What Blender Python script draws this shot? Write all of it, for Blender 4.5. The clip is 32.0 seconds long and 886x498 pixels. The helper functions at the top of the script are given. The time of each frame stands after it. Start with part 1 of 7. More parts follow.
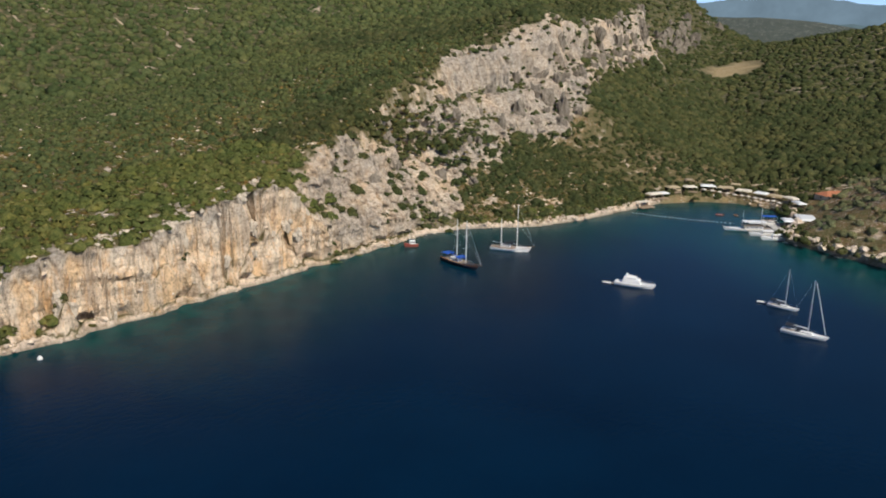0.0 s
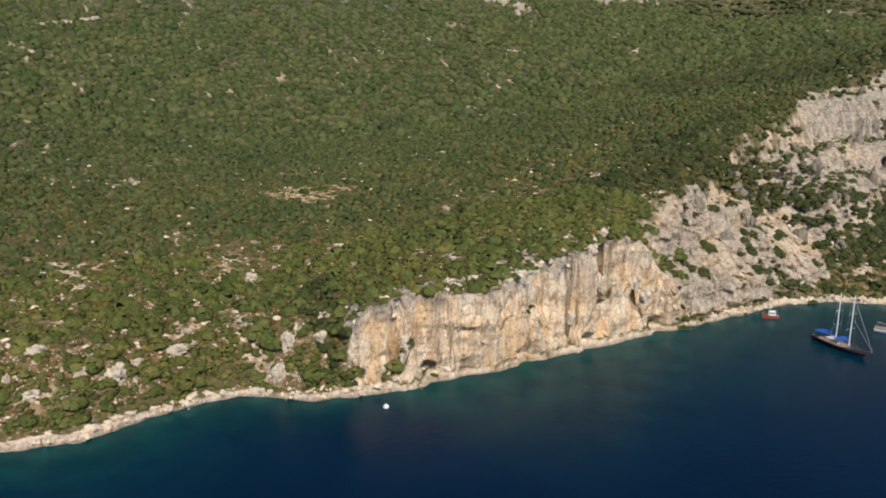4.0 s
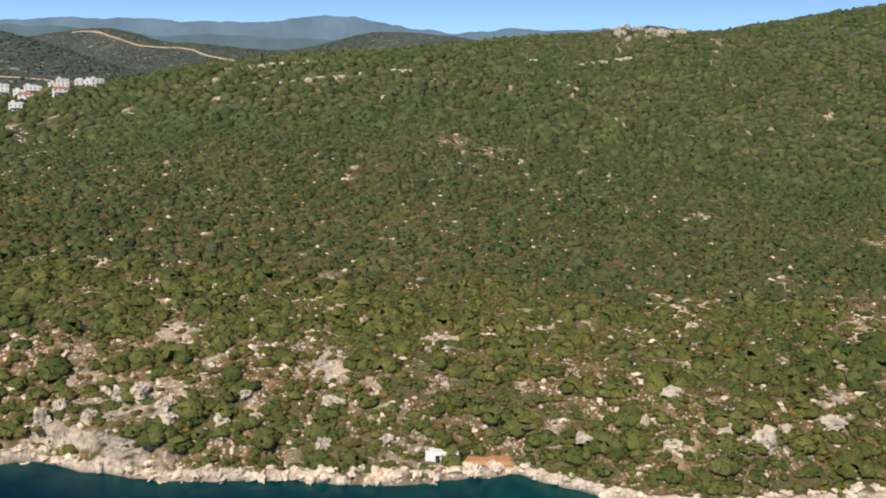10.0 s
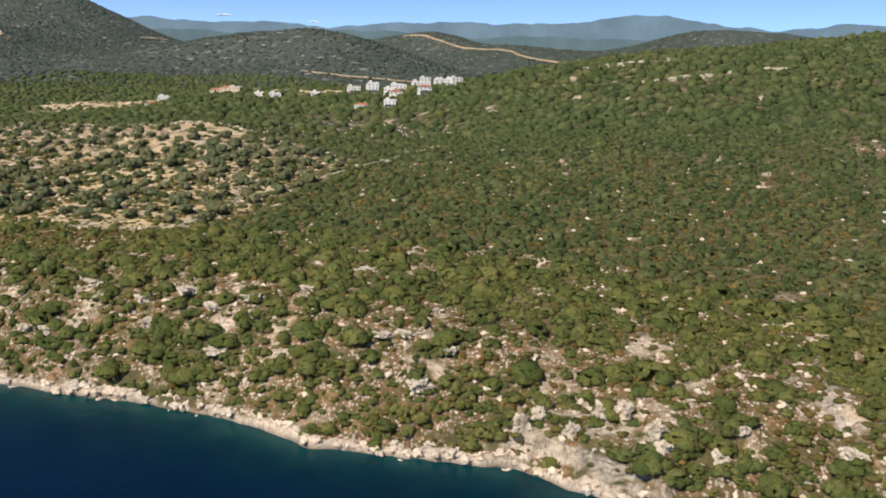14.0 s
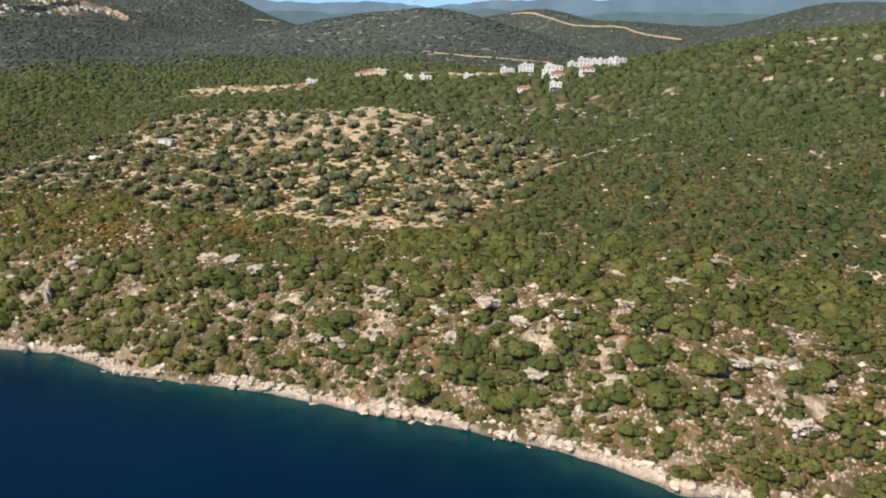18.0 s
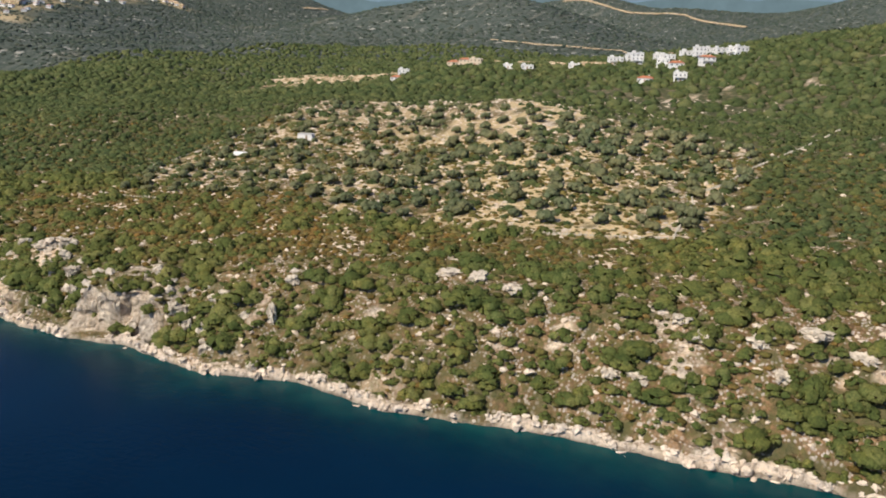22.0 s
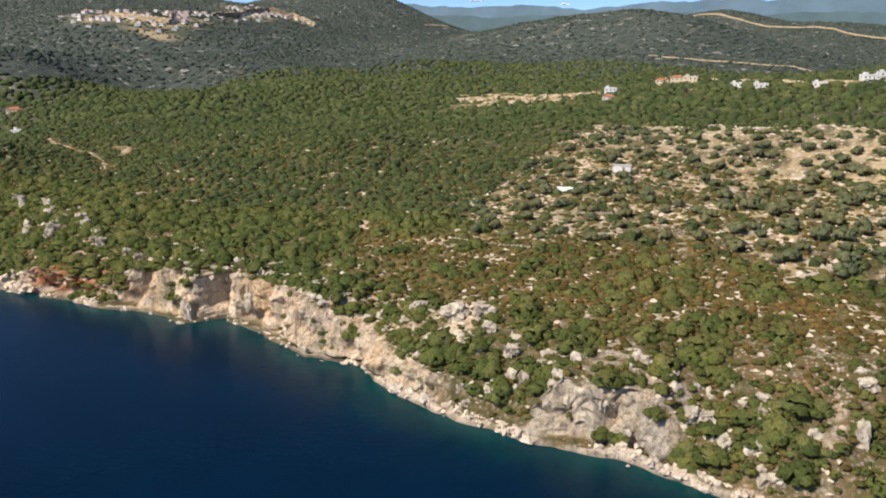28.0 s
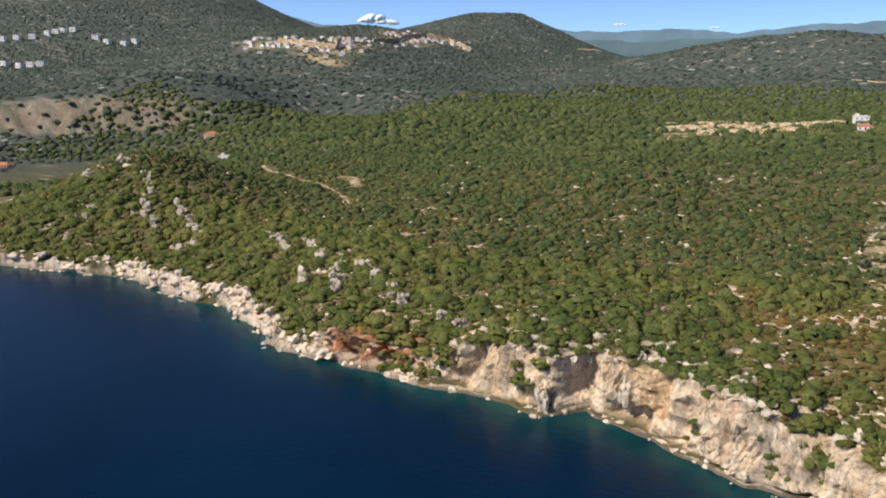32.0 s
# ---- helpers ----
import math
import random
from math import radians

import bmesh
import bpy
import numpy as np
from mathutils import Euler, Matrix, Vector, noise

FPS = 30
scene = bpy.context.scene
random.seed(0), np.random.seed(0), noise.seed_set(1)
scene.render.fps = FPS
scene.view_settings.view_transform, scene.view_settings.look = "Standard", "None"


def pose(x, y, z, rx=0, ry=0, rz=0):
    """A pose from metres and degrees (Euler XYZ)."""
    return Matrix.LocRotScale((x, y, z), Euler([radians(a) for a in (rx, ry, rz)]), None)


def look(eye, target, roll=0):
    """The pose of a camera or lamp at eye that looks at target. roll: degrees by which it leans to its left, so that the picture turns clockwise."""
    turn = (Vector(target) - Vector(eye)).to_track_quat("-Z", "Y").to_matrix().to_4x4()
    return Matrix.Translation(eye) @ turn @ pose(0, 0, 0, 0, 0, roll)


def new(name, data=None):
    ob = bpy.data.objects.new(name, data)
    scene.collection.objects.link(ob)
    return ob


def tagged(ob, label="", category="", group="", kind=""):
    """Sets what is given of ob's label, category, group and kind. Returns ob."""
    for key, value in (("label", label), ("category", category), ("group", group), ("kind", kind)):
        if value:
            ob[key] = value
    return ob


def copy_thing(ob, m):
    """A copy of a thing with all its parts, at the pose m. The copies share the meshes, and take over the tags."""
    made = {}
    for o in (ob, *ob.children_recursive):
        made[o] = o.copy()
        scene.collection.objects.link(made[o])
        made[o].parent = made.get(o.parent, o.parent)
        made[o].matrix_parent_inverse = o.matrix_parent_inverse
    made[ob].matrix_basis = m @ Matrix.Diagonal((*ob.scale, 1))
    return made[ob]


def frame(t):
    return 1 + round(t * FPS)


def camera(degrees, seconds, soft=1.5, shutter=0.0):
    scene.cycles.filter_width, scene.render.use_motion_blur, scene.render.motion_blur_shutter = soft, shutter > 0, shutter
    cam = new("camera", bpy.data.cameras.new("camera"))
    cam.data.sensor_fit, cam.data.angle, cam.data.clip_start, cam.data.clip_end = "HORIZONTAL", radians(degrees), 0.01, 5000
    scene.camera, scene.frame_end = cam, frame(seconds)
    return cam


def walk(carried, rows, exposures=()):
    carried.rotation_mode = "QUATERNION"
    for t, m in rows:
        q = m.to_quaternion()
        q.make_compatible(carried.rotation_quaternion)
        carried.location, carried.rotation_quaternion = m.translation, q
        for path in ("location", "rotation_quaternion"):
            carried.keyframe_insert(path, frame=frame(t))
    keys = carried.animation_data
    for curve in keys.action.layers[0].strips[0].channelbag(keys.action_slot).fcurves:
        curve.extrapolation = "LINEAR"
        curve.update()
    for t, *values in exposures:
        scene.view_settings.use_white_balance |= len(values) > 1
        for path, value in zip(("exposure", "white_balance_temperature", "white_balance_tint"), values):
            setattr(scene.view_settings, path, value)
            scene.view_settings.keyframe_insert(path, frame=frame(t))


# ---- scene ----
cam = camera(57.9, 32.0, soft=1.9)
METRES, EYE, TILT, LEAN, TURN = 475.0, 92.9, -15.57, -1.74, -49.76
ROWS = [
    (0.0, 0.0, 0.0, 0.0, 0.0, 0.0, -0.0),
    (0.5, -0.0081, 0.009, 0.0017, 2.32, 0.33, -0.57),
    (1.0, -0.0159, 0.015, 0.0029, 4.62, 0.66, -1.18),
    (1.5, -0.0244, 0.0235, 0.0046, 7.12, 0.93, -1.84),
    (2.0, -0.0335, 0.0322, 0.006, 9.83, 1.27, -2.58),
    (2.5, -0.0416, 0.0391, 0.0071, 12.1, 1.56, -3.27),
    (4.5, -0.0759, 0.061, 0.0092, 21.66, 2.26, -6.03),
    (5.0, -0.0852, 0.0653, 0.0091, 24.26, 2.35, -6.76),
    (5.5, -0.0948, 0.0691, 0.0085, 26.85, 2.37, -7.45),
    (6.0, -0.1058, 0.0726, 0.0074, 29.64, 2.33, -8.14),
    (6.5, -0.1173, 0.0757, 0.0059, 32.42, 2.24, -8.82),
    (7.0, -0.1275, 0.0779, 0.0045, 34.65, 2.16, -9.31),
    (7.5, -0.139, 0.0797, 0.0026, 37.14, 2.01, -9.87),
    (8.0, -0.1523, 0.0809, 0.0002, 40.13, 1.77, -10.51),
    (8.5, -0.1612, 0.0765, -0.0025, 42.68, 1.53, -11.08),
    (9.0, -0.1709, 0.0721, -0.0054, 45.49, 1.23, -11.66),
    (9.5, -0.181, 0.0685, -0.0077, 48.07, 0.89, -12.16),
    (10.0, -0.1928, 0.0648, -0.0102, 50.89, 0.47, -12.66),
    (10.5, -0.2029, 0.0599, -0.0125, 53.46, 0.03, -13.15),
    (11.0, -0.2129, 0.0532, -0.0152, 56.3, -0.5, -13.69),
    (11.5, -0.2214, 0.0473, -0.0175, 58.68, -1.0, -14.09),
    (12.0, -0.2323, 0.0392, -0.0205, 61.55, -1.73, -14.57),
    (12.5, -0.2412, 0.0311, -0.0233, 63.97, -2.41, -15.0),
    (13.0, -0.2517, 0.0222, -0.0258, 66.68, -3.15, -15.5),
    (13.5, -0.2605, 0.0143, -0.0279, 68.95, -3.81, -15.89),
    (14.0, -0.2714, 0.0033, -0.0307, 71.8, -4.74, -16.36),
    (14.5, -0.2809, -0.0068, -0.0332, 74.0, -5.67, -16.71),
    (15.0, -0.2917, -0.0185, -0.0361, 75.72, -6.66, -16.97),
    (15.5, -0.3012, -0.0297, -0.0389, 76.86, -7.29, -17.09),
    (17.5, -0.3368, -0.0826, -0.0504, 78.16, -7.93, -16.51),
    (18.0, -0.3453, -0.095, -0.0534, 78.42, -8.08, -16.41),
    (18.5, -0.3539, -0.1075, -0.0564, 78.68, -8.26, -16.35),
    (19.0, -0.3636, -0.1211, -0.0598, 78.94, -8.47, -16.31),
    (19.5, -0.3728, -0.1336, -0.0631, 79.23, -8.65, -16.31),
    (20.0, -0.3821, -0.1465, -0.0666, 79.5, -8.82, -16.34),
    (20.5, -0.3924, -0.1606, -0.0707, 79.82, -9.02, -16.39),
    (21.0, -0.4021, -0.1737, -0.0745, 80.12, -9.2, -16.46),
    (21.5, -0.4126, -0.1882, -0.0787, 80.44, -9.39, -16.51),
    (22.0, -0.4225, -0.2017, -0.0826, 80.76, -9.55, -16.55),
    (22.5, -0.4325, -0.2154, -0.0865, 81.08, -9.72, -16.57),
    (23.0, -0.4436, -0.2305, -0.0908, 81.41, -9.92, -16.55),
    (23.5, -0.4558, -0.2469, -0.0954, 81.77, -10.12, -16.56),
    (24.0, -0.4655, -0.2602, -0.099, 82.06, -10.3, -16.55),
    (24.5, -0.4761, -0.2748, -0.1028, 82.39, -10.46, -16.56),
    (25.0, -0.4881, -0.2905, -0.1073, 82.76, -10.59, -16.53),
    (25.5, -0.5011, -0.3081, -0.1118, 83.16, -10.67, -16.55),
    (27.5, -0.5434, -0.3722, -0.1287, 86.3, -10.34, -16.74),
    (28.0, -0.5553, -0.388, -0.1331, 87.34, -10.33, -16.75),
    (28.5, -0.5689, -0.4053, -0.1379, 88.53, -10.38, -16.82),
    (29.0, -0.5831, -0.4225, -0.1429, 89.71, -10.44, -16.86),
    (29.5, -0.5961, -0.4386, -0.1475, 90.84, -10.55, -16.93),
    (30.0, -0.6093, -0.4549, -0.1521, 91.99, -10.68, -16.98),
    (30.5, -0.6239, -0.4727, -0.1571, 93.23, -10.86, -17.0),
    (31.0, -0.6384, -0.4908, -0.1623, 94.46, -11.02, -17.02),
    (31.5, -0.6509, -0.5061, -0.1666, 95.51, -11.14, -17.01),
    (32.0, -0.6657, -0.5243, -0.1717, 96.73, -11.32, -16.99),
]
walk(cam, [(t, pose(0, 0, EYE, TILT, LEAN, TURN) @ pose(METRES * x, METRES * y, METRES * z, 90 + pitch, roll, yaw)) for t, x, y, z, yaw, pitch, roll in ROWS],
     exposures=((0.0, 0.08), (6.0, 0.22), (13.0, 0.30), (20.0, 0.40), (32.0, 0.40)))

from mathutils import kdtree

# ---- light ---------------------------------------------------------------
SUN_AZ, SUN_EL = 196.0, 44.0   # degrees: compass-like from +y clockwise, and above the horizon
world = bpy.data.worlds.new("sky")
scene.world = world
world.use_nodes = True
sky = world.node_tree.nodes.new("ShaderNodeTexSky")
sky.sky_type, sky.sun_disc = "NISHITA", False
sky.sun_elevation, sky.sun_rotation = radians(SUN_EL), radians(SUN_AZ)
sky.altitude, sky.air_density, sky.dust_density, sky.ozone_density = 5000, 0.75, 0.0, 3.0
background = world.node_tree.nodes["Background"]
background.inputs["Strength"].default_value = 0.138
world.node_tree.links.new(sky.outputs[0], background.inputs["Color"])
sun = new("sun", bpy.data.lights.new("sun", "SUN"))
sun.data.energy, sun.data.angle, sun.data.color = 4.4, radians(0.55), (1.0, 0.925, 0.80)
toward = Vector((math.sin(radians(SUN_AZ)) * math.cos(radians(SUN_EL)), math.cos(radians(SUN_AZ)) * math.cos(radians(SUN_EL)), math.sin(radians(SUN_EL))))
sun.matrix_world = look(toward * 300, (0, 0, 0))


# ---- materials -----------------------------------------------------------
class Nodes:
    """A small builder for one node material."""

    def __init__(self, name, roughness=0.8, metallic=0.0, specular=0.3):
        self.mat = bpy.data.materials.new(name)
        self.mat.use_nodes = True
        self.tree = self.mat.node_tree
        self.bsdf = self.tree.nodes["Principled BSDF"]
        self.bsdf.inputs["Roughness"].default_value = roughness
        self.bsdf.inputs["Metallic"].default_value = metallic
        self.bsdf.inputs["Specular IOR Level"].default_value = specular

    def node(self, kind, **values):
        n = self.tree.nodes.new(kind)
        for key, value in values.items():
            n.inputs[key].default_value = value
        return n

    def link(self, a, b):
        self.tree.links.new(a, b)

    def coords(self, scale=(1, 1, 1)):
        geo = self.node("ShaderNodeNewGeometry")
        m = self.node("ShaderNodeMapping")
        m.inputs["Scale"].default_value = scale
        self.link(geo.outputs["Position"], m.inputs["Vector"])
        return m.outputs[0]

    def noise(self, size, detail=4.0, stretch=(1, 1, 1), rough=0.55):
        n = self.node("ShaderNodeTexNoise", Scale=1.0 / size, Detail=detail, Roughness=rough)
        self.link(self.coords(stretch), n.inputs["Vector"])
        return n.outputs["Fac"]

    def cells(self, size, feature="F1"):
        n = self.node("ShaderNodeTexVoronoi", Scale=1.0 / size)
        n.feature = feature
        self.link(self.coords((1, 1, 0.6)), n.inputs["Vector"])
        return n.outputs["Distance"], (n.outputs["Color"] if feature == "F1" else None)

    def ramp(self, value, stops):
        r = self.node("ShaderNodeValToRGB")
        while len(r.color_ramp.elements) < len(stops):
            r.color_ramp.elements.new(0.5)
        for e, (place, colour) in zip(r.color_ramp.elements, stops):
            e.position = place
            e.color = (*colour, 1) if len(colour) == 3 else colour
        self.link(value, r.inputs["Fac"])
        return r.outputs["Color"]

    def mix(self, factor, a, b, blend="MIX"):
        m = self.node("ShaderNodeMix")
        m.data_type, m.blend_type = "RGBA", blend
        for value, socket in ((factor, m.inputs[0]), (a, m.inputs[6]), (b, m.inputs[7])):
            if isinstance(value, (int, float)):
                socket.default_value = value
            elif isinstance(value, tuple):
                socket.default_value = (*value, 1)
            else:
                self.link(value, socket)
        return m.outputs[2]

    def math(self, op, a, b=0.0, clamp=False):
        m = self.node("ShaderNodeMath")
        m.operation, m.use_clamp = op, clamp
        for value, socket in ((a, m.inputs[0]), (b, m.inputs[1])):
            if isinstance(value, (int, float)):
                socket.default_value = value
            else:
                self.link(value, socket)
        return m.outputs[0]

    def attribute(self, name):
        a = self.node("ShaderNodeAttribute")
        a.attribute_name = name
        return a.outputs["Fac"]

    def colour(self, value):
        if isinstance(value, tuple):
            self.bsdf.inputs["Base Color"].default_value = (*value, 1)
        else:
            self.link(value, self.bsdf.inputs["Base Color"])
        return self

    def bump(self, height, strength=0.5, distance=0.3):
        b = self.node("ShaderNodeBump", Strength=strength, Distance=distance)
        self.link(height, b.inputs["Height"])
        self.link(b.outputs[0], self.bsdf.inputs["Normal"])
        return self


def rock_colour(n):
    """Weathered limestone: pale grey, cream and ochre streaks that run down the face, split by dark joints."""
    streak = n.noise(3.4, 6.0, (1, 1, 0.2), 0.62)
    blotch = n.noise(8.0, 5.0, (1, 1, 0.4))
    grain = n.noise(0.7, 7.0, (1, 1, 0.75), 0.7)
    base = n.ramp(streak, [(0.28, (0.26, 0.185, 0.13)), (0.39, (0.58, 0.45, 0.33)), (0.55, (0.80, 0.645, 0.475)), (0.72, (0.84, 0.72, 0.57))])
    run = n.ramp(n.noise(1.5, 5.0, (1, 1, 0.09), 0.6), [(0.53, (0, 0, 0)), (0.61, (0.6, 0.6, 0.6))])
    base = n.mix(n.math("MULTIPLY", run, n.attribute("ochre")), base, (0.66, 0.40, 0.20))
    ochre = n.ramp(blotch, [(0.50, (0, 0, 0)), (0.60, (1, 1, 1))])
    base = n.mix(n.math("MULTIPLY", n.math("MULTIPLY", ochre, n.attribute("ochre")), 0.8), base, (0.74, 0.50, 0.28))
    rusty = n.ramp(n.noise(4.0, 5.0), [(0.34, (0, 0, 0)), (0.50, (0.95, 0.95, 0.95))])
    base = n.mix(n.math("MULTIPLY", rusty, n.attribute("rust")), base, (0.44, 0.135, 0.045))
    lichen = n.ramp(n.noise(13.0, 6.0, (1, 1, 0.8), 0.65), [(0.48, (0, 0, 0)), (0.58, (0.8, 0.8, 0.8))])
    pale = n.ramp(grain, [(0.34, (0.24, 0.21, 0.18)), (0.5, (0.46, 0.41, 0.35)), (0.66, (0.60, 0.54, 0.46))])
    base = n.mix(n.math("MULTIPLY", lichen, n.math("SUBTRACT", 1.1, n.attribute("ochre"))), base, pale)
    hoar = n.ramp(n.noise(1.8, 7.0, (1, 1, 0.5), 0.72), [(0.36, (0.15, 0.14, 0.125)), (0.50, (0.34, 0.31, 0.27)), (0.66, (0.50, 0.455, 0.395))])
    base = n.mix(n.math("MULTIPLY", n.attribute("grey"), 0.75), base, hoar)
    base = n.mix(n.math("MULTIPLY", n.attribute("washed"), 0.75), base, (0.73, 0.595, 0.47))
    dark = n.ramp(grain, [(0.35, (0.46, 0.42, 0.38)), (0.46, (1, 1, 1)), (0.7, (1.15, 1.13, 1.08))])
    joint, _ = n.cells(4.5, "DISTANCE_TO_EDGE")
    crack = n.ramp(n.math("ADD", joint, n.math("MULTIPLY", n.math("SUBTRACT", grain, 0.5), 0.35)), [(0.0, (0.30, 0.28, 0.26)), (0.10, (1, 1, 1))])
    base = n.mix(0.9, base, dark, "MULTIPLY")
    flute = n.ramp(n.noise(1.6, 5.0, (1, 1, 0.10), 0.6), [(0.34, (0.42, 0.39, 0.36)), (0.48, (1, 1, 1))])
    base = n.mix(0.4, base, flute, "MULTIPLY")
    bed = n.ramp(n.noise(1.1, 4.0, (0.10, 0.10, 1), 0.6), [(0.36, (0.52, 0.48, 0.44)), (0.46, (1, 1, 1))])
    base = n.mix(0.5, base, bed, "MULTIPLY")
    base = n.mix(0.35, base, crack, "MULTIPLY")
    return n.mix(n.math("MULTIPLY", n.attribute("wet_dark"), 0.85), base, (0.085, 0.072, 0.050)), grain, n.math("ADD", streak, n.math("MULTIPLY", joint, 0.6))


def ground_material():
    n = Nodes("ground_rock_soil", 0.9, 0, 0.15)
    rock, grain, streak = rock_colour(n)
    patch, fine = n.noise(7.0, 5.0), n.noise(0.8, 5.0, rough=0.7)
    soil = n.ramp(patch, [(0.3, (0.19, 0.106, 0.050)), (0.5, (0.30, 0.176, 0.088)), (0.68, (0.41, 0.258, 0.142))])
    pebble, hue = n.cells(0.75)
    soil = n.mix(n.ramp(pebble, [(0.45, (0, 0, 0)), (0.70, (0.6, 0.6, 0.6))]), soil, (0.085, 0.058, 0.030))
    soil = n.mix(n.ramp(n.noise(1.7, 5.0, rough=0.7), [(0.45, (1, 1, 1)), (0.51, (0, 0, 0))]), soil, (0.165, 0.135, 0.052))
    stony = n.math("ADD", n.math("MULTIPLY", n.noise(6.0, 4.0, rough=0.6), 0.7), n.math("MULTIPLY", hue, 0.22))
    chip = n.math("MULTIPLY", n.ramp(pebble, [(0.36, (1, 1, 1)), (0.47, (0, 0, 0))]), n.ramp(stony, [(0.42, (0, 0, 0)), (0.48, (0.95, 0.95, 0.95))]))
    soil = n.mix(chip, soil, n.ramp(fine, [(0.35, (0.30, 0.25, 0.21)), (0.5, (0.55, 0.47, 0.40)), (0.66, (0.68, 0.60, 0.52))]))
    scrub = n.ramp(n.noise(2.6, 6.0, rough=0.7), [(0.32, (0.095, 0.082, 0.030)), (0.52, (0.19, 0.140, 0.055)), (0.70, (0.30, 0.22, 0.10))])
    under = n.ramp(n.noise(2.2, 5.0, rough=0.7), [(0.35, (0.090, 0.092, 0.036)), (0.55, (0.130, 0.110, 0.050)), (0.72, (0.22, 0.150, 0.080))])
    spot, _ = n.cells(9.0)
    # Far cover: the haze of distance is greyed into the woodland colours.
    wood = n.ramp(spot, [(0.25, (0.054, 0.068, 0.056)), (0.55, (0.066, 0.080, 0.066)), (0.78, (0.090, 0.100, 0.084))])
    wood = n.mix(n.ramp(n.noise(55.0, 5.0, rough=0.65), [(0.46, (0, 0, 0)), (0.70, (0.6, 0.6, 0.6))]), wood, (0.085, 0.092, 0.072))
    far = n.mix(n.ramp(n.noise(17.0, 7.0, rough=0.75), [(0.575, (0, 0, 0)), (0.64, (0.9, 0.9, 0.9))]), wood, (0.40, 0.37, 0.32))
    straw = n.ramp(n.noise(3.0, 5.0, rough=0.7), [(0.3, (0.48, 0.34, 0.18)), (0.55, (0.66, 0.50, 0.28)), (0.75, (0.70, 0.60, 0.44))])
    land = n.mix(n.attribute("bare"), under, soil)
    land = n.mix(n.attribute("scrub"), land, scrub)
    land = n.mix(n.attribute("straw"), land, straw)
    crown, _ = n.cells(4.4)
    hill = n.ramp(crown, [(0.15, (0.070, 0.078, 0.034)), (0.5, (0.086, 0.088, 0.040)), (0.68, (0.125, 0.108, 0.054)), (0.85, (0.20, 0.155, 0.095))])
    land = n.mix(n.attribute("wood"), land, hill)
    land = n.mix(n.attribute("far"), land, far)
    land = n.mix(n.attribute("rock"), land, rock)
    n.colour(land)
    lumps = n.math("MULTIPLY", n.math("ADD", n.math("MULTIPLY", spot, n.attribute("far")), n.math("MULTIPLY", crown, n.attribute("wood"))), -3.0)
    n.bump(n.math("ADD", n.math("ADD", n.math("MULTIPLY", grain, 1.1), streak), lumps), 0.9, 0.9)
    return n.mat


def rock_material():
    n = Nodes("limestone", 0.9, 0, 0.2)
    rock, grain, streak = rock_colour(n)
    n.colour(n.mix(0.5, rock, (0.74, 0.61, 0.485)))
    n.bump(grain, 0.8, 0.4)
    return n.mat


def water_material():
    n = Nodes("sea_water", 0.26, 0, 0.14)
    n.bsdf.inputs["IOR"].default_value = 1.333
    swirl = n.noise(60.0, 4.0)
    deep = n.ramp(swirl, [(0.35, (0.0001, 0.0086, 0.0255)), (0.65, (0.0003, 0.0122, 0.0340))])
    shallow = n.ramp(n.noise(9.0, 4.0), [(0.35, (0.0015, 0.036, 0.040)), (0.65, (0.005, 0.060, 0.056))])
    n.colour(n.mix(n.attribute("shallow"), deep, shallow))
    n.bump(n.math("ADD", n.noise(2.4, 4.0, (1, 1.6, 1)), n.math("MULTIPLY", n.noise(0.7, 3.0), 0.25)), 0.12, 0.6)
    return n.mat


def foliage_material(name, dark, mid, light, leaf=0.5):
    n = Nodes(name, 0.8, 0, 0.12)
    geo = n.node("ShaderNodeNewGeometry")
    tone = n.ramp(geo.outputs["Random Per Island"], [(0.0, dark), (0.55, mid), (1.0, light)])
    shrub = n.ramp(n.noise(4.0, 3.0), [(0.34, (0.76, 0.84, 0.82)), (0.5, (1, 1, 1)), (0.66, (1.22, 1.12, 1.0))])
    leaves = n.noise(leaf, 5.0, rough=0.75)
    shade = n.ramp(leaves, [(0.36, (0.60, 0.62, 0.56)), (0.50, (1, 1, 1)), (0.66, (1.45, 1.40, 1.28))])
    broad = n.ramp(n.noise(45.0, 3.0), [(0.35, (0.85, 0.92, 0.85)), (0.65, (1.12, 1.05, 0.95))])
    green = n.mix(1.0, n.mix(1.0, n.mix(1.0, tone, shade, "MULTIPLY"), broad, "MULTIPLY"), shrub, "MULTIPLY")
    n.colour(green)
    n.bump(leaves, 0.9, leaf * 0.9)
    thin = n.node("ShaderNodeBsdfTranslucent")
    both = n.node("ShaderNodeMixShader", Fac=0.28)
    n.link(green, thin.inputs["Color"])
    n.link(n.bsdf.outputs[0], both.inputs[1])
    n.link(thin.outputs[0], both.inputs[2])
    n.link(both.outputs[0], n.tree.nodes["Material Output"].inputs["Surface"])
    return n.mat


def plain(name, colour, roughness=0.6, metallic=0.0, wear=0.15, size=0.6):
    """A painted, wooden or cloth surface with soft wear at two scales."""
    n = Nodes(name, roughness, metallic)
    both = n.math("ADD", n.math("MULTIPLY", n.noise(size, 5.0), 0.6), n.math("MULTIPLY", n.noise(size * 6, 3.0), 0.4))
    low, high = tuple(c * (1 - wear) for c in colour), tuple(min(1, c * (1 + wear)) for c in colour)
    n.colour(n.ramp(both, [(0.3, low), (0.7, high)]))
    return n.mat


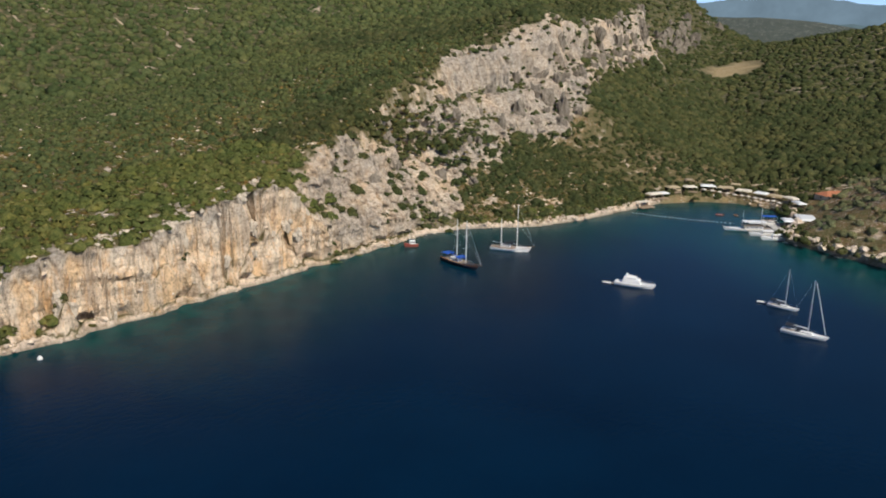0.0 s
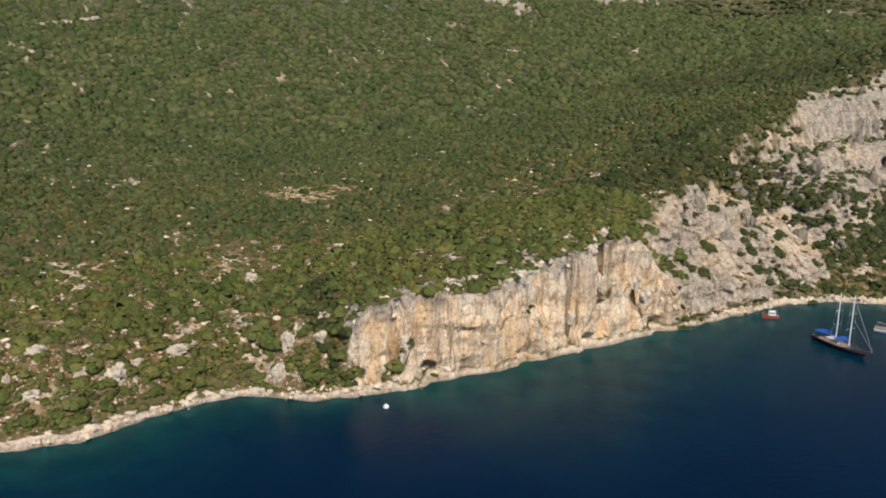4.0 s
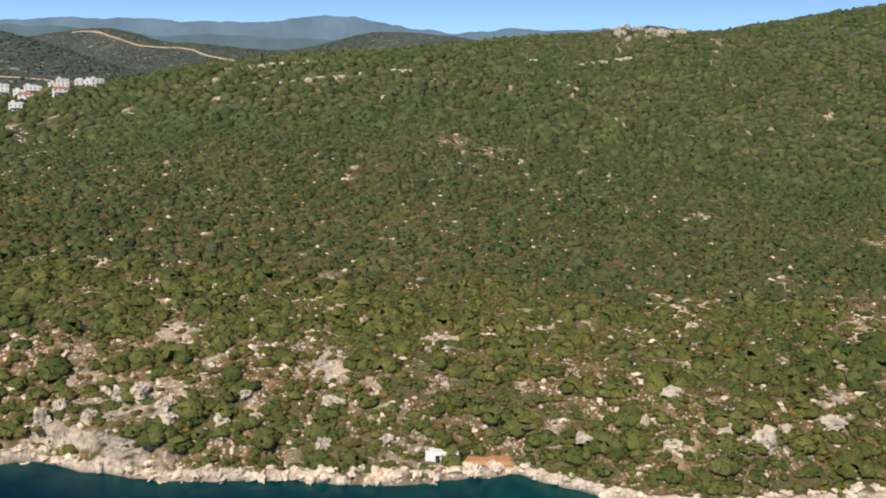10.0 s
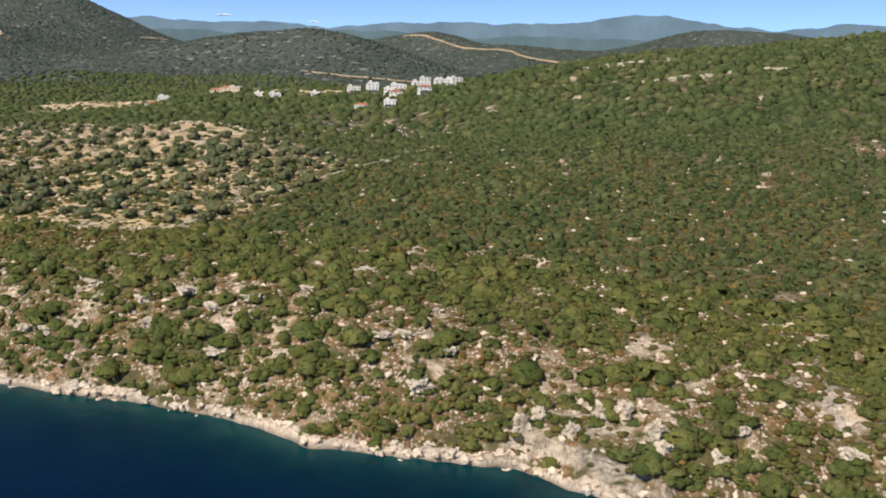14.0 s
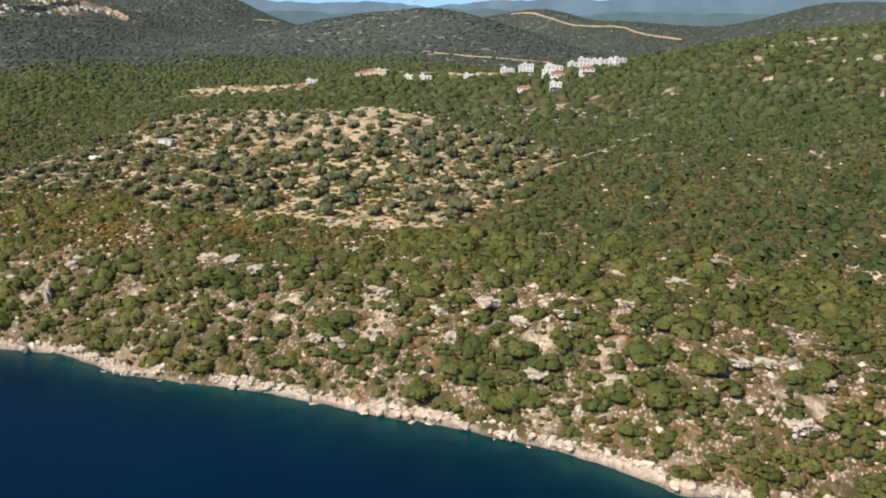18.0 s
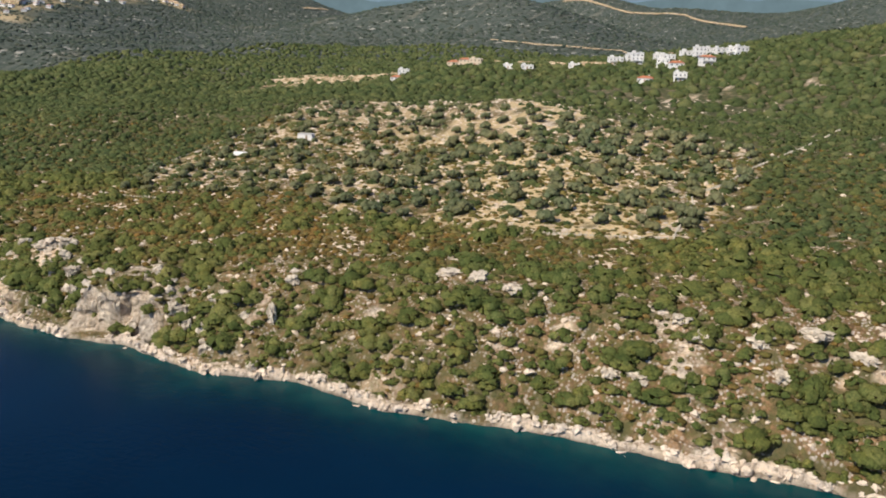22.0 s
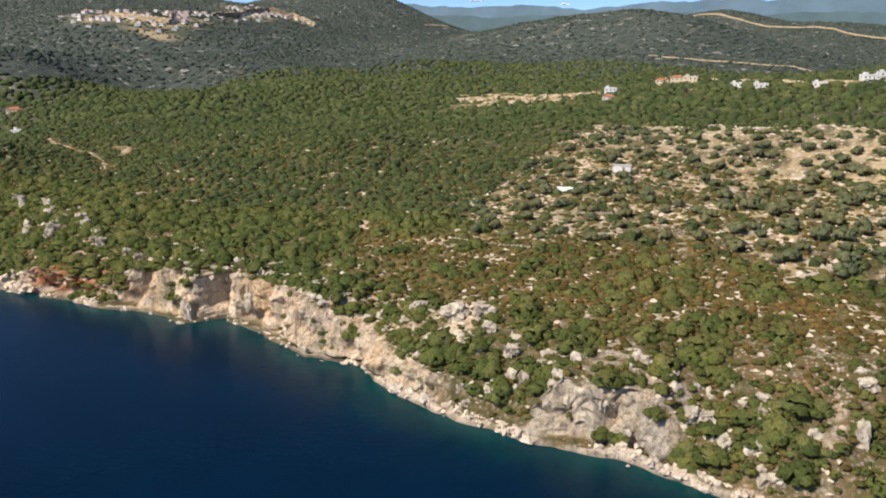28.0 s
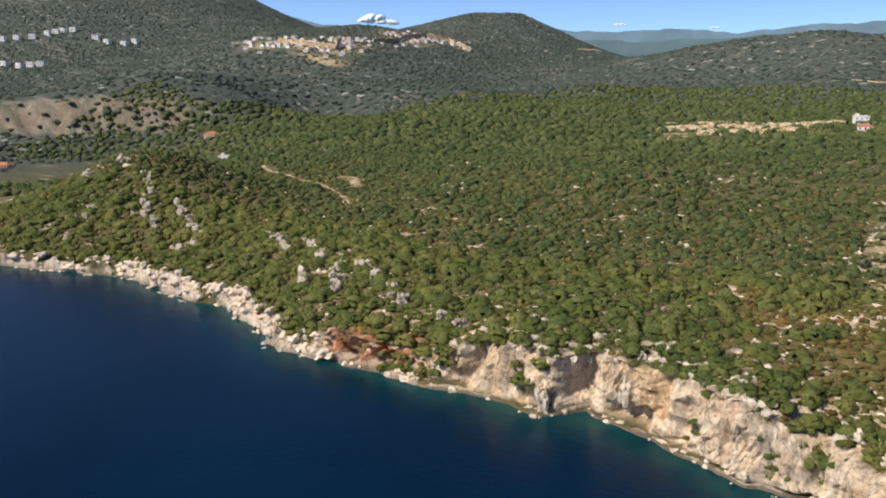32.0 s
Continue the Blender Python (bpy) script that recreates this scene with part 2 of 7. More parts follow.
GROUND = ground_material()
ROCK = rock_material()
WATER = water_material()
MAQUIS = foliage_material("maquis_leaves", (0.092, 0.112, 0.036), (0.142, 0.160, 0.052), (0.208, 0.208, 0.078))
HILL_MAQUIS = foliage_material("hillside_leaves", (0.070, 0.092, 0.038), (0.106, 0.130, 0.052), (0.152, 0.166, 0.076))
OLIVE = foliage_material("olive_leaves", (0.146, 0.158, 0.086), (0.190, 0.200, 0.115), (0.240, 0.245, 0.146), 0.4)
GREEN = foliage_material("green_leaves", (0.110, 0.104, 0.034), (0.158, 0.140, 0.050), (0.215, 0.178, 0.074))
# Blue-grey greens: distance haze is mixed into these leaf colours.
HAZED_WOODS = foliage_material("far_woods", (0.070, 0.092, 0.080), (0.092, 0.114, 0.098), (0.118, 0.136, 0.118), 1.5)
HEATHER = foliage_material("heath_leaves", (0.104, 0.077, 0.024), (0.180, 0.119, 0.040), (0.266, 0.171, 0.064))
BAY_LEAVES = foliage_material("bay_leaves", (0.050, 0.063, 0.026), (0.080, 0.093, 0.039), (0.126, 0.126, 0.058))


# ---- the lie of the land -------------------------------------------------
def lattice(seed):
    return np.random.RandomState(seed).rand(128, 128)


LATTICES = [lattice(k) for k in range(8)]


def noise2(x, y, seed=0):
    """Smooth value noise from 0 to 1."""
    grid = LATTICES[seed % 8]
    xi, yi = np.floor(x), np.floor(y)
    fx, fy = x - xi, y - yi
    fx, fy = fx * fx * (3 - 2 * fx), fy * fy * (3 - 2 * fy)
    i, j = xi.astype(int) + 31 * seed, yi.astype(int) + 17 * seed
    a, b = grid[i % 128, j % 128], grid[(i + 1) % 128, j % 128]
    c, d = grid[i % 128, (j + 1) % 128], grid[(i + 1) % 128, (j + 1) % 128]
    return (a * (1 - fx) + b * fx) * (1 - fy) + (c * (1 - fx) + d * fx) * fy


def fbm(x, y, seed=0, octaves=4):
    total, size, scale = 0.0, 0.5, 1.0
    for k in range(octaves):
        total = total + size * noise2(x * scale + 7.3 * k, y * scale + 3.1 * k, seed + k)
        size, scale = size / 2, scale * 2.03
    return total / (1 - 0.5 ** octaves)


def step(lo, hi, v):
    t = np.clip((v - lo) / (hi - lo), 0, 1)
    return t * t * (3 - 2 * t)


# The waterline, from the western headland to the bay in the east.
SHORE_X = np.array([-900, -800, -747, -722, -697, -653, -639, -611, -588, -572, -544, -529, -511, -506, -489, -464, -450,
                    -434, -409, -374, -347, -325, -300, -264, -225, -199, -168, -127, -97, -53, -26, -8, 14, 45, 56, 71, 100,
                    125, 150, 175, 196, 239, 270, 291, 322, 356, 395, 420])
SHORE_Y = np.array([110, 132, 157, 171, 187, 190, 196, 190, 184, 191, 197, 204, 204, 215, 213, 210, 214,
                    207, 204, 210, 209, 217, 216, 227, 232, 235, 232, 241, 236, 238, 246, 237, 232, 241, 241, 229, 225,
                    227, 228, 229, 231, 232, 236, 228, 208, 199, 195, 189])
# How sheer the coast is (1 a cliff, 0 a slope) and how wide the rise from the water is.
SHEER_X = np.array([-900, -660, -610, -582, -573, -553, -547, -540, -525, -468, -455, -442, -430, -412, -400, -392, -372, -364, -340, -325, -160, -133, -130, -98,
                    -95, 40, 52, 62, 81, 87, 196, 210, 255, 275, 420])
SHEER = np.array([0.1, 0.15, 0.25, 0.30, 0.9, 0.9, 0.6, 0.8, 1.0, 1.0, 0.98, 0.92, 0.6, 0.40, 0.25, 0.9, 0.9, 0.25, 0.25, 0.12, 0.1, 0.15, 0.85, 0.85,
                  0.1, 0.1, 0.30, 0.1, 0.2, 1.0, 1.0, 0.85, 0.85, 0.3, 0.2])
# The share of the rise that the cliff itself takes; the rest follows as a slope.
WALL_X = np.array([-900, -545, -535, -470, -455, -396, -392, -372, -368, -340, -135, -131, -97, -93, 0, 80, 87, 190, 205, 262, 420])
WALL = np.array([0.4, 0.5, 0.86, 0.86, 0.55, 0.5, 0.74, 0.74, 0.5, 0.5, 0.45, 0.38, 0.38, 0.45, 0.4, 0.5, 0.97, 0.97, 0.62, 0.7, 0.5])
# Heights of the land behind the shore, row by row inland, from west to east.
TABLE_X0, TABLE_DX, TABLE_Y0, TABLE_DY = -1000.0, 150.0, 200.0, 130.0
TABLE_SHORE = np.array([
    [-1, 5, 7, 13, 15, 19, 9, 5, 28, 67, 95, 103, 109],
    [14, 17, 26, 27, 24, 32, 28, 18, 36, 74, 99, 102, 112],
    [32, 34, 41, 48, 57, 42, 64, 30, 29, 60, 85, 99, 118],
    [45, 28, 28, 40, 42, 41, 69, 53, 27, 43, 77, 101, 125],
], float)
TABLE_HILLS = np.array([
    [55, 39, 41, 73, 68, 105, 111, 74, 75, 103, 107, 115, 129],
    [54, 51, 56, 71, 71, 109, 123, 110, 123, 150, 151, 146, 144],
    [54, 55, 57, 68, 88, 111, 125, 148, 155, 168, 185, 185, 182],
    [55, 57, 60, 71, 96, 121, 141, 159, 164, 180, 219, 222, 218],
], float)
TABLE = np.vstack([TABLE_SHORE, TABLE_HILLS])
# Knolls, hollows and the notch of the crest: where, how high, how wide.
KNOLLS = [(226, 1001, -9.4, 50),
          (252, 1080, -10.0, 42),
          (163, 1083, 4.8, 32),
          (-44, 517, 6.9, 32),
          (-199, 688, 4.9, 32),
          (-395, 379, -7.3, 32),
          (-396, 474, 5.4, 32),
          (32, 740, 5.4, 32),
          (-30, 674, -6.7, 32),
          (117, 945, 9.2, 50),
          (-145, 607, -5.9, 32),
          (-221, 587, 5.4, 32),
          (-604, 365, 5.1, 32),
          (-547, 368, -4.1, 32),
          (73, 271, -4.3, 32),
          (-521, 426, 4.6, 32)]
# The crag above the bay: the foot of the upper land.
CRAG_X = np.array([196, 208, 225, 250, 270, 295, 325, 362, 395, 430, 470, 510, 557, 600, 660, 740, 830, 870, 900])
CRAG_Y = np.array([236, 246, 258, 270, 279, 292, 304, 312, 316, 306, 304, 316, 334, 354, 371, 390, 414, 455, 512])

# The foot of its bare face, in metres before that line.
CRAG_FOOT_X = np.array([196, 275, 306, 334, 377, 416, 450, 475, 520, 580, 700, 860])
CRAG_FOOT = np.array([-60, -52, -44, -45, -41, -43, -36, -27, -18, -22, -19, -24])

# The upper edge of that face, in metres behind the line.
CRAG_TOP_X = np.array([196, 230, 270, 362, 380, 700])
CRAG_TOP = np.array([9, 5, -3, -5, 10, 10])


def shore_y(x):
    return np.interp(x, SHORE_X, SHORE_Y)


def bump3(u):
    u = np.abs(u)
    return np.where(u < 1, 2 / 3 - u * u + u ** 3 / 2, np.where(u < 2, (2 - u) ** 3 / 6, 0))


def upland(x, y):
    """The land's broad height, from the table."""
    rows, columns = TABLE.shape
    u = np.clip((x - TABLE_X0) / TABLE_DX, 0.0, columns - 1.0)
    v = np.clip((y - TABLE_Y0) / TABLE_DY, 0.0, rows - 1.0)
    total = np.zeros_like(u)
    weight = np.zeros_like(u)
    for j in range(rows):
        for i in range(columns):
            w = bump3(u - i) * bump3(v - j)
            total += w * TABLE[j, i]
            weight += w
    return total / np.maximum(weight, 1e-6)


def hill(x, y, cx, cy, h, rx, ry, turn=0.0):
    c, s = math.cos(radians(turn)), math.sin(radians(turn))
    u, v = (x - cx) * c + (y - cy) * s, (y - cy) * c - (x - cx) * s
    return h * np.exp(-(u / rx) ** 2 - (v / ry) ** 2)


def rise(d, sheer, wall, low=0.0, gap=0.0):
    """How far the land has risen towards its broad height, d metres from the water; low and gap part the cliff by a ledge."""
    slope = np.sin(np.clip((d - 1.3) / (33.0 - 12.0 * sheer), 0, 1) * math.pi / 2)
    cliff = (low * step(1.6, 3.4, d) + (1 - low) * step(1.6 + 2.4 * np.minimum(low * 5, 1) + gap, 5.6 + gap, d)) * wall + (1 - wall) * np.clip((d - 4) / 30, 0, 1)
    return slope * (1 - sheer) + cliff * sheer


def within(x, y, corners, soft):
    """1 inside a ring of corners, 0 outside, soft metres wide at the edge."""
    x, y = np.broadcast_arrays(np.asarray(x, float), np.asarray(y, float))
    odd, near = np.zeros(x.shape, bool), np.full(x.shape, 1e9)
    for (ax, ay), (bx, by) in zip(corners, corners[1:] + corners[:1]):
        odd ^= ((ay > y) != (by > y)) & (x < (bx - ax) * (y - ay) / (by - ay + 1e-9) + ax)
        t = np.clip(((x - ax) * (bx - ax) + (y - ay) * (by - ay)) / ((bx - ax) ** 2 + (by - ay) ** 2), 0, 1)
        near = np.minimum(near, np.hypot(x - ax - t * (bx - ax), y - ay - t * (by - ay)))
    return step(-soft, soft, np.where(odd, near, -near))


GROVE = [(-484, 307), (-501, 379), (-505, 470), (-440, 515), (-370, 485), (-302, 446), (-262, 415), (-256, 359), (-264, 301), (-297, 291), (-365, 283), (-399, 298), (-454, 266)]
HEATH = [(-505, 268), (-470, 274), (-400, 292), (-357, 278), (-300, 286), (-262, 296), (-275, 266), (-305, 250), (-355, 240), (-420, 230), (-445, 228), (-475, 238)]
STRAW = [(-352, 350), (-338, 312), (-318, 300), (-294, 287), (-265, 301), (-270, 330), (-288, 341), (-300, 372), (-329, 369), (-352, 392), (-392, 390)]
TERRACE = [(-792, 676), (-772, 702), (-700, 722), (-645, 720), (-640, 700), (-700, 692), (-752, 676)]


def field_of(x, y):
    """Masks of the ground's cover: bare soil, brown scrub, straw, rock and the olive grove, from 0 to 1."""
    blot, fine = fbm(x / 30, y / 30, 1), fbm(x / 6, y / 6, 2)
    speck = fbm(x / 2.6, y / 2.6, 3)
    shore = y - shore_y(x)
    jig = 5 * (fine - 0.5)
    grove = within(x + jig, y - jig, GROVE, 5)
    heath = within(x + 2 * jig, y + 2 * jig, HEATH, 9)
    straw = within(x - 2 * jig, y + jig, STRAW, 4) * step(0.34, 0.50, 0.5 * fine + 0.5 * fbm(x / 12, y / 12, 5))
    bare = 0.85 * step(0.50, 0.66, 0.42 * blot + 0.33 * fine + 0.25 * speck) * (1 - 0.6 * step(55, 120, shore))
    coast = step(75, 20, shore) * (step(-300, -230, x) * step(105, 60, x) + 0.5 * step(-560, -440, x) * step(-230, -300, x))
    bare = np.maximum(bare, coast * step(0.42, 0.53, 0.3 * blot + 0.35 * fine + 0.35 * speck))
    for cx, cy, rx, ry in ((130, 384, 20, 20), (-38, 490, 28, 14), (1110, 420, 75, 34), (-745, 328, 16, 8), (-32, 252, 11, 5), (455, 45, 90, 70)):
        bare = np.maximum(bare, step(1.15, 0.6, np.hypot((x - cx) / rx, (y - cy) / ry) + 1.3 * (fine - 0.5)))
    bare = np.maximum(bare, 0.75 * grove * step(0.36, 0.52, 0.6 * fine + 0.4 * speck))
    stony = 0.5 * fbm(x / 9, y / 9, 4) + 0.25 * fine + 0.25 * speck
    rock = step(0.60, 0.66, stony + 0.045 * coast + 0.045 * grove + 0.03 * heath - 0.035 * step(55, 120, shore))
    terrace = within(x + jig, y + jig, TERRACE, 6) * step(0.30, 0.42, fine * 0.6 + speck * 0.4)
    straw = np.maximum(straw, terrace * step(0.36, 0.46, fbm(x / 3.1, y / 5, 6)))
    straw = np.maximum(straw, (0.5 + 0.45 * step(-430, -360, x)) * grove * step(0.47, 0.55, 0.5 * fine + 0.5 * fbm(x / 9, y / 9, 1)))
    for cx, cy in ((-1823, 966), (-1750, 975), (-1690, 1000), (-1812, 1096), (-1870, 1233), (-1931, 1385), (-1945, 1460), (-1905, 1515), (-1855, 1525), (-1855, 934), (-1654, 969), (-1739, 1099), (-1977, 1424)):
        straw = np.maximum(straw, 0.8 * step(1.1, 0.7, np.hypot((x - cx) / 48, (y - cy) / 48) + 1.6 * (fbm(x / 25, y / 25, 4) - 0.5)))
    straw = np.maximum(straw, 0.4 * step(1.1, 0.7, np.hypot((x - 130) / 19, (y - 384) / 21) + 1.3 * (fine - 0.5)))
    straw = np.maximum(straw, 0.65 * step(1.15, 0.8, np.hypot((x - 1110) / 75, (y - 420) / 34) + 0.8 * (fine - 0.5)))
    upper = step(1.2, 0.7, np.hypot((x + 385) / 120, (y - 545) / 75) + 0.8 * (blot - 0.5))
    bare = np.maximum(bare, 0.9 * upper * step(0.48, 0.56, 0.6 * fine + 0.4 * speck))
    rock = np.maximum(rock, upper * step(0.58, 0.63, stony))
    return bare, heath, straw, rock, grove


def crag_face(x, y):
    """1 on the bare face of the crag above the bay, 0 off it."""
    wild = fbm(x / 9, y / 9, 7) - 0.5
    t = signed_crag(x, y)
    foot = np.interp(x, CRAG_FOOT_X, CRAG_FOOT) + 16 * wild
    return step(198, 214, x + 20 * wild) * step(-3, 3, t - foot) * step(3, -3, t + 10 * wild - np.interp(x, CRAG_TOP_X, CRAG_TOP)) * step(880, 840, x)


def signed_crag(x, y):
    edge = np.interp(x, CRAG_X, CRAG_Y) + 9 * (fbm(x / 22, y / 60, 5) - 0.5)
    return (y - edge) / 1.12


def distant(x, y):
    """The hills and ranges behind the coast."""
    z = hill(x, y, -998, 1482, 45, 300, 250) + hill(x, y, -2385, 2190, 235, 480, 420)
    z += hill(x, y, -3660, 1370, 470, 950, 900) + hill(x, y, -1900, 1040, 120, 430, 360) + hill(x, y, -2164, 1480, 105, 450, 260)
    z += hill(x, y, -1300, 560, 42, 170, 230) + hill(x, y, -1480, 1690, 60, 260, 240)
    z += hill(x, y, -1200, 2700, 77, 200, 200) - hill(x, y, -600, 2420, 78, 200, 220)
    z += hill(x, y, -700, 2500, 150, 520, 380) + hill(x, y, -1560, 2750, 150, 420, 380) + hill(x, y, -100, 2450, 140, 480, 400)
    z += hill(x, y, 3100, 1500, 90, 700, 500) + hill(x, y, 3500, 700, 70, 600, 600) + hill(x, y, 1500, 160, 70, 420, 300)
    # the stony hill behind the village, the gorge to its west, the shoulders round them
    z += hill(x, y, -985, 1600, 79, 280, 280) + hill(x, y, -1298, 1502, 32, 180, 180) - hill(x, y, -1048, 1352, 31, 110, 110)
    z += hill(x, y, -1192, 1087, 16, 110, 110) - hill(x, y, -1225, 633, 65, 110, 110)
    z += hill(x, y, -2296, 2206, 10, 110, 110) - hill(x, y, -2870, 2000, 29, 420, 420) - hill(x, y, -1844, 778, 25, 420, 420) - hill(x, y, 872, 808, 45, 90, 90)
    z += hill(x, y, 800, -100, 60, 300, 160) + hill(x, y, 1250, 830, 105, 420, 250) + hill(x, y, 488, 338, 15, 50, 30)
    return z


def height(x, y, d, sheer):
    """The ground's height; d is the way from the water."""
    base = upland(x, y)
    base = base * (1 - step(1150, 1800, y)) + 72 * step(1150, 1800, y)
    base = base * (1 - 0.65 * step(1300, 2000, x))
    base = base + hill(x, y, -792, 238, 27, 58, 44) + 5 * hill(x, y, 119, 262, 1, 60, 30)
    base = base + 4.5 * step(82, 92, x) * step(225, 175, x) * np.exp(-(d / 45) ** 2)   # the brow of the great cliff
    for cx, cy, up, wide in KNOLLS:
        base = base + hill(x, y, cx, cy, up, wide, wide)
    rough = 7.0 * (fbm(x / 95, y / 95, 6) - 0.5) + 2.0 * (fbm(x / 17, y / 17, 7) - 0.5)
    base = base + rough * step(10, 90, d)
    worn = d + np.clip(d / 1.5, 0, 1) * 1.3 * sheer ** 2 * step(0.42, 0.58, fbm(x / 16, x * 0 + 6, 2)) + np.clip(d / 4, 0, 1) * (5.5 * (fbm(x / 13, x * 0 + 3, 5) - 0.5) + 2.0 * (fbm(x / 3.5, y / 9, 6) - 0.5))
    wall = np.interp(x, WALL_X, WALL) * (1 - 0.08 * step(0.42, 0.62, fbm(x / 11, x * 0 + 8, 2)))
    low = 0.75 * step(60, 90, x) * step(0.40, 0.56, fbm(x / 17, x * 0 + 5, 7)) * (0.35 + 0.65 * fbm(x / 7, x * 0 + 1, 3))
    gap = 5.0 * step(112, 126, x) * step(0.52, 0.70, fbm(x / 15, x * 0 + 2, 1)) * np.minimum(low * 3, 1)
    gap = np.maximum(gap, 4.5 * step(80, 86, x) * step(118, 105, x))   # a ledge before the foot of its west end
    high = base * np.where(d < 60, rise(worn, sheer, wall, low, gap), 1.0)
    # the slope under the crag and the valley behind the beach
    across = (y - 150) * 0.91 - (x - 455) * 0.41
    along = (x - 455) * 0.91 + (y - 150) * 0.41
    valley = 3 + 0.026 * np.clip(along, 0, 1500) + 0.33 * np.clip(across, 0, 150) + 0.10 * np.clip(-across, 0, 500)
    cliff = step(300, 240, x)
    slope = (0.37 + 0.13 * cliff) * d * (1 - 0.35 * step(40, 200, d)) + 8 * cliff * step(2, 7, d)
    low = -np.log(np.exp(-slope / 6) + np.exp(-valley / 6)) * 6 + 2.0 * (fbm(x / 20, y / 20, 7) - 0.5) * step(5, 40, d)
    low = np.where(along < -40, slope, low * step(-40, 40, along) + slope * (1 - step(-40, 40, along)))
    t = signed_crag(x, y)
    reach = 0.45 + 0.55 * step(230, 340, x)
    up = 0.46 * step(-5, 4, t) + 0.10 * step(4, 12, t) + 0.20 * step(-24 * reach, -14 * reach, t) + 0.24 * step(-50 * reach, -28 * reach, t)
    up = np.where(x > 900, step(500, 700, y), up)
    east = step(192, 214, x)
    z = high * (1 - east) + (low + (high - low) * up) * east
    r = np.hypot(x + 200, y - 200)
    z = z + distant(x, y) + 34 * (fbm(x / 330, y / 330, 2, 6) - 0.5) * step(1000, 1800, r)
    west = (y - 370) * 0.8 - (x + 1230) * 0.6 + 26 * (fbm(x / 40, y / 40, 5) - 0.5)
    z = z + 22 * step(-3, 4, west) * np.exp(-(np.maximum(west, 0) / 420) ** 2) * (0.75 + 0.5 * fbm(x / 60, y / 60, 4)) * step(-1080, -1210, x)
    z = z - 30 * hill(x, y, -1110, 325, 1, 145, 90) * step(-900, -1000, x)
    return z


def smooth_line(points, spacing):
    points = np.array(points, float)
    run = np.r_[0, np.cumsum(np.hypot(*np.diff(points[:, :2], axis=0).T))]
    at = np.arange(0, run[-1], spacing)
    return np.stack([np.interp(at, run, points[:, k]) for k in range(points.shape[1])], 1)


def columns_of_ground():
    """Where each line of the ground leaves the water, and which way inland it runs."""
    west = [(-900 - 6 * 1.085 ** k * 1.6, 0) for k in range(78)]
    west = [w for w in west if w[0] > -4700][::-1]
    main_x = np.r_[np.arange(-900, -575, 1.3), np.arange(-575, -518, 0.85), np.arange(-518, -501, 0.4), np.arange(-501, -400, 0.85), np.arange(-400, 84, 1.3), np.arange(84, 215, 0.85), np.arange(215, 420, 1.3)]
    jag = 2.6 * (fbm(main_x / 9, main_x * 0, 3) - 0.5) + 3.4 * (fbm(main_x / 26, main_x * 0, 4) - 0.5) + 1.5 * (fbm(main_x / 3.1, main_x * 0, 6) - 0.5)
    main = np.stack([main_x, shore_y(main_x) + jag, 0 * main_x, 1 + 0 * main_x], 1)
    first = np.array([(w[0], 110, 0, 1) for w in west])
    bay = smooth_line([(420, 189, 0, 1), (440, 178, 0.45, 0.89), (453, 160, 0.85, 0.53), (453, 140, 1, 0), (438, 124, 0.85, -0.53),
                       (410, 114, 0.72, -0.69), (383, 110, 0.66, -0.75), (375, 85, 0.66, -0.75), (368, 60, 0.66, -0.75), (360, 20, 0.66, -0.75),
                       (345, -60, 0.66, -0.75)], 1.2)
    bay[8:, :2] += 1.6 * (fbm(np.arange(len(bay) - 8)[:, None] / 8.0, np.array([[0.0, 9.0]]), 5) - 0.5)
    end = smooth_line([(345, -62, 0.66, -0.75), (250, -700, 0.66, -0.75)], 60.0)
    return np.concatenate([first, main, bay, end])


def rows_of_ground():
    rows = [-40, -24, -14, -8, -4, -2, -0.8]
    d = 0.0
    while d < 4700:
        rows.append(d)
        d += 0.3 if d < 1.8 else 0.22 if d < 10 else 0.45 if d < 18 else 0.6 + 0.019 * (d - 16) if d < 150 else 3.15 + 0.03 * (d - 150)
    return np.array(rows)


def grid_faces(rows, columns):
    i = np.arange(rows * columns).reshape(rows, columns)
    return np.stack([i[:-1, :-1], i[:-1, 1:], i[1:, 1:], i[1:, :-1]], -1).reshape(-1, 4)


def mesh_from(name, places, faces, material, smooth=True):
    """A mesh from arrays of places and of faces with one count of corners."""
    me = bpy.data.meshes.new(name)
    me.vertices.add(len(places))
    me.vertices.foreach_set("co", np.asarray(places, np.float32).ravel())
    count = faces.shape[1]
    me.loops.add(faces.size)
    me.loops.foreach_set("vertex_index", faces.astype(np.int32).ravel())
    me.polygons.add(len(faces))
    me.polygons.foreach_set("loop_start", np.arange(0, faces.size, count, dtype=np.int32))
    me.polygons.foreach_set("use_smooth", np.full(len(faces), smooth))
    me.materials.append(material)
    me.update(calc_edges=True)
    return me


def mask(me, name, values):
    me.attributes.new(name, "FLOAT", "POINT").data.foreach_set("value", np.asarray(values, np.float32).ravel())


COLUMNS, ROWS_D = columns_of_ground(), rows_of_ground()


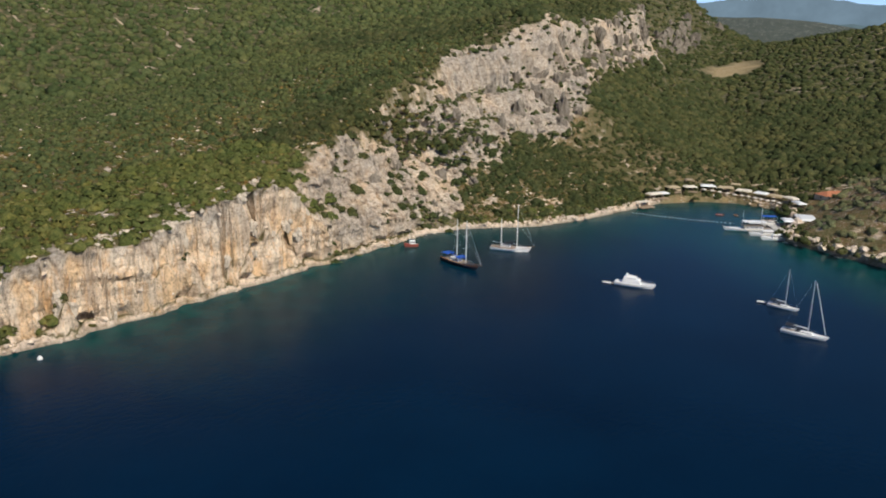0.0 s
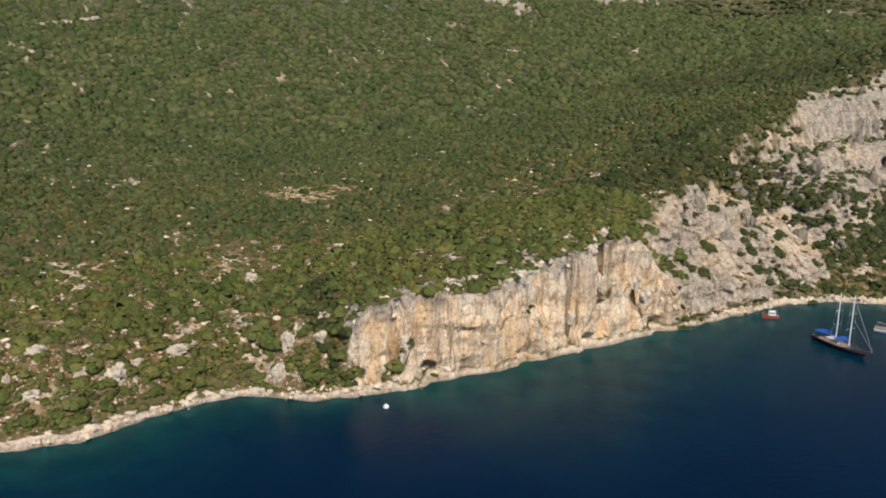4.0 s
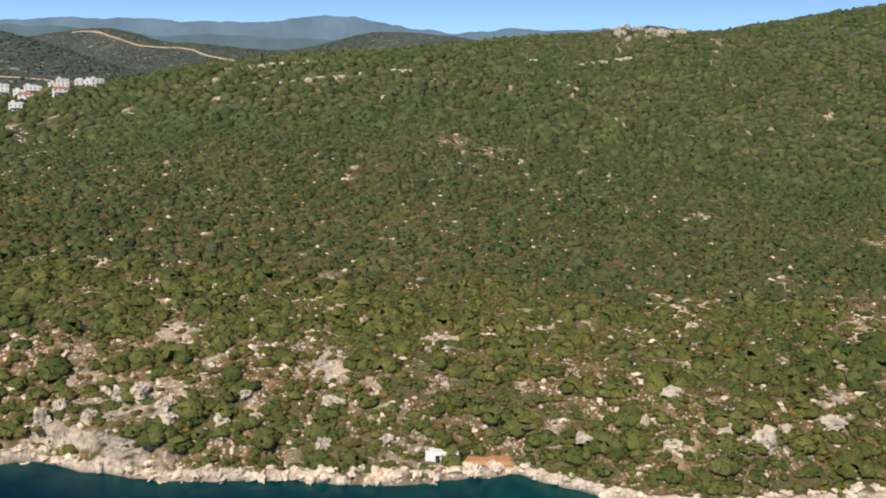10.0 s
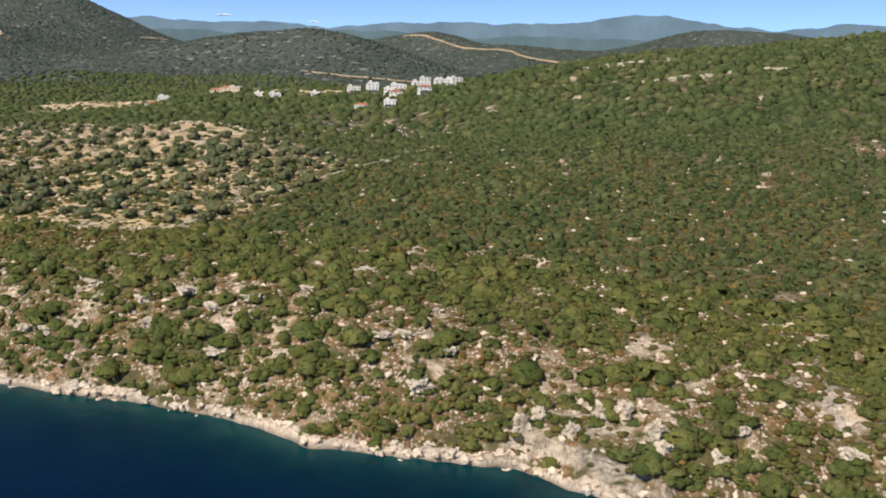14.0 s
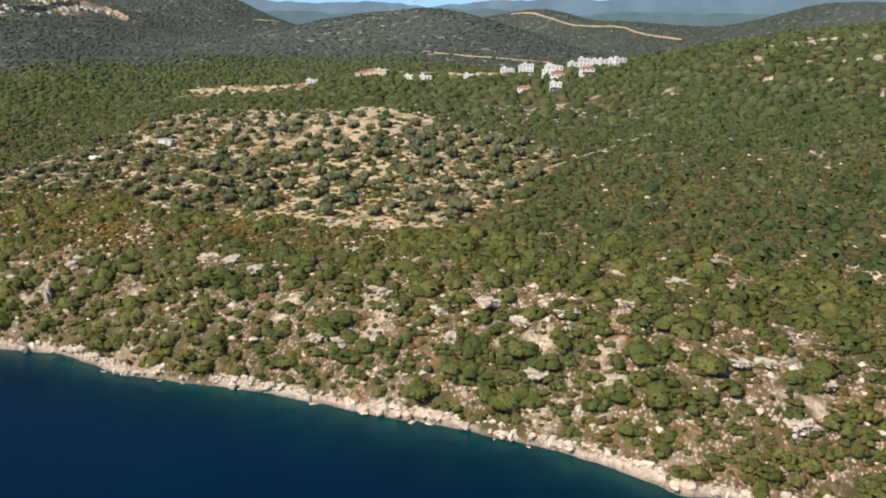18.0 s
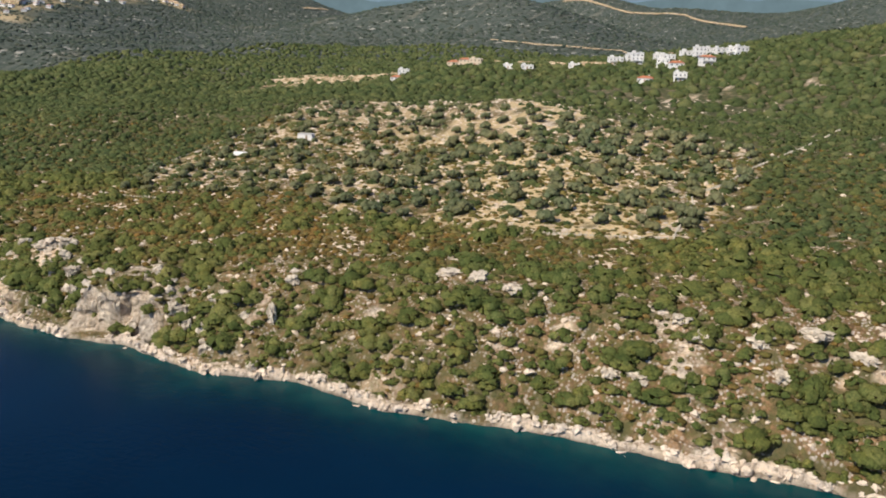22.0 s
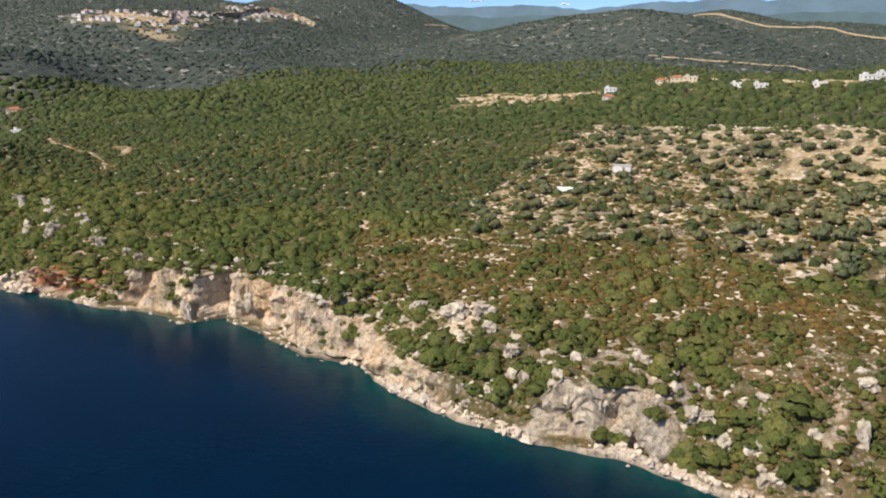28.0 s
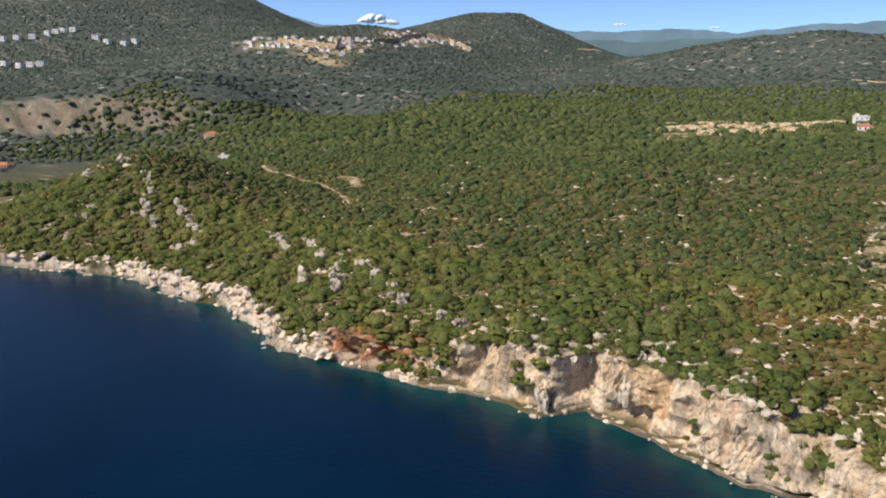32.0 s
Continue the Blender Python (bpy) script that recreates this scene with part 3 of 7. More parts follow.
def build_ground():
    d = ROWS_D[:, None] + 0 * COLUMNS[None, :, 0]
    x = COLUMNS[None, :, 0] + d * COLUMNS[None, :, 2]
    y = COLUMNS[None, :, 1] + d * COLUMNS[None, :, 3]
    fan = np.arange(len(COLUMNS)) >= np.argmax(COLUMNS[:, 0] >= 418)
    sheer = np.interp(COLUMNS[:, 0], SHEER_X, SHEER) * np.where(fan, 0.3, 1.0) + 0 * d
    sheer = np.clip(sheer + 0.35 * (fbm(x / 12, x * 0, 6) - 0.5) * sheer, 0, 1)
    z = height(x, y, np.maximum(d, 0), sheer)
    # a low, jagged shelf of rock along the water, and the sea bed
    blocks = 0.6 * step(0.43, 0.50, fbm(x / 2.7, y / 2.7, 1)) + 0.75 * step(0.47, 0.56, fbm(x / 6.5, y / 6.5, 2)) + 0.35 * fbm(x / 1.6, y / 1.6, 4)
    broad = 1 + 1.3 * step(-545, -600, x)   # the rock shelf of the headland is wider and higher
    shelf = broad ** 0.8 * (1 - 0.75 * step(0.65, 0.9, sheer) * step(-380, -400, x)) * (0.75 + 0.6 * fbm(x / 30, y / 30, 6) + blocks) * step(-0.5, 0.4, d)
    z = np.where(d < 0, 0.42 * d + shelf * 0.4 - 0.3, np.maximum(z, 0) + shelf * step(3.6, 1.3, d / broad) + 0.25 * step(2, 9, d))
    # pillars, ribs and ledges of the cliffs
    lift = np.gradient(z, axis=0) / np.maximum(np.gradient(d, axis=0), 0.05)
    face = step(0.8, 2.2, lift) * step(0.5, 2.5, d)
    crag = crag_face(x, y) * step(2, 5, d)
    steep = np.maximum(face * step(0.38, 0.6, sheer) * step(120, 60, d), crag)
    bend = x + 4 * (fbm(x / 14, z / 11, 6) - 0.5)
    bedded = step(84, 92, x) * step(215, 190, x)   # the great cliff: flat beds rather than ribs
    rib = np.abs(fbm(bend / 5.6, z / 13, 3) - 0.5) * 2
    push = 6.5 * (fbm(bend / 12, z / 17, 2) - 0.5) - (3.0 - 1.8 * bedded) * rib + (2.6 + 1.6 * bedded) * (fbm(bend / 15, z / 2.6, 1) - 0.5) + 2.0 * (fbm(x / 1.9, z / 1.9, 5) - 0.5) - (3.0 - 2.0 * bedded) * np.abs(fbm(bend / 2.4, z / 9, 8) - 0.5) + 1.4 + 7.0 * crag * (fbm(bend / 27, z / 40, 4) - 0.5)
    x = x - steep * push * (0.18 + 0.3 * crag)
    y = y - steep * push * (0.9 + 0.9 * crag + 0.4 * step(-300, -360, x))
    # hollows that the sea has cut into the foot of the cliffs
    for cx, wide, deep in ((108, 3.5, 4), (118, 2.5, 3), (141, 4.0, 4.5), (166, 3.0, 4), (199, 3.0, 4), (-494, 4.5, 6), (-513, 2.5, 6), (-536, 3.0, 4), (-559, 4.0, 6), (-568, 3.0, 6), (-590, 3, 3)):
        y = y + deep * np.exp(-((x - cx) / wide) ** 4) * step(0.4, 1.2, z) * step(5.5, 3.0, z + 1.5 * (rib - 0.4)) * step(14, 9, d)
    z = z + steep * (2.6 - 1.6 * bedded) * (fbm(x / 2.7, y / 2.7 + z / 6, 4) - 0.5) * step(1.5, 4, z)
    for cx, deep in ((-508, 5), (-531, 3.5), (-487, 2.5), (-381, 3), (98, 4), (150, 2.5), (172, 4), (188, 3)):
        y = y + deep * np.exp(-((x - cx - 0.06 * (z - 10)) / 1.9) ** 2) * step(2, 5, z) * step(14, 10, d) * steep
    bare, heath, straw, rock, grove = field_of(x, y)
    slope = np.maximum(steep, step(1.6, 2.6, lift) * step(400, 200, d) * step(0.12, 0.3, sheer))
    wild = fbm(x / 3.3, y / 3.3 + z / 3.3, 5)
    rock = np.maximum(rock, step(0.30, 0.62, slope + 0.9 * (wild - 0.5)))
    hem = step(1.5, 2.5, d) * step(13, 8, d) * step(0.6, 0.4, sheer)
    rock = rock * (1 - 0.7 * hem)
    # Dark rim at the waterline: wet rock, the dark undercut line painted in too.
    wet_dark = step(0.75, 0.4, z + 0.5 * (wild - 0.5)) * step(4, 2, d)
    washed = step(0.8, 0.3, d / broad + 1.8 * (wild - 0.5) + 4.0 * (fbm(x / 14, y / 14, 6) - 0.5))
    rock = np.maximum(rock, washed)
    beach = step(405, 425, COLUMNS[:, 0] + 0 * d) * fan * step(10, 4, d) * (COLUMNS[None, :, 1] > 128)
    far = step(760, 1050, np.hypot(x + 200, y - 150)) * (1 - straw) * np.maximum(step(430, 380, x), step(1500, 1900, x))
    scarp = (y - 370) * 0.8 - (x + 1230) * 0.6 + 26 * (fbm(x / 40, y / 40, 5) - 0.5)
    scarp = step(-14, -8, scarp) * step(16, 9, scarp) * step(-1120, -1190, x)
    rock = np.maximum(rock * (1 - 0.85 * far), 0.95 * scarp * step(0.30, 0.45, wild))
    heath, far = np.maximum(heath, 0.3 * scarp), far * (1 - 0.3 * scarp)
    brow = step(3, 6, d) * step(22, 12, d) * step(0.5, 0.8, sheer) * (1 - beach)
    rock = np.maximum(rock, brow * step(0.47, 0.56, 0.6 * wild + 0.4 * fbm(x / 8, y / 8, 1)))
    faces = grid_faces(*d.shape)
    me = mesh_from("ground", np.stack([x, y, z], -1).reshape(-1, 3), faces, GROUND)
    me.polygons.foreach_set("use_smooth", np.where(d < 3.2 * broad, 1.0, steep).ravel()[faces].max(1) < 0.35)
    wood = (0.65 * step(70, 170, d) + 0.35 * step(250, 330, d)) * (1 - 0.8 * bare * step(300, 200, d)) * (1 - far) * (1 - straw) * (1 - scarp) * (1 - grove)
    ochre = np.clip(0.65 * step(84, 92, x) * step(210, 180, x) * step(27, 17, z + 9 * (wild - 0.5)) + 0.3 * step(180, 200, x) * step(290, 230, x) + 0.5 * step(-600, -560, x) * step(-400, -450, x) + 0.3 * crag * step(0.45, 0.6, fbm(x / 25, z / 20, 5)) + 0.35, 0, 1)
    grey = step(0.78, 1.12, z / np.maximum(upland(x, y) + 3.0 * step(82, 92, x) * step(225, 175, x), 6) + 0.5 * (wild - 0.5)) * step(60, 20, d)
    # The waterline's dark mask also darkens the inland scarp.
    for name, values in (("bare", bare), ("scrub", heath), ("straw", np.maximum(straw, 0.20 * beach)), ("rock", rock * (1 - beach)), ("far", far), ("wood", wood), ("ochre", ochre), ("rust", np.maximum(np.maximum(step(16, 9, np.abs(x + 562)), step(10, 6, np.abs(x + 603))) * step(16, 8, d), 0.45 * scarp)), ("washed", washed), ("wet_dark", np.maximum(wet_dark, 0.8 * scarp)), ("grey", np.maximum(np.maximum(np.maximum(grey, (0.5 * step(4, 1, np.abs(np.abs(x + 248) - 134) - 15)) * step(60, 20, d)), crag * (0.45 + 0.45 * step(0.66, 0.48, fbm(x / 25, z / 20, 5)))), 0.6 * scarp))):
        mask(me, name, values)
    return tagged(new("ground", me), "limestone coast with brown soil, scrub and pale cliffs", "ground", kind="structure"), np.stack([x, y, z], -1)


ground, LAND = build_ground()
FAN0 = int(np.argmax(COLUMNS[:, 0] >= 418))


FAN_PLACES = LAND[7:, FAN0 - 1:].reshape(-1, 3)
FAN_TREE = kdtree.KDTree(len(FAN_PLACES))
for n, place in enumerate(FAN_PLACES):
    FAN_TREE.insert((place[0], place[1], 0), n)
FAN_TREE.balance()


def fan_z(x, y):
    """The ground's height round the bay, and how far off its next point is."""
    z, off = np.zeros(len(x)), np.zeros(len(x))
    for k in range(len(x)):
        near = FAN_TREE.find_n((x[k], y[k], 0), 3)
        weights = [1 / (0.1 + dist) for _, _, dist in near]
        z[k] = sum(w * FAN_PLACES[n][2] for w, (_, n, _) in zip(weights, near)) / sum(weights)
        off[k] = near[0][2]
    return z, off


def ground_z(x, y):
    """The built ground's height at each point."""
    x, y = np.asarray(x, float), np.asarray(y, float)
    cols = COLUMNS[:FAN0, 0]
    c = np.clip(np.searchsorted(cols, x), 1, len(cols) - 1)
    c = np.where(np.abs(cols[c - 1] - x) < np.abs(cols[c] - x), c - 1, c)
    d = y - COLUMNS[c, 1]
    r = np.clip(np.searchsorted(ROWS_D, d), 1, len(ROWS_D) - 1)
    f = np.clip((d - ROWS_D[r - 1]) / (ROWS_D[r] - ROWS_D[r - 1]), 0, 1)
    z = LAND[r - 1, c, 2] * (1 - f) + LAND[r, c, 2] * f
    # between the wide columns of the far land
    c1 = np.clip(np.searchsorted(cols, x), 1, len(cols) - 1)
    c0 = c1 - 1
    g = np.clip((x - cols[c0]) / (cols[c1] - cols[c0]), 0, 1)
    z_far = 0
    for col, weight in ((c0, 1 - g), (c1, g)):
        d = y - COLUMNS[col, 1]
        r = np.clip(np.searchsorted(ROWS_D, d), 1, len(ROWS_D) - 1)
        f = np.clip((d - ROWS_D[r - 1]) / (ROWS_D[r] - ROWS_D[r - 1]), 0, 1)
        z_far = z_far + weight * (LAND[r - 1, col, 2] * (1 - f) + LAND[r, col, 2] * f)
    z = np.where(x < -895, z_far, z)
    for k in np.nonzero(x > 419)[0]:
        near = FAN_TREE.find_n((x[k], y[k], 0), 3)
        weights = [1 / (0.1 + dist) for _, _, dist in near]
        z[k] = sum(w * FAN_PLACES[n][2] for w, (_, n, _) in zip(weights, near)) / sum(weights)
    return z


def build_sea():
    xs = np.r_[-4800, -3000, -2000, -1400, np.arange(-1000, 480, 5.0), 520, 600, 900, 1600, 3000, 4800]
    ys = np.r_[-4800, -2600, -1400, -800, -400, -200, np.arange(-120, 250, 4.0), 260, 300]
    x, y = np.meshgrid(xs, ys)
    line = COLUMNS[(COLUMNS[:, 0] > -950)][::3, :2]
    off = np.full(x.size, 1e9)
    flat = np.stack([x.ravel(), y.ravel()], 1)
    for k in range(0, len(flat), 4000):
        part = flat[k:k + 4000]
        off[k:k + 4000] = np.sqrt(((part[:, None] - line[None]) ** 2).sum(-1)).min(1)
    off = off.reshape(x.shape)
    wide = 5.5 + 9 * fbm(x / 40, y / 40, 3) + 20 * step(85, 110, x) * (0.4 + fbm(x / 30, y / 30, 2)) + 46 * step(300, 400, x) + 26 * step(280, 340, x) * step(140, 90, y) + 12 * step(-60, -20, x) * step(80, 30, x)
    wide = wide * (1 - 0.3 * step(-300, -420, x))
    me = mesh_from("sea", np.stack([x, y, 0 * x], -1).reshape(-1, 3), grid_faces(*x.shape), WATER)
    mask(me, "shallow", np.exp(-(off / wide) ** 1.2) * 0.95)
    return tagged(new("sea", me), "calm deep blue sea, turquoise over the shallows", "water", kind="structure")


sea = build_sea()


# ---- scrub, woods and loose stone ---------------------------------------
def bush_shape(seed, lumps, sprays, size=0.11, squash=0.85, detail=1, soft=0.08):
    """A rounded bush of radius about 1: a few leafy lumps with small sprays that stand out of them; places, faces, normals."""
    rng = np.random.RandomState(seed + 500)
    ball = bmesh.new()
    bmesh.ops.create_icosphere(ball, subdivisions=detail, radius=1.0)
    unit = np.array([v.co[:] for v in ball.verts])
    tris = np.array([[v.index for v in f.verts] for f in ball.faces])
    ball.free()
    centres, radii = [np.array([0, 0, 0.30])], [0.66 if lumps > 1 else 0.95]
    for k in range(1, lumps):
        a = 2.4 * k + rng.uniform(-0.5, 0.5)
        r = rng.uniform(0.40, 0.64)
        centres.append(np.array([r * math.cos(a), r * math.sin(a), rng.uniform(0.06, 0.34)]))
        radii.append(rng.uniform(0.34, 0.50))
    places, faces, facing, base = [], [], [], 0
    for k, (c, r) in enumerate(zip(centres, radii)):
        skirt = unit.copy()
        low = unit[:, 2] < 0
        skirt[low, :2] /= np.maximum(np.hypot(unit[low, 0], unit[low, 1]), 0.55)[:, None]
        p = c + skirt * r * rng.uniform(0.82, 1.14, (len(unit), 1))
        mid = p[tris].mean(1)
        keep = mid[:, 2] > -0.12
        for j, (c2, r2) in enumerate(zip(centres, radii)):
            if j != k:
                keep &= np.linalg.norm(mid - c2, axis=1) > 0.86 * r2
        places.append(p)
        facing.append(0.6 * unit + 0.4 * p + np.array([0, 0, soft]))
        faces.append(tris[keep] + base)
        base += len(p)
    places, faces, facing = np.concatenate(places), np.concatenate(faces), np.concatenate(facing)
    used = np.unique(faces)
    places, facing, faces = places[used], facing[used], np.searchsorted(used, faces)
    pick = rng.randint(0, len(faces), sprays)
    weight = rng.dirichlet((1, 1, 1), sprays)[:, :, None]
    centre, out = (places[faces[pick]] * weight).sum(1), (facing[faces[pick]] * weight).sum(1)
    centre = centre + out * rng.uniform(0.0, 0.09, (sprays, 1))
    lean = out + rng.uniform(-0.9, 0.9, (sprays, 3))
    side = np.cross(lean, rng.uniform(-1, 1, (sprays, 3)))
    side /= np.linalg.norm(side, axis=1, keepdims=True)
    up = np.cross(lean / np.linalg.norm(lean, axis=1, keepdims=True), side)
    wide = size * rng.uniform(0.7, 1.4, (sprays, 1))
    corners = np.stack([centre - side * wide, centre + side * wide, centre + up * wide * 1.5 + out * wide * 0.8], 1)
    extra = np.arange(sprays * 3).reshape(-1, 3) + len(places)
    places = np.concatenate([places, corners.reshape(-1, 3)]) * np.array([1, 1, squash])
    facing = np.concatenate([facing, np.repeat(out + rng.uniform(-0.35, 0.35, (sprays, 3)), 3, 0)])
    return places, np.concatenate([faces, extra]), facing / np.linalg.norm(facing, axis=1, keepdims=True)


def stone_shape(seed, detail=2):
    bm = bmesh.new()
    bmesh.ops.create_icosphere(bm, subdivisions=detail, radius=1.0)
    for v in bm.verts:
        n = v.co.normalized()
        v.co = n * (0.75 + 0.55 * noise.cell(n * 1.7 + Vector((seed * 5.3, 1, 2))) * 0.6 + 0.3 * noise.noise(n * 2.3 + Vector((seed, 0, 0))))
    places = np.array([v.co[:] for v in bm.verts])
    faces = np.array([[v.index for v in f.verts] for f in bm.faces])
    bm.free()
    return places, faces


def scatter(name, shapes, at, size, material, label, category, seed, tall=1.0, sink=0.1, jitter=0.0, smooth=True):
    """One mesh of many crowns or stones, each turned, sized and bent on its own."""
    rng = np.random.RandomState(seed)
    places, faces, facing, base = [], [], [], 0
    kind = rng.randint(0, len(shapes), len(at))
    for k, (shape, tris, *normals) in enumerate(shapes):
        pick = np.nonzero(kind == k)[0]
        if not len(pick):
            continue
        a = rng.rand(len(pick)) * 2 * math.pi
        c, s = np.cos(a)[:, None], np.sin(a)[:, None]
        sx, sy = size[pick] * rng.uniform(0.8, 1.25, len(pick)), size[pick] * rng.uniform(0.8, 1.25, len(pick))
        sz = size[pick] * rng.uniform(0.7, 1.25, len(pick)) * tall
        bent = shape[None] * (1 + jitter * (rng.rand(len(pick), len(shape), 3) - 0.5))
        px, py = bent[:, :, 0] * sx[:, None], bent[:, :, 1] * sy[:, None]
        p = np.stack([px * c - py * s, px * s + py * c, bent[:, :, 2] * sz[:, None]], -1) + at[pick][:, None]
        p[:, :, 2] -= (sink * sz)[:, None]
        if smooth:
            nx, ny = normals[0][None, :, 0], normals[0][None, :, 1]
            out = np.stack([nx * c - ny * s, nx * s + ny * c, np.broadcast_to(normals[0][None, :, 2], (len(pick), len(shape)))], -1)
            facing.append(out.reshape(-1, 3))
        places.append(p.reshape(-1, 3))
        faces.append((tris[None] + (np.arange(len(pick)) * len(shape))[:, None, None]).reshape(-1, 3) + base)
        base += len(pick) * len(shape)
    me = mesh_from(name, np.concatenate(places), np.concatenate(faces), material, smooth)
    if smooth:
        me.attributes.new("custom_normal", "FLOAT_VECTOR", "POINT").data.foreach_set("vector", np.concatenate(facing).astype(np.float32).ravel())
    return tagged(new(name, me), label, category, kind="stuff")


def sown(x0, x1, y0, y1, cell, seed):
    rng = np.random.RandomState(seed)
    x, y = np.meshgrid(np.arange(x0, x1, cell), np.arange(y0, y1, cell))
    return x.ravel() + rng.uniform(-0.5, 0.5, x.size) * cell, y.ravel() + rng.uniform(-0.5, 0.5, x.size) * cell, rng


TRACKS = ([(-862, 344), (-807, 324), (-763, 318), (-718, 300), (-687, 284)], [(-764, 334), (-751, 334), (-736, 324), (-727, 314)])


def off_track(x, y):
    near = np.full(np.shape(x), 1e9)
    for line in TRACKS:
        for (ax, ay), (bx, by) in zip(line, line[1:]):
            t = np.clip(((x - ax) * (bx - ax) + (y - ay) * (by - ay)) / ((bx - ax) ** 2 + (by - ay) ** 2), 0, 1)
            near = np.minimum(near, np.hypot(x - ax - t * (bx - ax), y - ay - t * (by - ay)))
    return step(2.5, 5.5, near)


def cover(x, y):
    bare, heath, straw, rock, grove = field_of(x, y)
    return np.clip(1.0 - 0.62 * bare - 0.68 * heath - 0.55 * rock - 0.64 * grove - straw, 0.0, 1) * (1 - 0.78 * crag_face(x, y)) * off_track(x, y) * (1 - 0.55 * step(1.1, 0.8, np.hypot((x + 375) / 125, (y - 555) / 85)))


def steep_at(x, y):
    return np.hypot(ground_z(x + 1.5, y) - ground_z(x - 1.5, y), ground_z(x, y + 1.5) - ground_z(x, y - 1.5)) / 3


def plant_hillside():
    fine = [bush_shape(k, 7, 80, 0.085, soft=0.3) for k in range(10)]
    mid = [bush_shape(k + 20, 3, 26, 0.12, soft=0.25) for k in range(10)]
    hill_kind = [bush_shape(k + 30, 3, 16, 0.12) for k in range(10)]
    coarse = [bush_shape(k + 40, 1, 4, 0.2, 0.8) for k in range(6)]
    plainest = [bush_shape(k + 60, 1, 0, 0.2, 0.8) for k in range(6)]
    upper = [bush_shape(k + 50, 1, 7, 0.2) for k in range(8)]
    # the strip along the shore: broad old bushes, and smaller ones between them
    for cell, seed, name, shapes, least, spread, share, label in ((3.9, 11, "shore_maquis", fine, 1.5, 2.7, 0.98, "dense dark green maquis bushes on the rocky shore slope"),
                                                                  (2.6, 26, "small_shore_maquis", mid, 0.7, 1.1, 0.62, "small green maquis bushes on the rocky shore slope")):
        x, y, rng = sown(-830, 470, 150, 330, cell, seed)
        d = y - shore_y(x)
        keep = (d > 1.4 + 0.8 * least + 1.5 * rng.rand(len(x)) + 2.2 * step(-545, -600, x)) & (d < 75) & (x < 418) & (rng.rand(len(x)) < share * (0.24 + 0.76 * cover(x, y)) * (1 - 0.2 * field_of(x, y)[1]))
        keep &= steep_at(x, y) < 1.5 + 3.0 * (np.interp(x, SHEER_X, SHEER) < 0.4) + 3.5 * (rng.rand(len(x)) < 0.22 + 0.25 * (x < -300))
        at = np.stack([x, y, ground_z(x, y)], 1)[keep]
        size, bay = least + spread * rng.rand(len(at)) ** 1.7, at[:, 0] > 222
        scatter(name, shapes, at[~bay], size[~bay], MAQUIS, label, "bushes", seed + 1, 1.0, 0.05, 0.12)
        scatter("bay_" + name, shapes, at[bay], size[bay], BAY_LEAVES, "dark green maquis bushes on the slope above the bay", "bushes", seed + 5, 1.1, 0.05, 0.12)
    # a close hem of bushes right behind the pale ledge
    x, y, rng = sown(-830, 418, 150, 290, 2.3, 35)
    d = y - shore_y(x)
    keep = (d > 0.9 + 1.5 * rng.rand(len(x)) + 2.2 * step(-545, -600, x)) & (d < 15) & (np.interp(x, SHEER_X, SHEER) < 0.75) & (rng.rand(len(x)) < 0.72)
    at = np.stack([x, y, ground_z(x, y)], 1)[keep]
    scatter("ledge_bushes", mid, at, 0.8 + 1.6 * rng.rand(len(at)) ** 1.5, MAQUIS, "low green bushes along the top of the shore ledge", "bushes", 36, 0.85, 0.15, 0.2)
    # low green and brown scrub between them
    x, y, rng = sown(-830, 430, 150, 420, 2.5, 13)
    d = y - shore_y(x)
    keep = (d > 2.4) & (d < 190) & (x < 418) & (rng.rand(len(x)) < (0.75 + 0.2 * field_of(x, y)[1] - 0.18 * field_of(x, y)[0]) * (1 - 0.7 * crag_face(x, y))) & (steep_at(x, y) < 3.0)
    at = np.stack([x, y, ground_z(x, y)], 1)[keep]
    scatter("low_scrub", coarse, at, 0.6 + 1.0 * rng.rand(len(at)) ** 1.3, GREEN, "low yellow-green scrub and heath between the stones", "scrub", 14, 0.48, 0.0, 0.3)
    x, y, rng = sown(-830, 430, 150, 470, 2.2, 27)
    d = y - shore_y(x)
    heath = field_of(x, y)[1]
    keep = (d > 2.4) & (d < 200) & (x < 418) & (rng.rand(len(x)) < (0.16 + 0.75 * heath) * (1 - 0.6 * crag_face(x, y))) & (steep_at(x, y) < 3.0)
    at = np.stack([x, y, ground_z(x, y)], 1)[keep]
    scatter("heath_tufts", coarse, at, 0.4 + 0.8 * rng.rand(len(at)), HEATHER, "dry orange-brown heath and spurge between the bushes", "scrub", 28, 0.65, 0.0, 0.3)
    # the hillside behind
    x, y, rng = sown(-900, 640, 220, 640, 4.0, 15)
    d = y - shore_y(x)
    keep = (d >= 75) & (d < 300 + 20 * rng.rand(len(x))) & (rng.rand(len(x)) < (0.2 * off_track(x, y) + 0.8 * cover(x, y)) * (1 - 0.5 * field_of(x, y)[1])) & ((x < 418) | (y > 330)) & (steep_at(x, y) < 1.4)
    at = np.stack([x, y, ground_z(x, y)], 1)[keep]
    size = 1.6 + 2.1 * rng.rand(len(at)) ** 1.5
    scatter("hillside_maquis", hill_kind, at, size, HILL_MAQUIS, "rounded evergreen maquis bushes covering the hillside", "bushes", 16, 0.95, 0.15, 0.20)
    x, y, rng = sown(-1150, 900, 430, 1250, 6.6, 17)
    d = y - shore_y(x)
    keep = (d >= 300) & ((d < 620) | (rng.rand(len(x)) < 0.6)) & (rng.rand(len(x)) < 0.94 * cover(x, y) + 0.06)
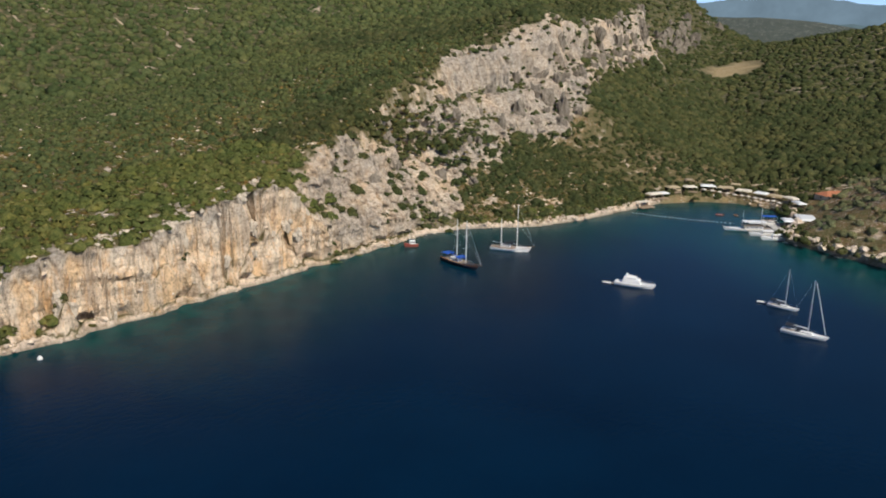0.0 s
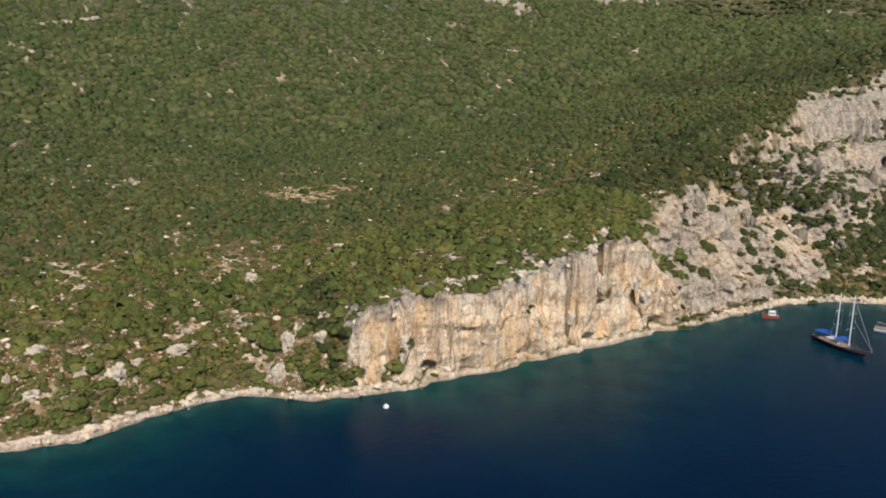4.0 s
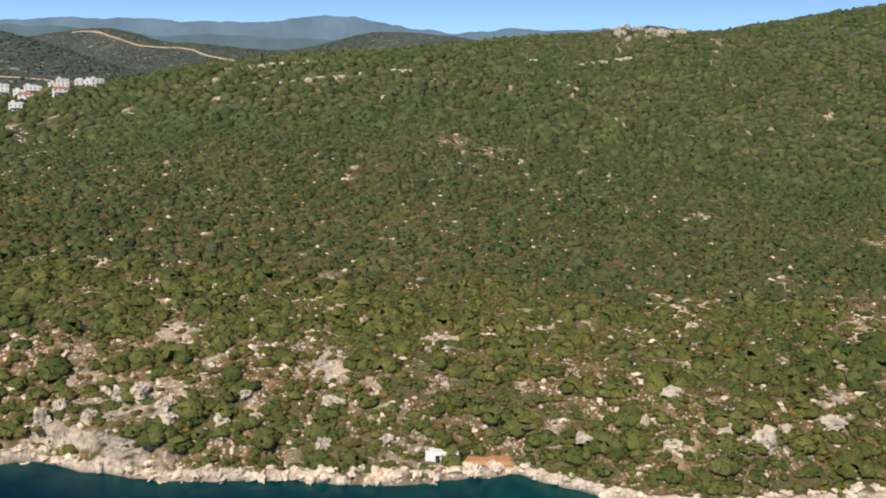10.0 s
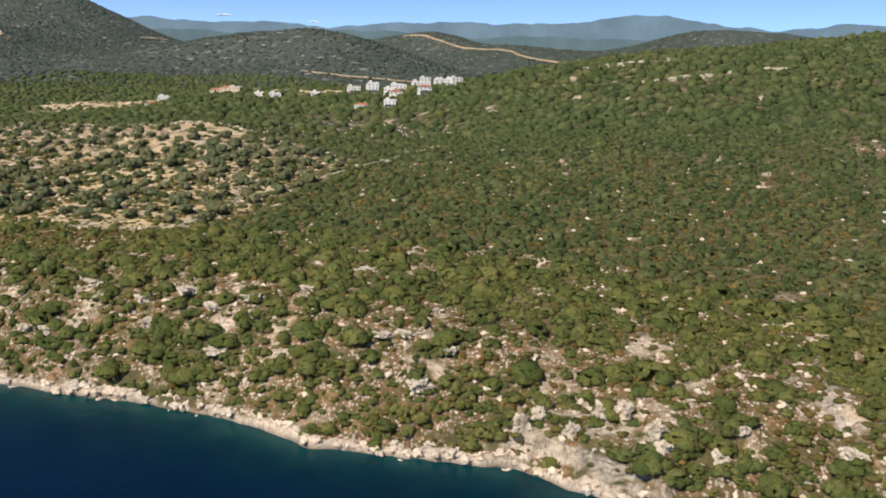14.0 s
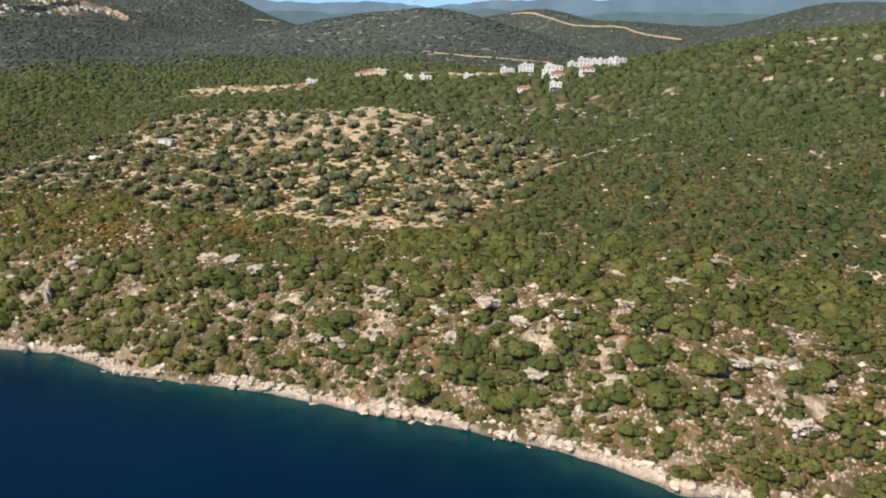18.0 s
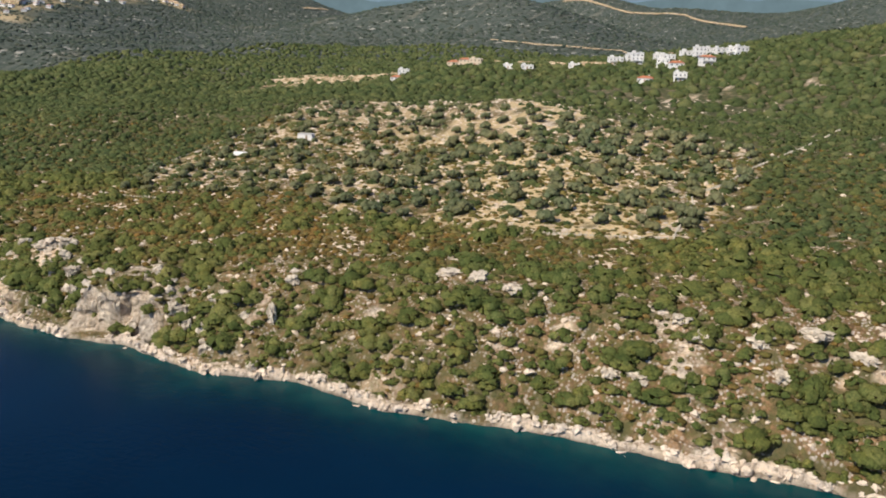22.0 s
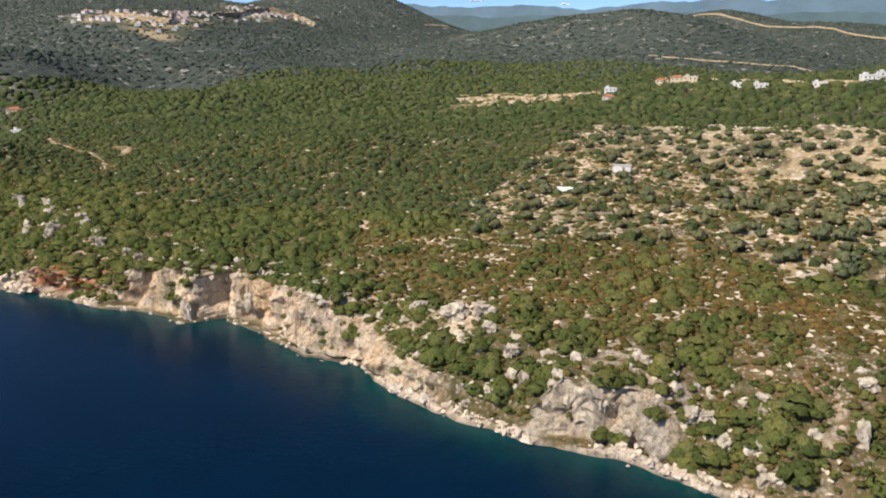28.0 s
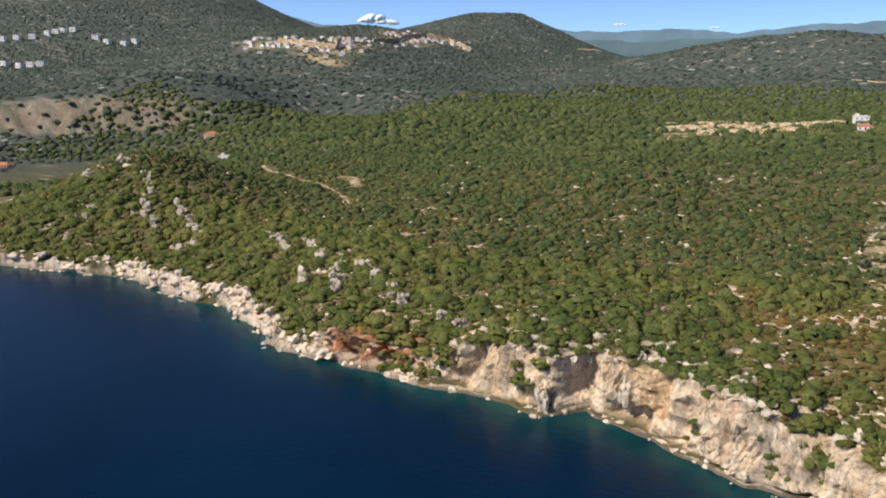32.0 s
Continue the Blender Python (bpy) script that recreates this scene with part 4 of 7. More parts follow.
    at = np.stack([x, y, ground_z(x, y)], 1)[keep]
    scatter("upper_maquis", upper, at, 2.3 + 2.8 * rng.rand(len(at)) ** 1.4, HILL_MAQUIS, "evergreen maquis on the upper hillside", "bushes", 18, 0.95, 0.12, 0.3)
    x, y, rng = sown(-1230, -860, 120, 450, 6.0, 45)
    z = ground_z(x, y)
    keep = (z > 1.5) & ((x < -900) | (y - shore_y(x) > 300)) & (rng.rand(len(x)) < 0.92)
    scatter("west_valley_maquis", upper, np.stack([x, y, z], 1)[keep], 1.8 + 2.2 * rng.rand(keep.sum()), HILL_MAQUIS, "evergreen maquis in the valley behind the headland", "bushes", 46, 0.95, 0.12, 0.3)
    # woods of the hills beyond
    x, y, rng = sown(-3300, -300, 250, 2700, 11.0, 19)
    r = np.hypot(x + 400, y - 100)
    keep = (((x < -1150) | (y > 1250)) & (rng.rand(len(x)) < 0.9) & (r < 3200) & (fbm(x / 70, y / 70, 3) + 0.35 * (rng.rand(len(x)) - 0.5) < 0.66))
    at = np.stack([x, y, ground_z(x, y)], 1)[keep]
    scatter("far_woods", plainest, at, 2.2 + 3.0 * rng.rand(len(at)), HAZED_WOODS, "dark scrub woods on the hills beyond", "woods", 20, 0.6, 0.1, 0.5)
    # the slopes round the bay and the valley behind it
    x, y, rng = sown(362, 860, -260, 560, 4.3, 21)
    z, off = fan_z(x, y)
    keep = (z > 2.4) & (off < 6) & ((x > 418) | (y < 130)) & (rng.rand(len(x)) < 0.93) & ((crag_face(x, y) < 0.5) | (rng.rand(len(x)) < 0.10))
    keep &= (np.hypot(x - 455, y - 150) > 17) & (np.hypot(x - 418, y - 113) > 14)
    open_slope = np.hypot((x - 455) / 95, (y - 45) / 75) < 1
    keep &= ~open_slope | (rng.rand(len(x)) < 0.55)
    at = np.stack([x, y, z], 1)[keep & open_slope]
    scatter("bay_olives", fine, at, 1.4 + 1.6 * rng.rand(len(at)), OLIVE, "grey-green olive trees on the brown slope by the quay", "trees", 47, 1.0, 0.1, 0.2)
    at = np.stack([x, y, z], 1)[keep & ~open_slope]
    near = at[:, 0] + 0.3 * at[:, 1] < 560
    scatter("bay_woods", mid, at[near], 1.5 + 2.2 * rng.rand(near.sum()) ** 1.4, BAY_LEAVES, "dark green trees and maquis on the slopes round the bay", "woods", 22, 1.1, 0.1, 0.35)
    scatter("upper_bay_woods", coarse, at[~near], 2.0 + 2.4 * rng.rand((~near).sum()), BAY_LEAVES, "dark green woods above the bay", "woods", 30, 1.0, 0.1, 0.45)
    x, y, rng = sown(860, 1900, -300, 1200, 8.6, 23)
    keep = (rng.rand(len(x)) < 0.85) & (np.hypot((x - 1110) / 75, (y - 420) / 34) > 1)
    at = np.stack([x, y, ground_z(x, y)], 1)[keep]
    scatter("valley_woods", plainest, at, 2.8 + 3.0 * rng.rand(len(at)), BAY_LEAVES, "dark scrub woods up the valley behind the beach", "woods", 29, 0.8, 0.1, 0.5)
    x, y, rng = sown(265, 470, 200, 330, 3.6, 24)
    d = y - shore_y(x)
    keep = (d > 7) & (x < 418) & (crag_face(x, y) < 0.4) & (d >= 45) & (rng.rand(len(x)) < 0.9)
    at = np.stack([x, y, ground_z(x, y)], 1)[keep]
    scatter("crag_foot_trees", mid, at, 1.6 + 2.0 * rng.rand(len(at)), BAY_LEAVES, "dark green trees at the foot of the crag", "bushes", 25, 1.0, 0.1, 0.3)


plant_hillside()


def plant_crag():
    mid = [bush_shape(k + 70, 3, 24, 0.13) for k in range(6)]
    x, y, rng = sown(204, 850, 225, 440, 4.2, 43)
    keep = (crag_face(x, y) > 0.3) & (rng.rand(len(x)) < 0.30 + 0.65 * step(0.44, 0.54, fbm(x / 14, y / 14, 2))) & ((x < 418) | (y > 260))
    at = np.stack([x, y, ground_z(x, y)], 1)[keep]
    scatter("crag_bushes", mid, at, 1.1 + 1.9 * rng.rand(len(at)) ** 1.5, BAY_LEAVES, "dark green bushes on the ledges of the crag", "bushes", 44, 1.0, 0.0, 0.2)


plant_crag()


def plant_gully():
    """Dark trees in the gully beside the great cliff, and the bush on its ledge."""
    rng = np.random.RandomState(61)
    shapes = [bush_shape(k + 80, 7, 80, 0.085, soft=0.2) for k in range(5)]
    along = rng.rand(46)
    x, y = 80 + 6 * along + rng.normal(0, 2.0, 46), 234 + 34 * along + rng.normal(0, 1.8, 46)
    x, y = np.r_[x, 99.5, 101.5, 103.5, 101, 142, 144], np.r_[y, 229.6, 230.2, 229.4, 231.5, 231.6, 231.9]
    size = np.r_[1.6 + 1.6 * rng.rand(46), 2.0, 2.2, 1.5, 2.0, 1.2, 1.0]
    scatter("gully_trees", shapes, np.stack([x, y, ground_z(x, y)], 1), size, BAY_LEAVES, "dark green trees in the gully beside the cliff", "trees", 62, 1.2, 0.05, 0.12)

    # and those on the ledges of the western cliffs
    spots = [(-552, 3.0, 26), (-540, 4.0, 14), (-527, 4.0, 12), (-516, 5.0, 8), (-476, 5.5, 14), (-462, 3.0, 9), (-447, 8.5, 10), (-434, 5.0, 10), (-427, 5.5, 12), (-419, 6.5, 10), (-580, 7.5, 16), (-590, 8.0, 12)]
    x = np.concatenate([rng.normal(cx, 3.2, n) for cx, _, n in spots])
    y = shore_y(x) + np.concatenate([rng.normal(out, 0.9, n) for _, out, n in spots]).clip(1.8)
    scatter("cliff_ledge_bushes", shapes, np.stack([x, y, ground_z(x, y)], 1), 0.9 + 1.3 * rng.rand(len(x)), MAQUIS, "green bushes on the ledges of the western cliffs", "bushes", 63, 1.0, 0.1, 0.12)


plant_gully()


def strew_stones():
    shapes = [stone_shape(k) for k in range(7)]
    small = [stone_shape(k, 1) for k in range(9)]
    rng = np.random.RandomState(31)
    c = np.arange(0, len(COLUMNS) - 14)
    c = c[(COLUMNS[c, 0] > -800) & ((c < FAN0) | (c > FAN0 + 45))]
    c = np.repeat(c, np.where(np.diff(COLUMNS[:, 0])[c] > 1.0, 3, 2))
    d = rng.uniform(-1.0, 1.6, len(c)) * (1 + 1.8 * (COLUMNS[c, 0] < -565))
    r = np.clip(np.searchsorted(ROWS_D, d), 0, len(ROWS_D) - 1)
    at = LAND[r, c] + np.c_[rng.uniform(-0.8, 0.8, (len(c), 2)), np.zeros(len(c))]
    keep = rng.rand(len(c)) < 0.75 - 0.6 * ((COLUMNS[c, 0] > 90) & (COLUMNS[c, 0] < 225)) - 0.3 * ((COLUMNS[c, 0] > 225) & (c < FAN0)) - 0.6 * (COLUMNS[c, 0] < -380) * (np.interp(COLUMNS[c, 0], SHEER_X, SHEER) > 0.7)
    at = at[keep]
    at[:, 2] = np.maximum(at[:, 2], -0.4)
    scatter("shore_rocks", shapes, at, (0.4 + 1.1 * rng.rand(len(at)) ** 1.6) * (1 + 0.6 * (at[:, 0] < -565) + 0.8 * ((at[:, 0] > 330) & (at[:, 1] < 118))), ROCK, "pale jagged limestone blocks along the waterline", "rocks", 32, 0.8, 0.3, 0.35, False)
    x, y, rng = sown(-800, 420, 190, 610, 2.35, 33)
    d = y - shore_y(x)
    bare, heath, straw, rock, grove = field_of(x, y)
    keep = (d > 5) & (x < 418) & (rng.rand(len(x)) < 0.10 + 0.6 * rock + 0.42 * bare + 0.5 * grove + 0.10 * heath) & ((d < 220) | (((grove > 0.3) | (np.hypot((x + 385) / 120, (y - 545) / 75) < 1.0)) & (y < 600)) | (np.hypot((x + 38) / 32, (y - 490) / 17) < 1))
    at = np.stack([x, y, ground_z(x, y)], 1)[keep]
    scatter("hill_stones", small, at, 0.24 + 1.35 * rng.rand(len(at)) ** 2.4, ROCK, "pale limestone outcrops among the bushes", "rocks", 34, 0.75, 0.35, 0.35, False)

    x, y, rng = sown(-485, 95, 200, 320, 1.5, 37)
    d = y - shore_y(x)
    clump = 0.6 * fbm(x / 9, y / 9, 4) + 0.4 * fbm(x / 3, y / 3, 2)
    keep = (d > 1.8) & (d < 80) & (rng.rand(len(x)) < 0.05 + 0.62 * step(0.52, 0.59, clump)) & (steep_at(x, y) < 2.5)
    at = np.stack([x, y, ground_z(x, y)], 1)[keep]
    scatter("slope_stones", small, at, 0.25 + 0.65 * rng.rand(len(at)) ** 1.8, ROCK, "broken pale limestone between the bushes of the shore slope", "rocks", 38, 0.6, 0.2, 0.4, False)


strew_stones()


# ---- the blue ranges on the horizon -------------------------------------
def build_range(name, radius, crest, tint, seed, label):
    """A far mountain chain as a backdrop, too far off to shift as one flies along."""
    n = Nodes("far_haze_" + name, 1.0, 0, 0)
    # Haze painted as glow: black base, bluish emission instead of lit slopes.
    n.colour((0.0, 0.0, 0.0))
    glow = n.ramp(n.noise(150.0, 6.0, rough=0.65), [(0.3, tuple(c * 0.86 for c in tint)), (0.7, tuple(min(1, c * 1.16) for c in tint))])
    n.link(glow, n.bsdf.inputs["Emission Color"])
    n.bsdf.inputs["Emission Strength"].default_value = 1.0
    a = np.radians(np.arange(-88, 78, 0.12))
    az = np.array([c[0] for c in crest])
    el = np.array([c[1] for c in crest])
    top = np.interp(np.degrees(a), az, el) + 0.34 * (fbm(np.degrees(a) / 1.3, 0 * a, seed, 5) - 0.5)
    places = []
    for row in range(5):
        f = row / 4
        r = radius + 160 * f
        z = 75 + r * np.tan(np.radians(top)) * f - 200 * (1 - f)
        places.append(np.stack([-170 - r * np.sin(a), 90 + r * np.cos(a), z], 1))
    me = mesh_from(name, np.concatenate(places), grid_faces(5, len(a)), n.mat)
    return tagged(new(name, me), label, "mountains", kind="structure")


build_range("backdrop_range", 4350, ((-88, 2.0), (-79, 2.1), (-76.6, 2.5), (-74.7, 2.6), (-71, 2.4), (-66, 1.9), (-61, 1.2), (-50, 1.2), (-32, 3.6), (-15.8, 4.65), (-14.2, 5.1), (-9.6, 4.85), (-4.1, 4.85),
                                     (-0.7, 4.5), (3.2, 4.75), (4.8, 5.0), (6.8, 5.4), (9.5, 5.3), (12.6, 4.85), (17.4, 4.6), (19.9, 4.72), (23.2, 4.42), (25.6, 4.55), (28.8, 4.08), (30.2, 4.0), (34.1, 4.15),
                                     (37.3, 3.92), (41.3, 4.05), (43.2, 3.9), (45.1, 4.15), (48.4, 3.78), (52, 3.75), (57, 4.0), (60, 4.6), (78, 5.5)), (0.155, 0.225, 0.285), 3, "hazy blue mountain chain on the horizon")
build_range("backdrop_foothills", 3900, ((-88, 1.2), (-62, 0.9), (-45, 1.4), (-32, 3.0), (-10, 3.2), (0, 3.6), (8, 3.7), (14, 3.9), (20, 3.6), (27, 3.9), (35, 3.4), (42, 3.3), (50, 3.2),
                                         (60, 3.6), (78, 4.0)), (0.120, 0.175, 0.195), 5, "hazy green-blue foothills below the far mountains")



def backdrop_clouds():
    """Small fair-weather clouds far behind the hills."""
    n = Nodes("cloud_white", 1.0, 0, 0)
    n.colour(n.ramp(n.noise(40.0, 5.0), [(0.3, (0.80, 0.82, 0.86)), (0.7, (0.95, 0.95, 0.96))]))
    for k, (az, el, wide) in enumerate(((53.2, 4.25, 105), (37.0, 4.4, 32), (31.0, 4.25, 26))):
        rng = np.random.RandomState(k + 90)
        a = math.radians(az)
        count = 16
        along = rng.uniform(-1, 1, count) * wide
        up = rng.rand(count) * wide * 0.42 * (1 - np.abs(along) / wide)
        at = np.stack([-170 - 5200 * math.sin(a) + along * math.cos(a), 90 + 5200 * math.cos(a) + along * math.sin(a), 75 + 5200 * math.tan(math.radians(el)) + up], 1)
        cloud = scatter("backdrop_cloud", [bush_shape(k + 95, 5, 0, 0.1, 0.7, 3)], at, wide * rng.uniform(0.24, 0.42, count), n.mat, "small white cumulus cloud behind the hills", "cloud", k + 91, 0.8, 0.2, 0.08)
        tagged(cloud, "small white cumulus cloud behind the hills", "cloud", kind="structure")


backdrop_clouds()


# ---- small builders ------------------------------------------------------
def part(name, bm, material, parent, label=""):
    """Links a bmesh as one mesh object under a thing or a part."""
    me = bpy.data.meshes.new(name)
    bmesh.ops.recalc_face_normals(bm, faces=bm.faces)
    bm.to_mesh(me)
    bm.free()
    me.materials.append(material)
    ob = new(name, me)
    ob.parent = parent
    return tagged(ob, label)


def thing(name, m, label, category, group=""):
    ob = new(name)
    ob.empty_display_size = 0.5
    ob.matrix_basis = m
    return tagged(ob, label, category, group)


def box(x, y, z, sx, sy, sz, bevel=0.0, top=1.0, bm=None):
    """A block centred on x, y that stands on z; top: how much narrower it is above."""
    bm = bm or bmesh.new()
    made = bmesh.ops.create_cube(bm, size=1.0)["verts"]
    for v in made:
        k = top if v.co.z > 0 else 1.0
        v.co = Vector((x + v.co.x * sx * k, y + v.co.y * sy * k, z + (v.co.z + 0.5) * sz))
    if bevel:
        bmesh.ops.bevel(bm, geom=list({e for v in made for e in v.link_edges}), offset=bevel, segments=1, affect="EDGES")
    return bm


def tube(a, b, r, r2=None, sides=8, bm=None):
    bm = bm or bmesh.new()
    a, b = Vector(a), Vector(b)
    turn = (b - a).to_track_quat("Z", "Y").to_matrix().to_4x4()
    m = Matrix.Translation((a + b) / 2) @ turn
    bmesh.ops.create_cone(bm, cap_ends=True, segments=sides, radius1=r, radius2=r if r2 is None else r2, depth=(b - a).length, matrix=m)
    return bm


def loft(sections, bm=None, caps=True):
    """A skin over rings of points of one length."""
    bm = bm or bmesh.new()
    rings = [[bm.verts.new(p) for p in ring] for ring in sections]
    for a, b in zip(rings, rings[1:]):
        for k in range(len(a)):
            quad = (a[k], a[(k + 1) % len(a)], b[(k + 1) % len(b)], b[k])
            bm.faces.new(quad)
    if caps:
        bm.faces.new(rings[0])
        bm.faces.new(rings[-1])
    return bm


def hull(length, beam, side, bow_up=0.35, stern=0.75, fine=1.6, low=-0.5, top=0.0):
    """A boat's hull, bow towards +x, with a sheer line that rises to the bow."""
    rings = []
    for k in range(13):
        f = k / 12
        x = -length / 2 + length * f
        half = beam / 2 * (stern + (1 - stern) * min(1, f / 0.35)) if f < 0.45 else beam / 2 * (1 - ((f - 0.45) / 0.55) ** fine) + 0.03
        deck = side + bow_up * max(0, (f - 0.3) / 0.7) ** 2 + 0.12 * (1 - f) ** 2 + top
        rake = 0.08 * length * f ** 3
        rings.append([(x + rake, half, deck), (x + rake * 0.7, half * 0.96, deck * 0.5), (x, half * 0.72, 0.0), (x - rake * 0.6, half * 0.15, low),
                      (x - rake * 0.6, -half * 0.15, low), (x, -half * 0.72, 0.0), (x + rake * 0.7, -half * 0.96, deck * 0.5), (x + rake, -half, deck)])
    return loft(rings)


def deck_of(length, beam, z, stern=0.75, fine=1.6, thick=0.12, inset=0.14):
    rings = []
    for k in range(13):
        f = k / 12
        half = beam / 2 * (stern + (1 - stern) * min(1, f / 0.35)) if f < 0.45 else beam / 2 * (1 - ((f - 0.45) / 0.55) ** fine) + 0.03
        half = max(0.02, half - inset)
        x = -length / 2 + 0.1 + (length - 0.2) * f + 0.08 * length * f ** 3
        up = z + 0.30 * max(0, (f - 0.3) / 0.7) ** 2
        rings.append([(x, half, up), (x, half, up - thick), (x, -half, up - thick), (x, -half, up)])
    return loft(rings)


def heading(stern, bow):
    return math.degrees(math.atan2(bow[1] - stern[1], bow[0] - stern[0])), (stern[0] + bow[0]) / 2, (stern[1] + bow[1]) / 2


GELCOAT = plain("white_gelcoat", (0.80, 0.80, 0.78), 0.25, 0, 0.05)
NAVY = plain("dark_painted_hull", (0.030, 0.034, 0.050), 0.35, 0, 0.2)
TEAK = plain("teak_deck", (0.29, 0.235, 0.18), 0.65, 0, 0.2, 0.3)
VARNISH = plain("varnished_wood", (0.25, 0.12, 0.05), 0.35, 0, 0.2)
ALLOY = plain("mast_alloy", (0.62, 0.62, 0.62), 0.4, 0.3, 0.05)
WHITE_SPAR = plain("white_spar_paint", (0.80, 0.78, 0.74), 0.4, 0, 0.05)
BLUE_CLOTH = plain("blue_canvas", (0.020, 0.090, 0.42), 0.85, 0, 0.12)
DARK_CLOTH = plain("black_canvas", (0.022, 0.024, 0.030), 0.85, 0, 0.15)
SAILCLOTH = plain("white_sailcloth", (0.72, 0.71, 0.68), 0.8, 0, 0.08)
SMOKED = plain("smoked_glass", (0.012, 0.015, 0.02), 0.08)
RUBBER = plain("grey_rubber", (0.55, 0.55, 0.54), 0.6, 0, 0.08)
RED_PAINT = plain("red_paint", (0.28, 0.07, 0.05), 0.5, 0, 0.15)
WHITEWASH = plain("whitewashed_wall", (0.72, 0.69, 0.65), 0.85, 0, 0.07, 1.0)
CREAM_WALL = plain("cream_render", (0.62, 0.50, 0.36), 0.85, 0, 0.10, 1.0)
TERRACOTTA = plain("terracotta_tiles", (0.42, 0.165, 0.085), 0.8, 0, 0.22, 0.7)
CONCRETE = plain("pale_concrete", (0.48, 0.46, 0.42), 0.9, 0, 0.12, 0.8)
DARK_ROOF = plain("dark_roofing", (0.075, 0.085, 0.10), 0.7, 0, 0.2, 0.8)
PLANK = plain("weathered_planks", (0.30, 0.23, 0.16), 0.8, 0, 0.2, 0.4)
THATCH = plain("reed_thatch", (0.42, 0.34, 0.22), 0.95, 0, 0.2, 0.3)
CANVAS = plain("cream_awning_canvas", (0.66, 0.60, 0.50), 0.85, 0, 0.1)
GLASS = plain("dark_window_glass", (0.03, 0.04, 0.05), 0.1, 0, 0.1)
BARK = plain("grey_bark", (0.13, 0.105, 0.08), 0.95, 0, 0.3, 0.2)
RED_EARTH = plain("orange_earth", (0.42, 0.22, 0.11), 0.95, 0, 0.25, 0.8)
DRYWALL = plain("dry_stone", (0.46, 0.41, 0.33), 0.95, 0, 0.25, 0.4)


# ---- boats on the bay ----------------------------------------------------
def rigging(boat, x, z, tall, spread, rake=0.2, spar=ALLOY, thick=0.11):
    """One mast with its spreaders and shrouds."""
    top = (x - rake, 0, z + tall)
    mast = part("mast", tube((x, 0, z), top, thick, thick * 0.7), spar, boat)
    for f in (0.36, 0.64):
        at = (x - rake * f, 0, z + tall * f)
        half = spread * (1.05 - 0.5 * f)
        part("spreader", tube((at[0], -half, at[2]), (at[0], half, at[2]), 0.05, sides=6), spar, mast)
    for side in (-1, 1):
        bm = tube((x - 0.25, side * spread * 1.15, z), (x - rake * 0.64, side * spread * 0.55, z + tall * 0.64), 0.012, sides=4)
        tube((x - rake * 0.64, side * spread * 0.55, z + tall * 0.64), top, 0.012, sides=4, bm=bm)
        part("shroud", bm, ALLOY, mast)
    return mast, top


def sailing_yacht(stern, bow, tall, label, genoa):
    turn, x, y = heading(stern, bow)
    size = math.dist(stern, bow)
    boat = thing("sailing_yacht", pose(x, y, 0, 0, 0, turn), label, "sailing boat", "boats at anchor")
    beam, side = size * 0.29, size * 0.085
    part("hull", hull(size, beam, side, 0.35, 0.80, 1.7), GELCOAT, boat, "glossy white hull")
    part("deck", deck_of(size, beam, side + 0.10, 0.80, 1.7), GELCOAT, boat)
    cabin = part("cabin", box(size * 0.06, 0, side, size * 0.36, beam * 0.5, 0.55, 0.12, 0.82), GELCOAT, boat)
    for s in (-1, 1):
        part("cabin_window", box(size * 0.06, s * beam * 0.235, side + 0.24, size * 0.24, 0.05, 0.16), SMOKED, cabin)
    part("cockpit", box(-size * 0.27, 0, side + 0.02, size * 0.26, beam * 0.48, 0.14, 0.04), TEAK, boat, "teak cockpit sole")
    part("sprayhood", box(-size * 0.11, 0, side + 0.2, size * 0.10, beam * 0.62, 0.85, 0.2, 0.7), DARK_CLOTH, boat, "dark canvas sprayhood")
    awning = part("bimini", box(-size * 0.30, 0, side + 1.75, size * 0.24, beam * 0.78, 0.09, 0.03), DARK_CLOTH, boat, "dark canvas bimini top")
    for sx in (-0.40, -0.20):
        for s in (-1, 1):
            part("bimini_pole", tube((size * sx, s * beam * 0.36, side), (size * sx, s * beam * 0.36, side + 1.8), 0.03, sides=5), ALLOY, awning)
    mast, top = rigging(boat, size * 0.10, side, tall, beam * 0.40)
    boom = part("boom", tube((size * 0.09, 0, side + 1.5), (-size * 0.26, 0, side + 1.75), 0.08), ALLOY, boat)
    part("furled_mainsail", tube((size * 0.07, 0, side + 1.72), (-size * 0.24, 0, side + 1.93), 0.17, 0.12), SAILCLOTH, boom)
    part("forestay", tube((size * 0.50, 0, side + 0.4), top, 0.014, sides=4), ALLOY, mast)
    if genoa:
        part("furled_genoa", tube((size * 0.485, 0, side + 0.9), (size * 0.13, 0, side + tall * 0.95), 0.13, 0.06), SAILCLOTH, mast, "rolled white genoa on the forestay")
    part("backstay", tube((-size * 0.48, 0, side + 0.1), top, 0.012, sides=4), ALLOY, mast)
    for s in (-1, 1):
        rail = part("guard_rail", tube((-size * 0.46, s * beam * 0.38, side + 0.65), (size * 0.30, s * beam * 0.36, side + 0.75), 0.02, sides=4), ALLOY, boat)
        for f in (-0.46, -0.27, -0.08, 0.11, 0.30):
            part("stanchion", tube((size * f, s * beam * 0.40, side), (size * f, s * beam * 0.40, side + 0.72), 0.012, sides=4), ALLOY, rail)
    return boat


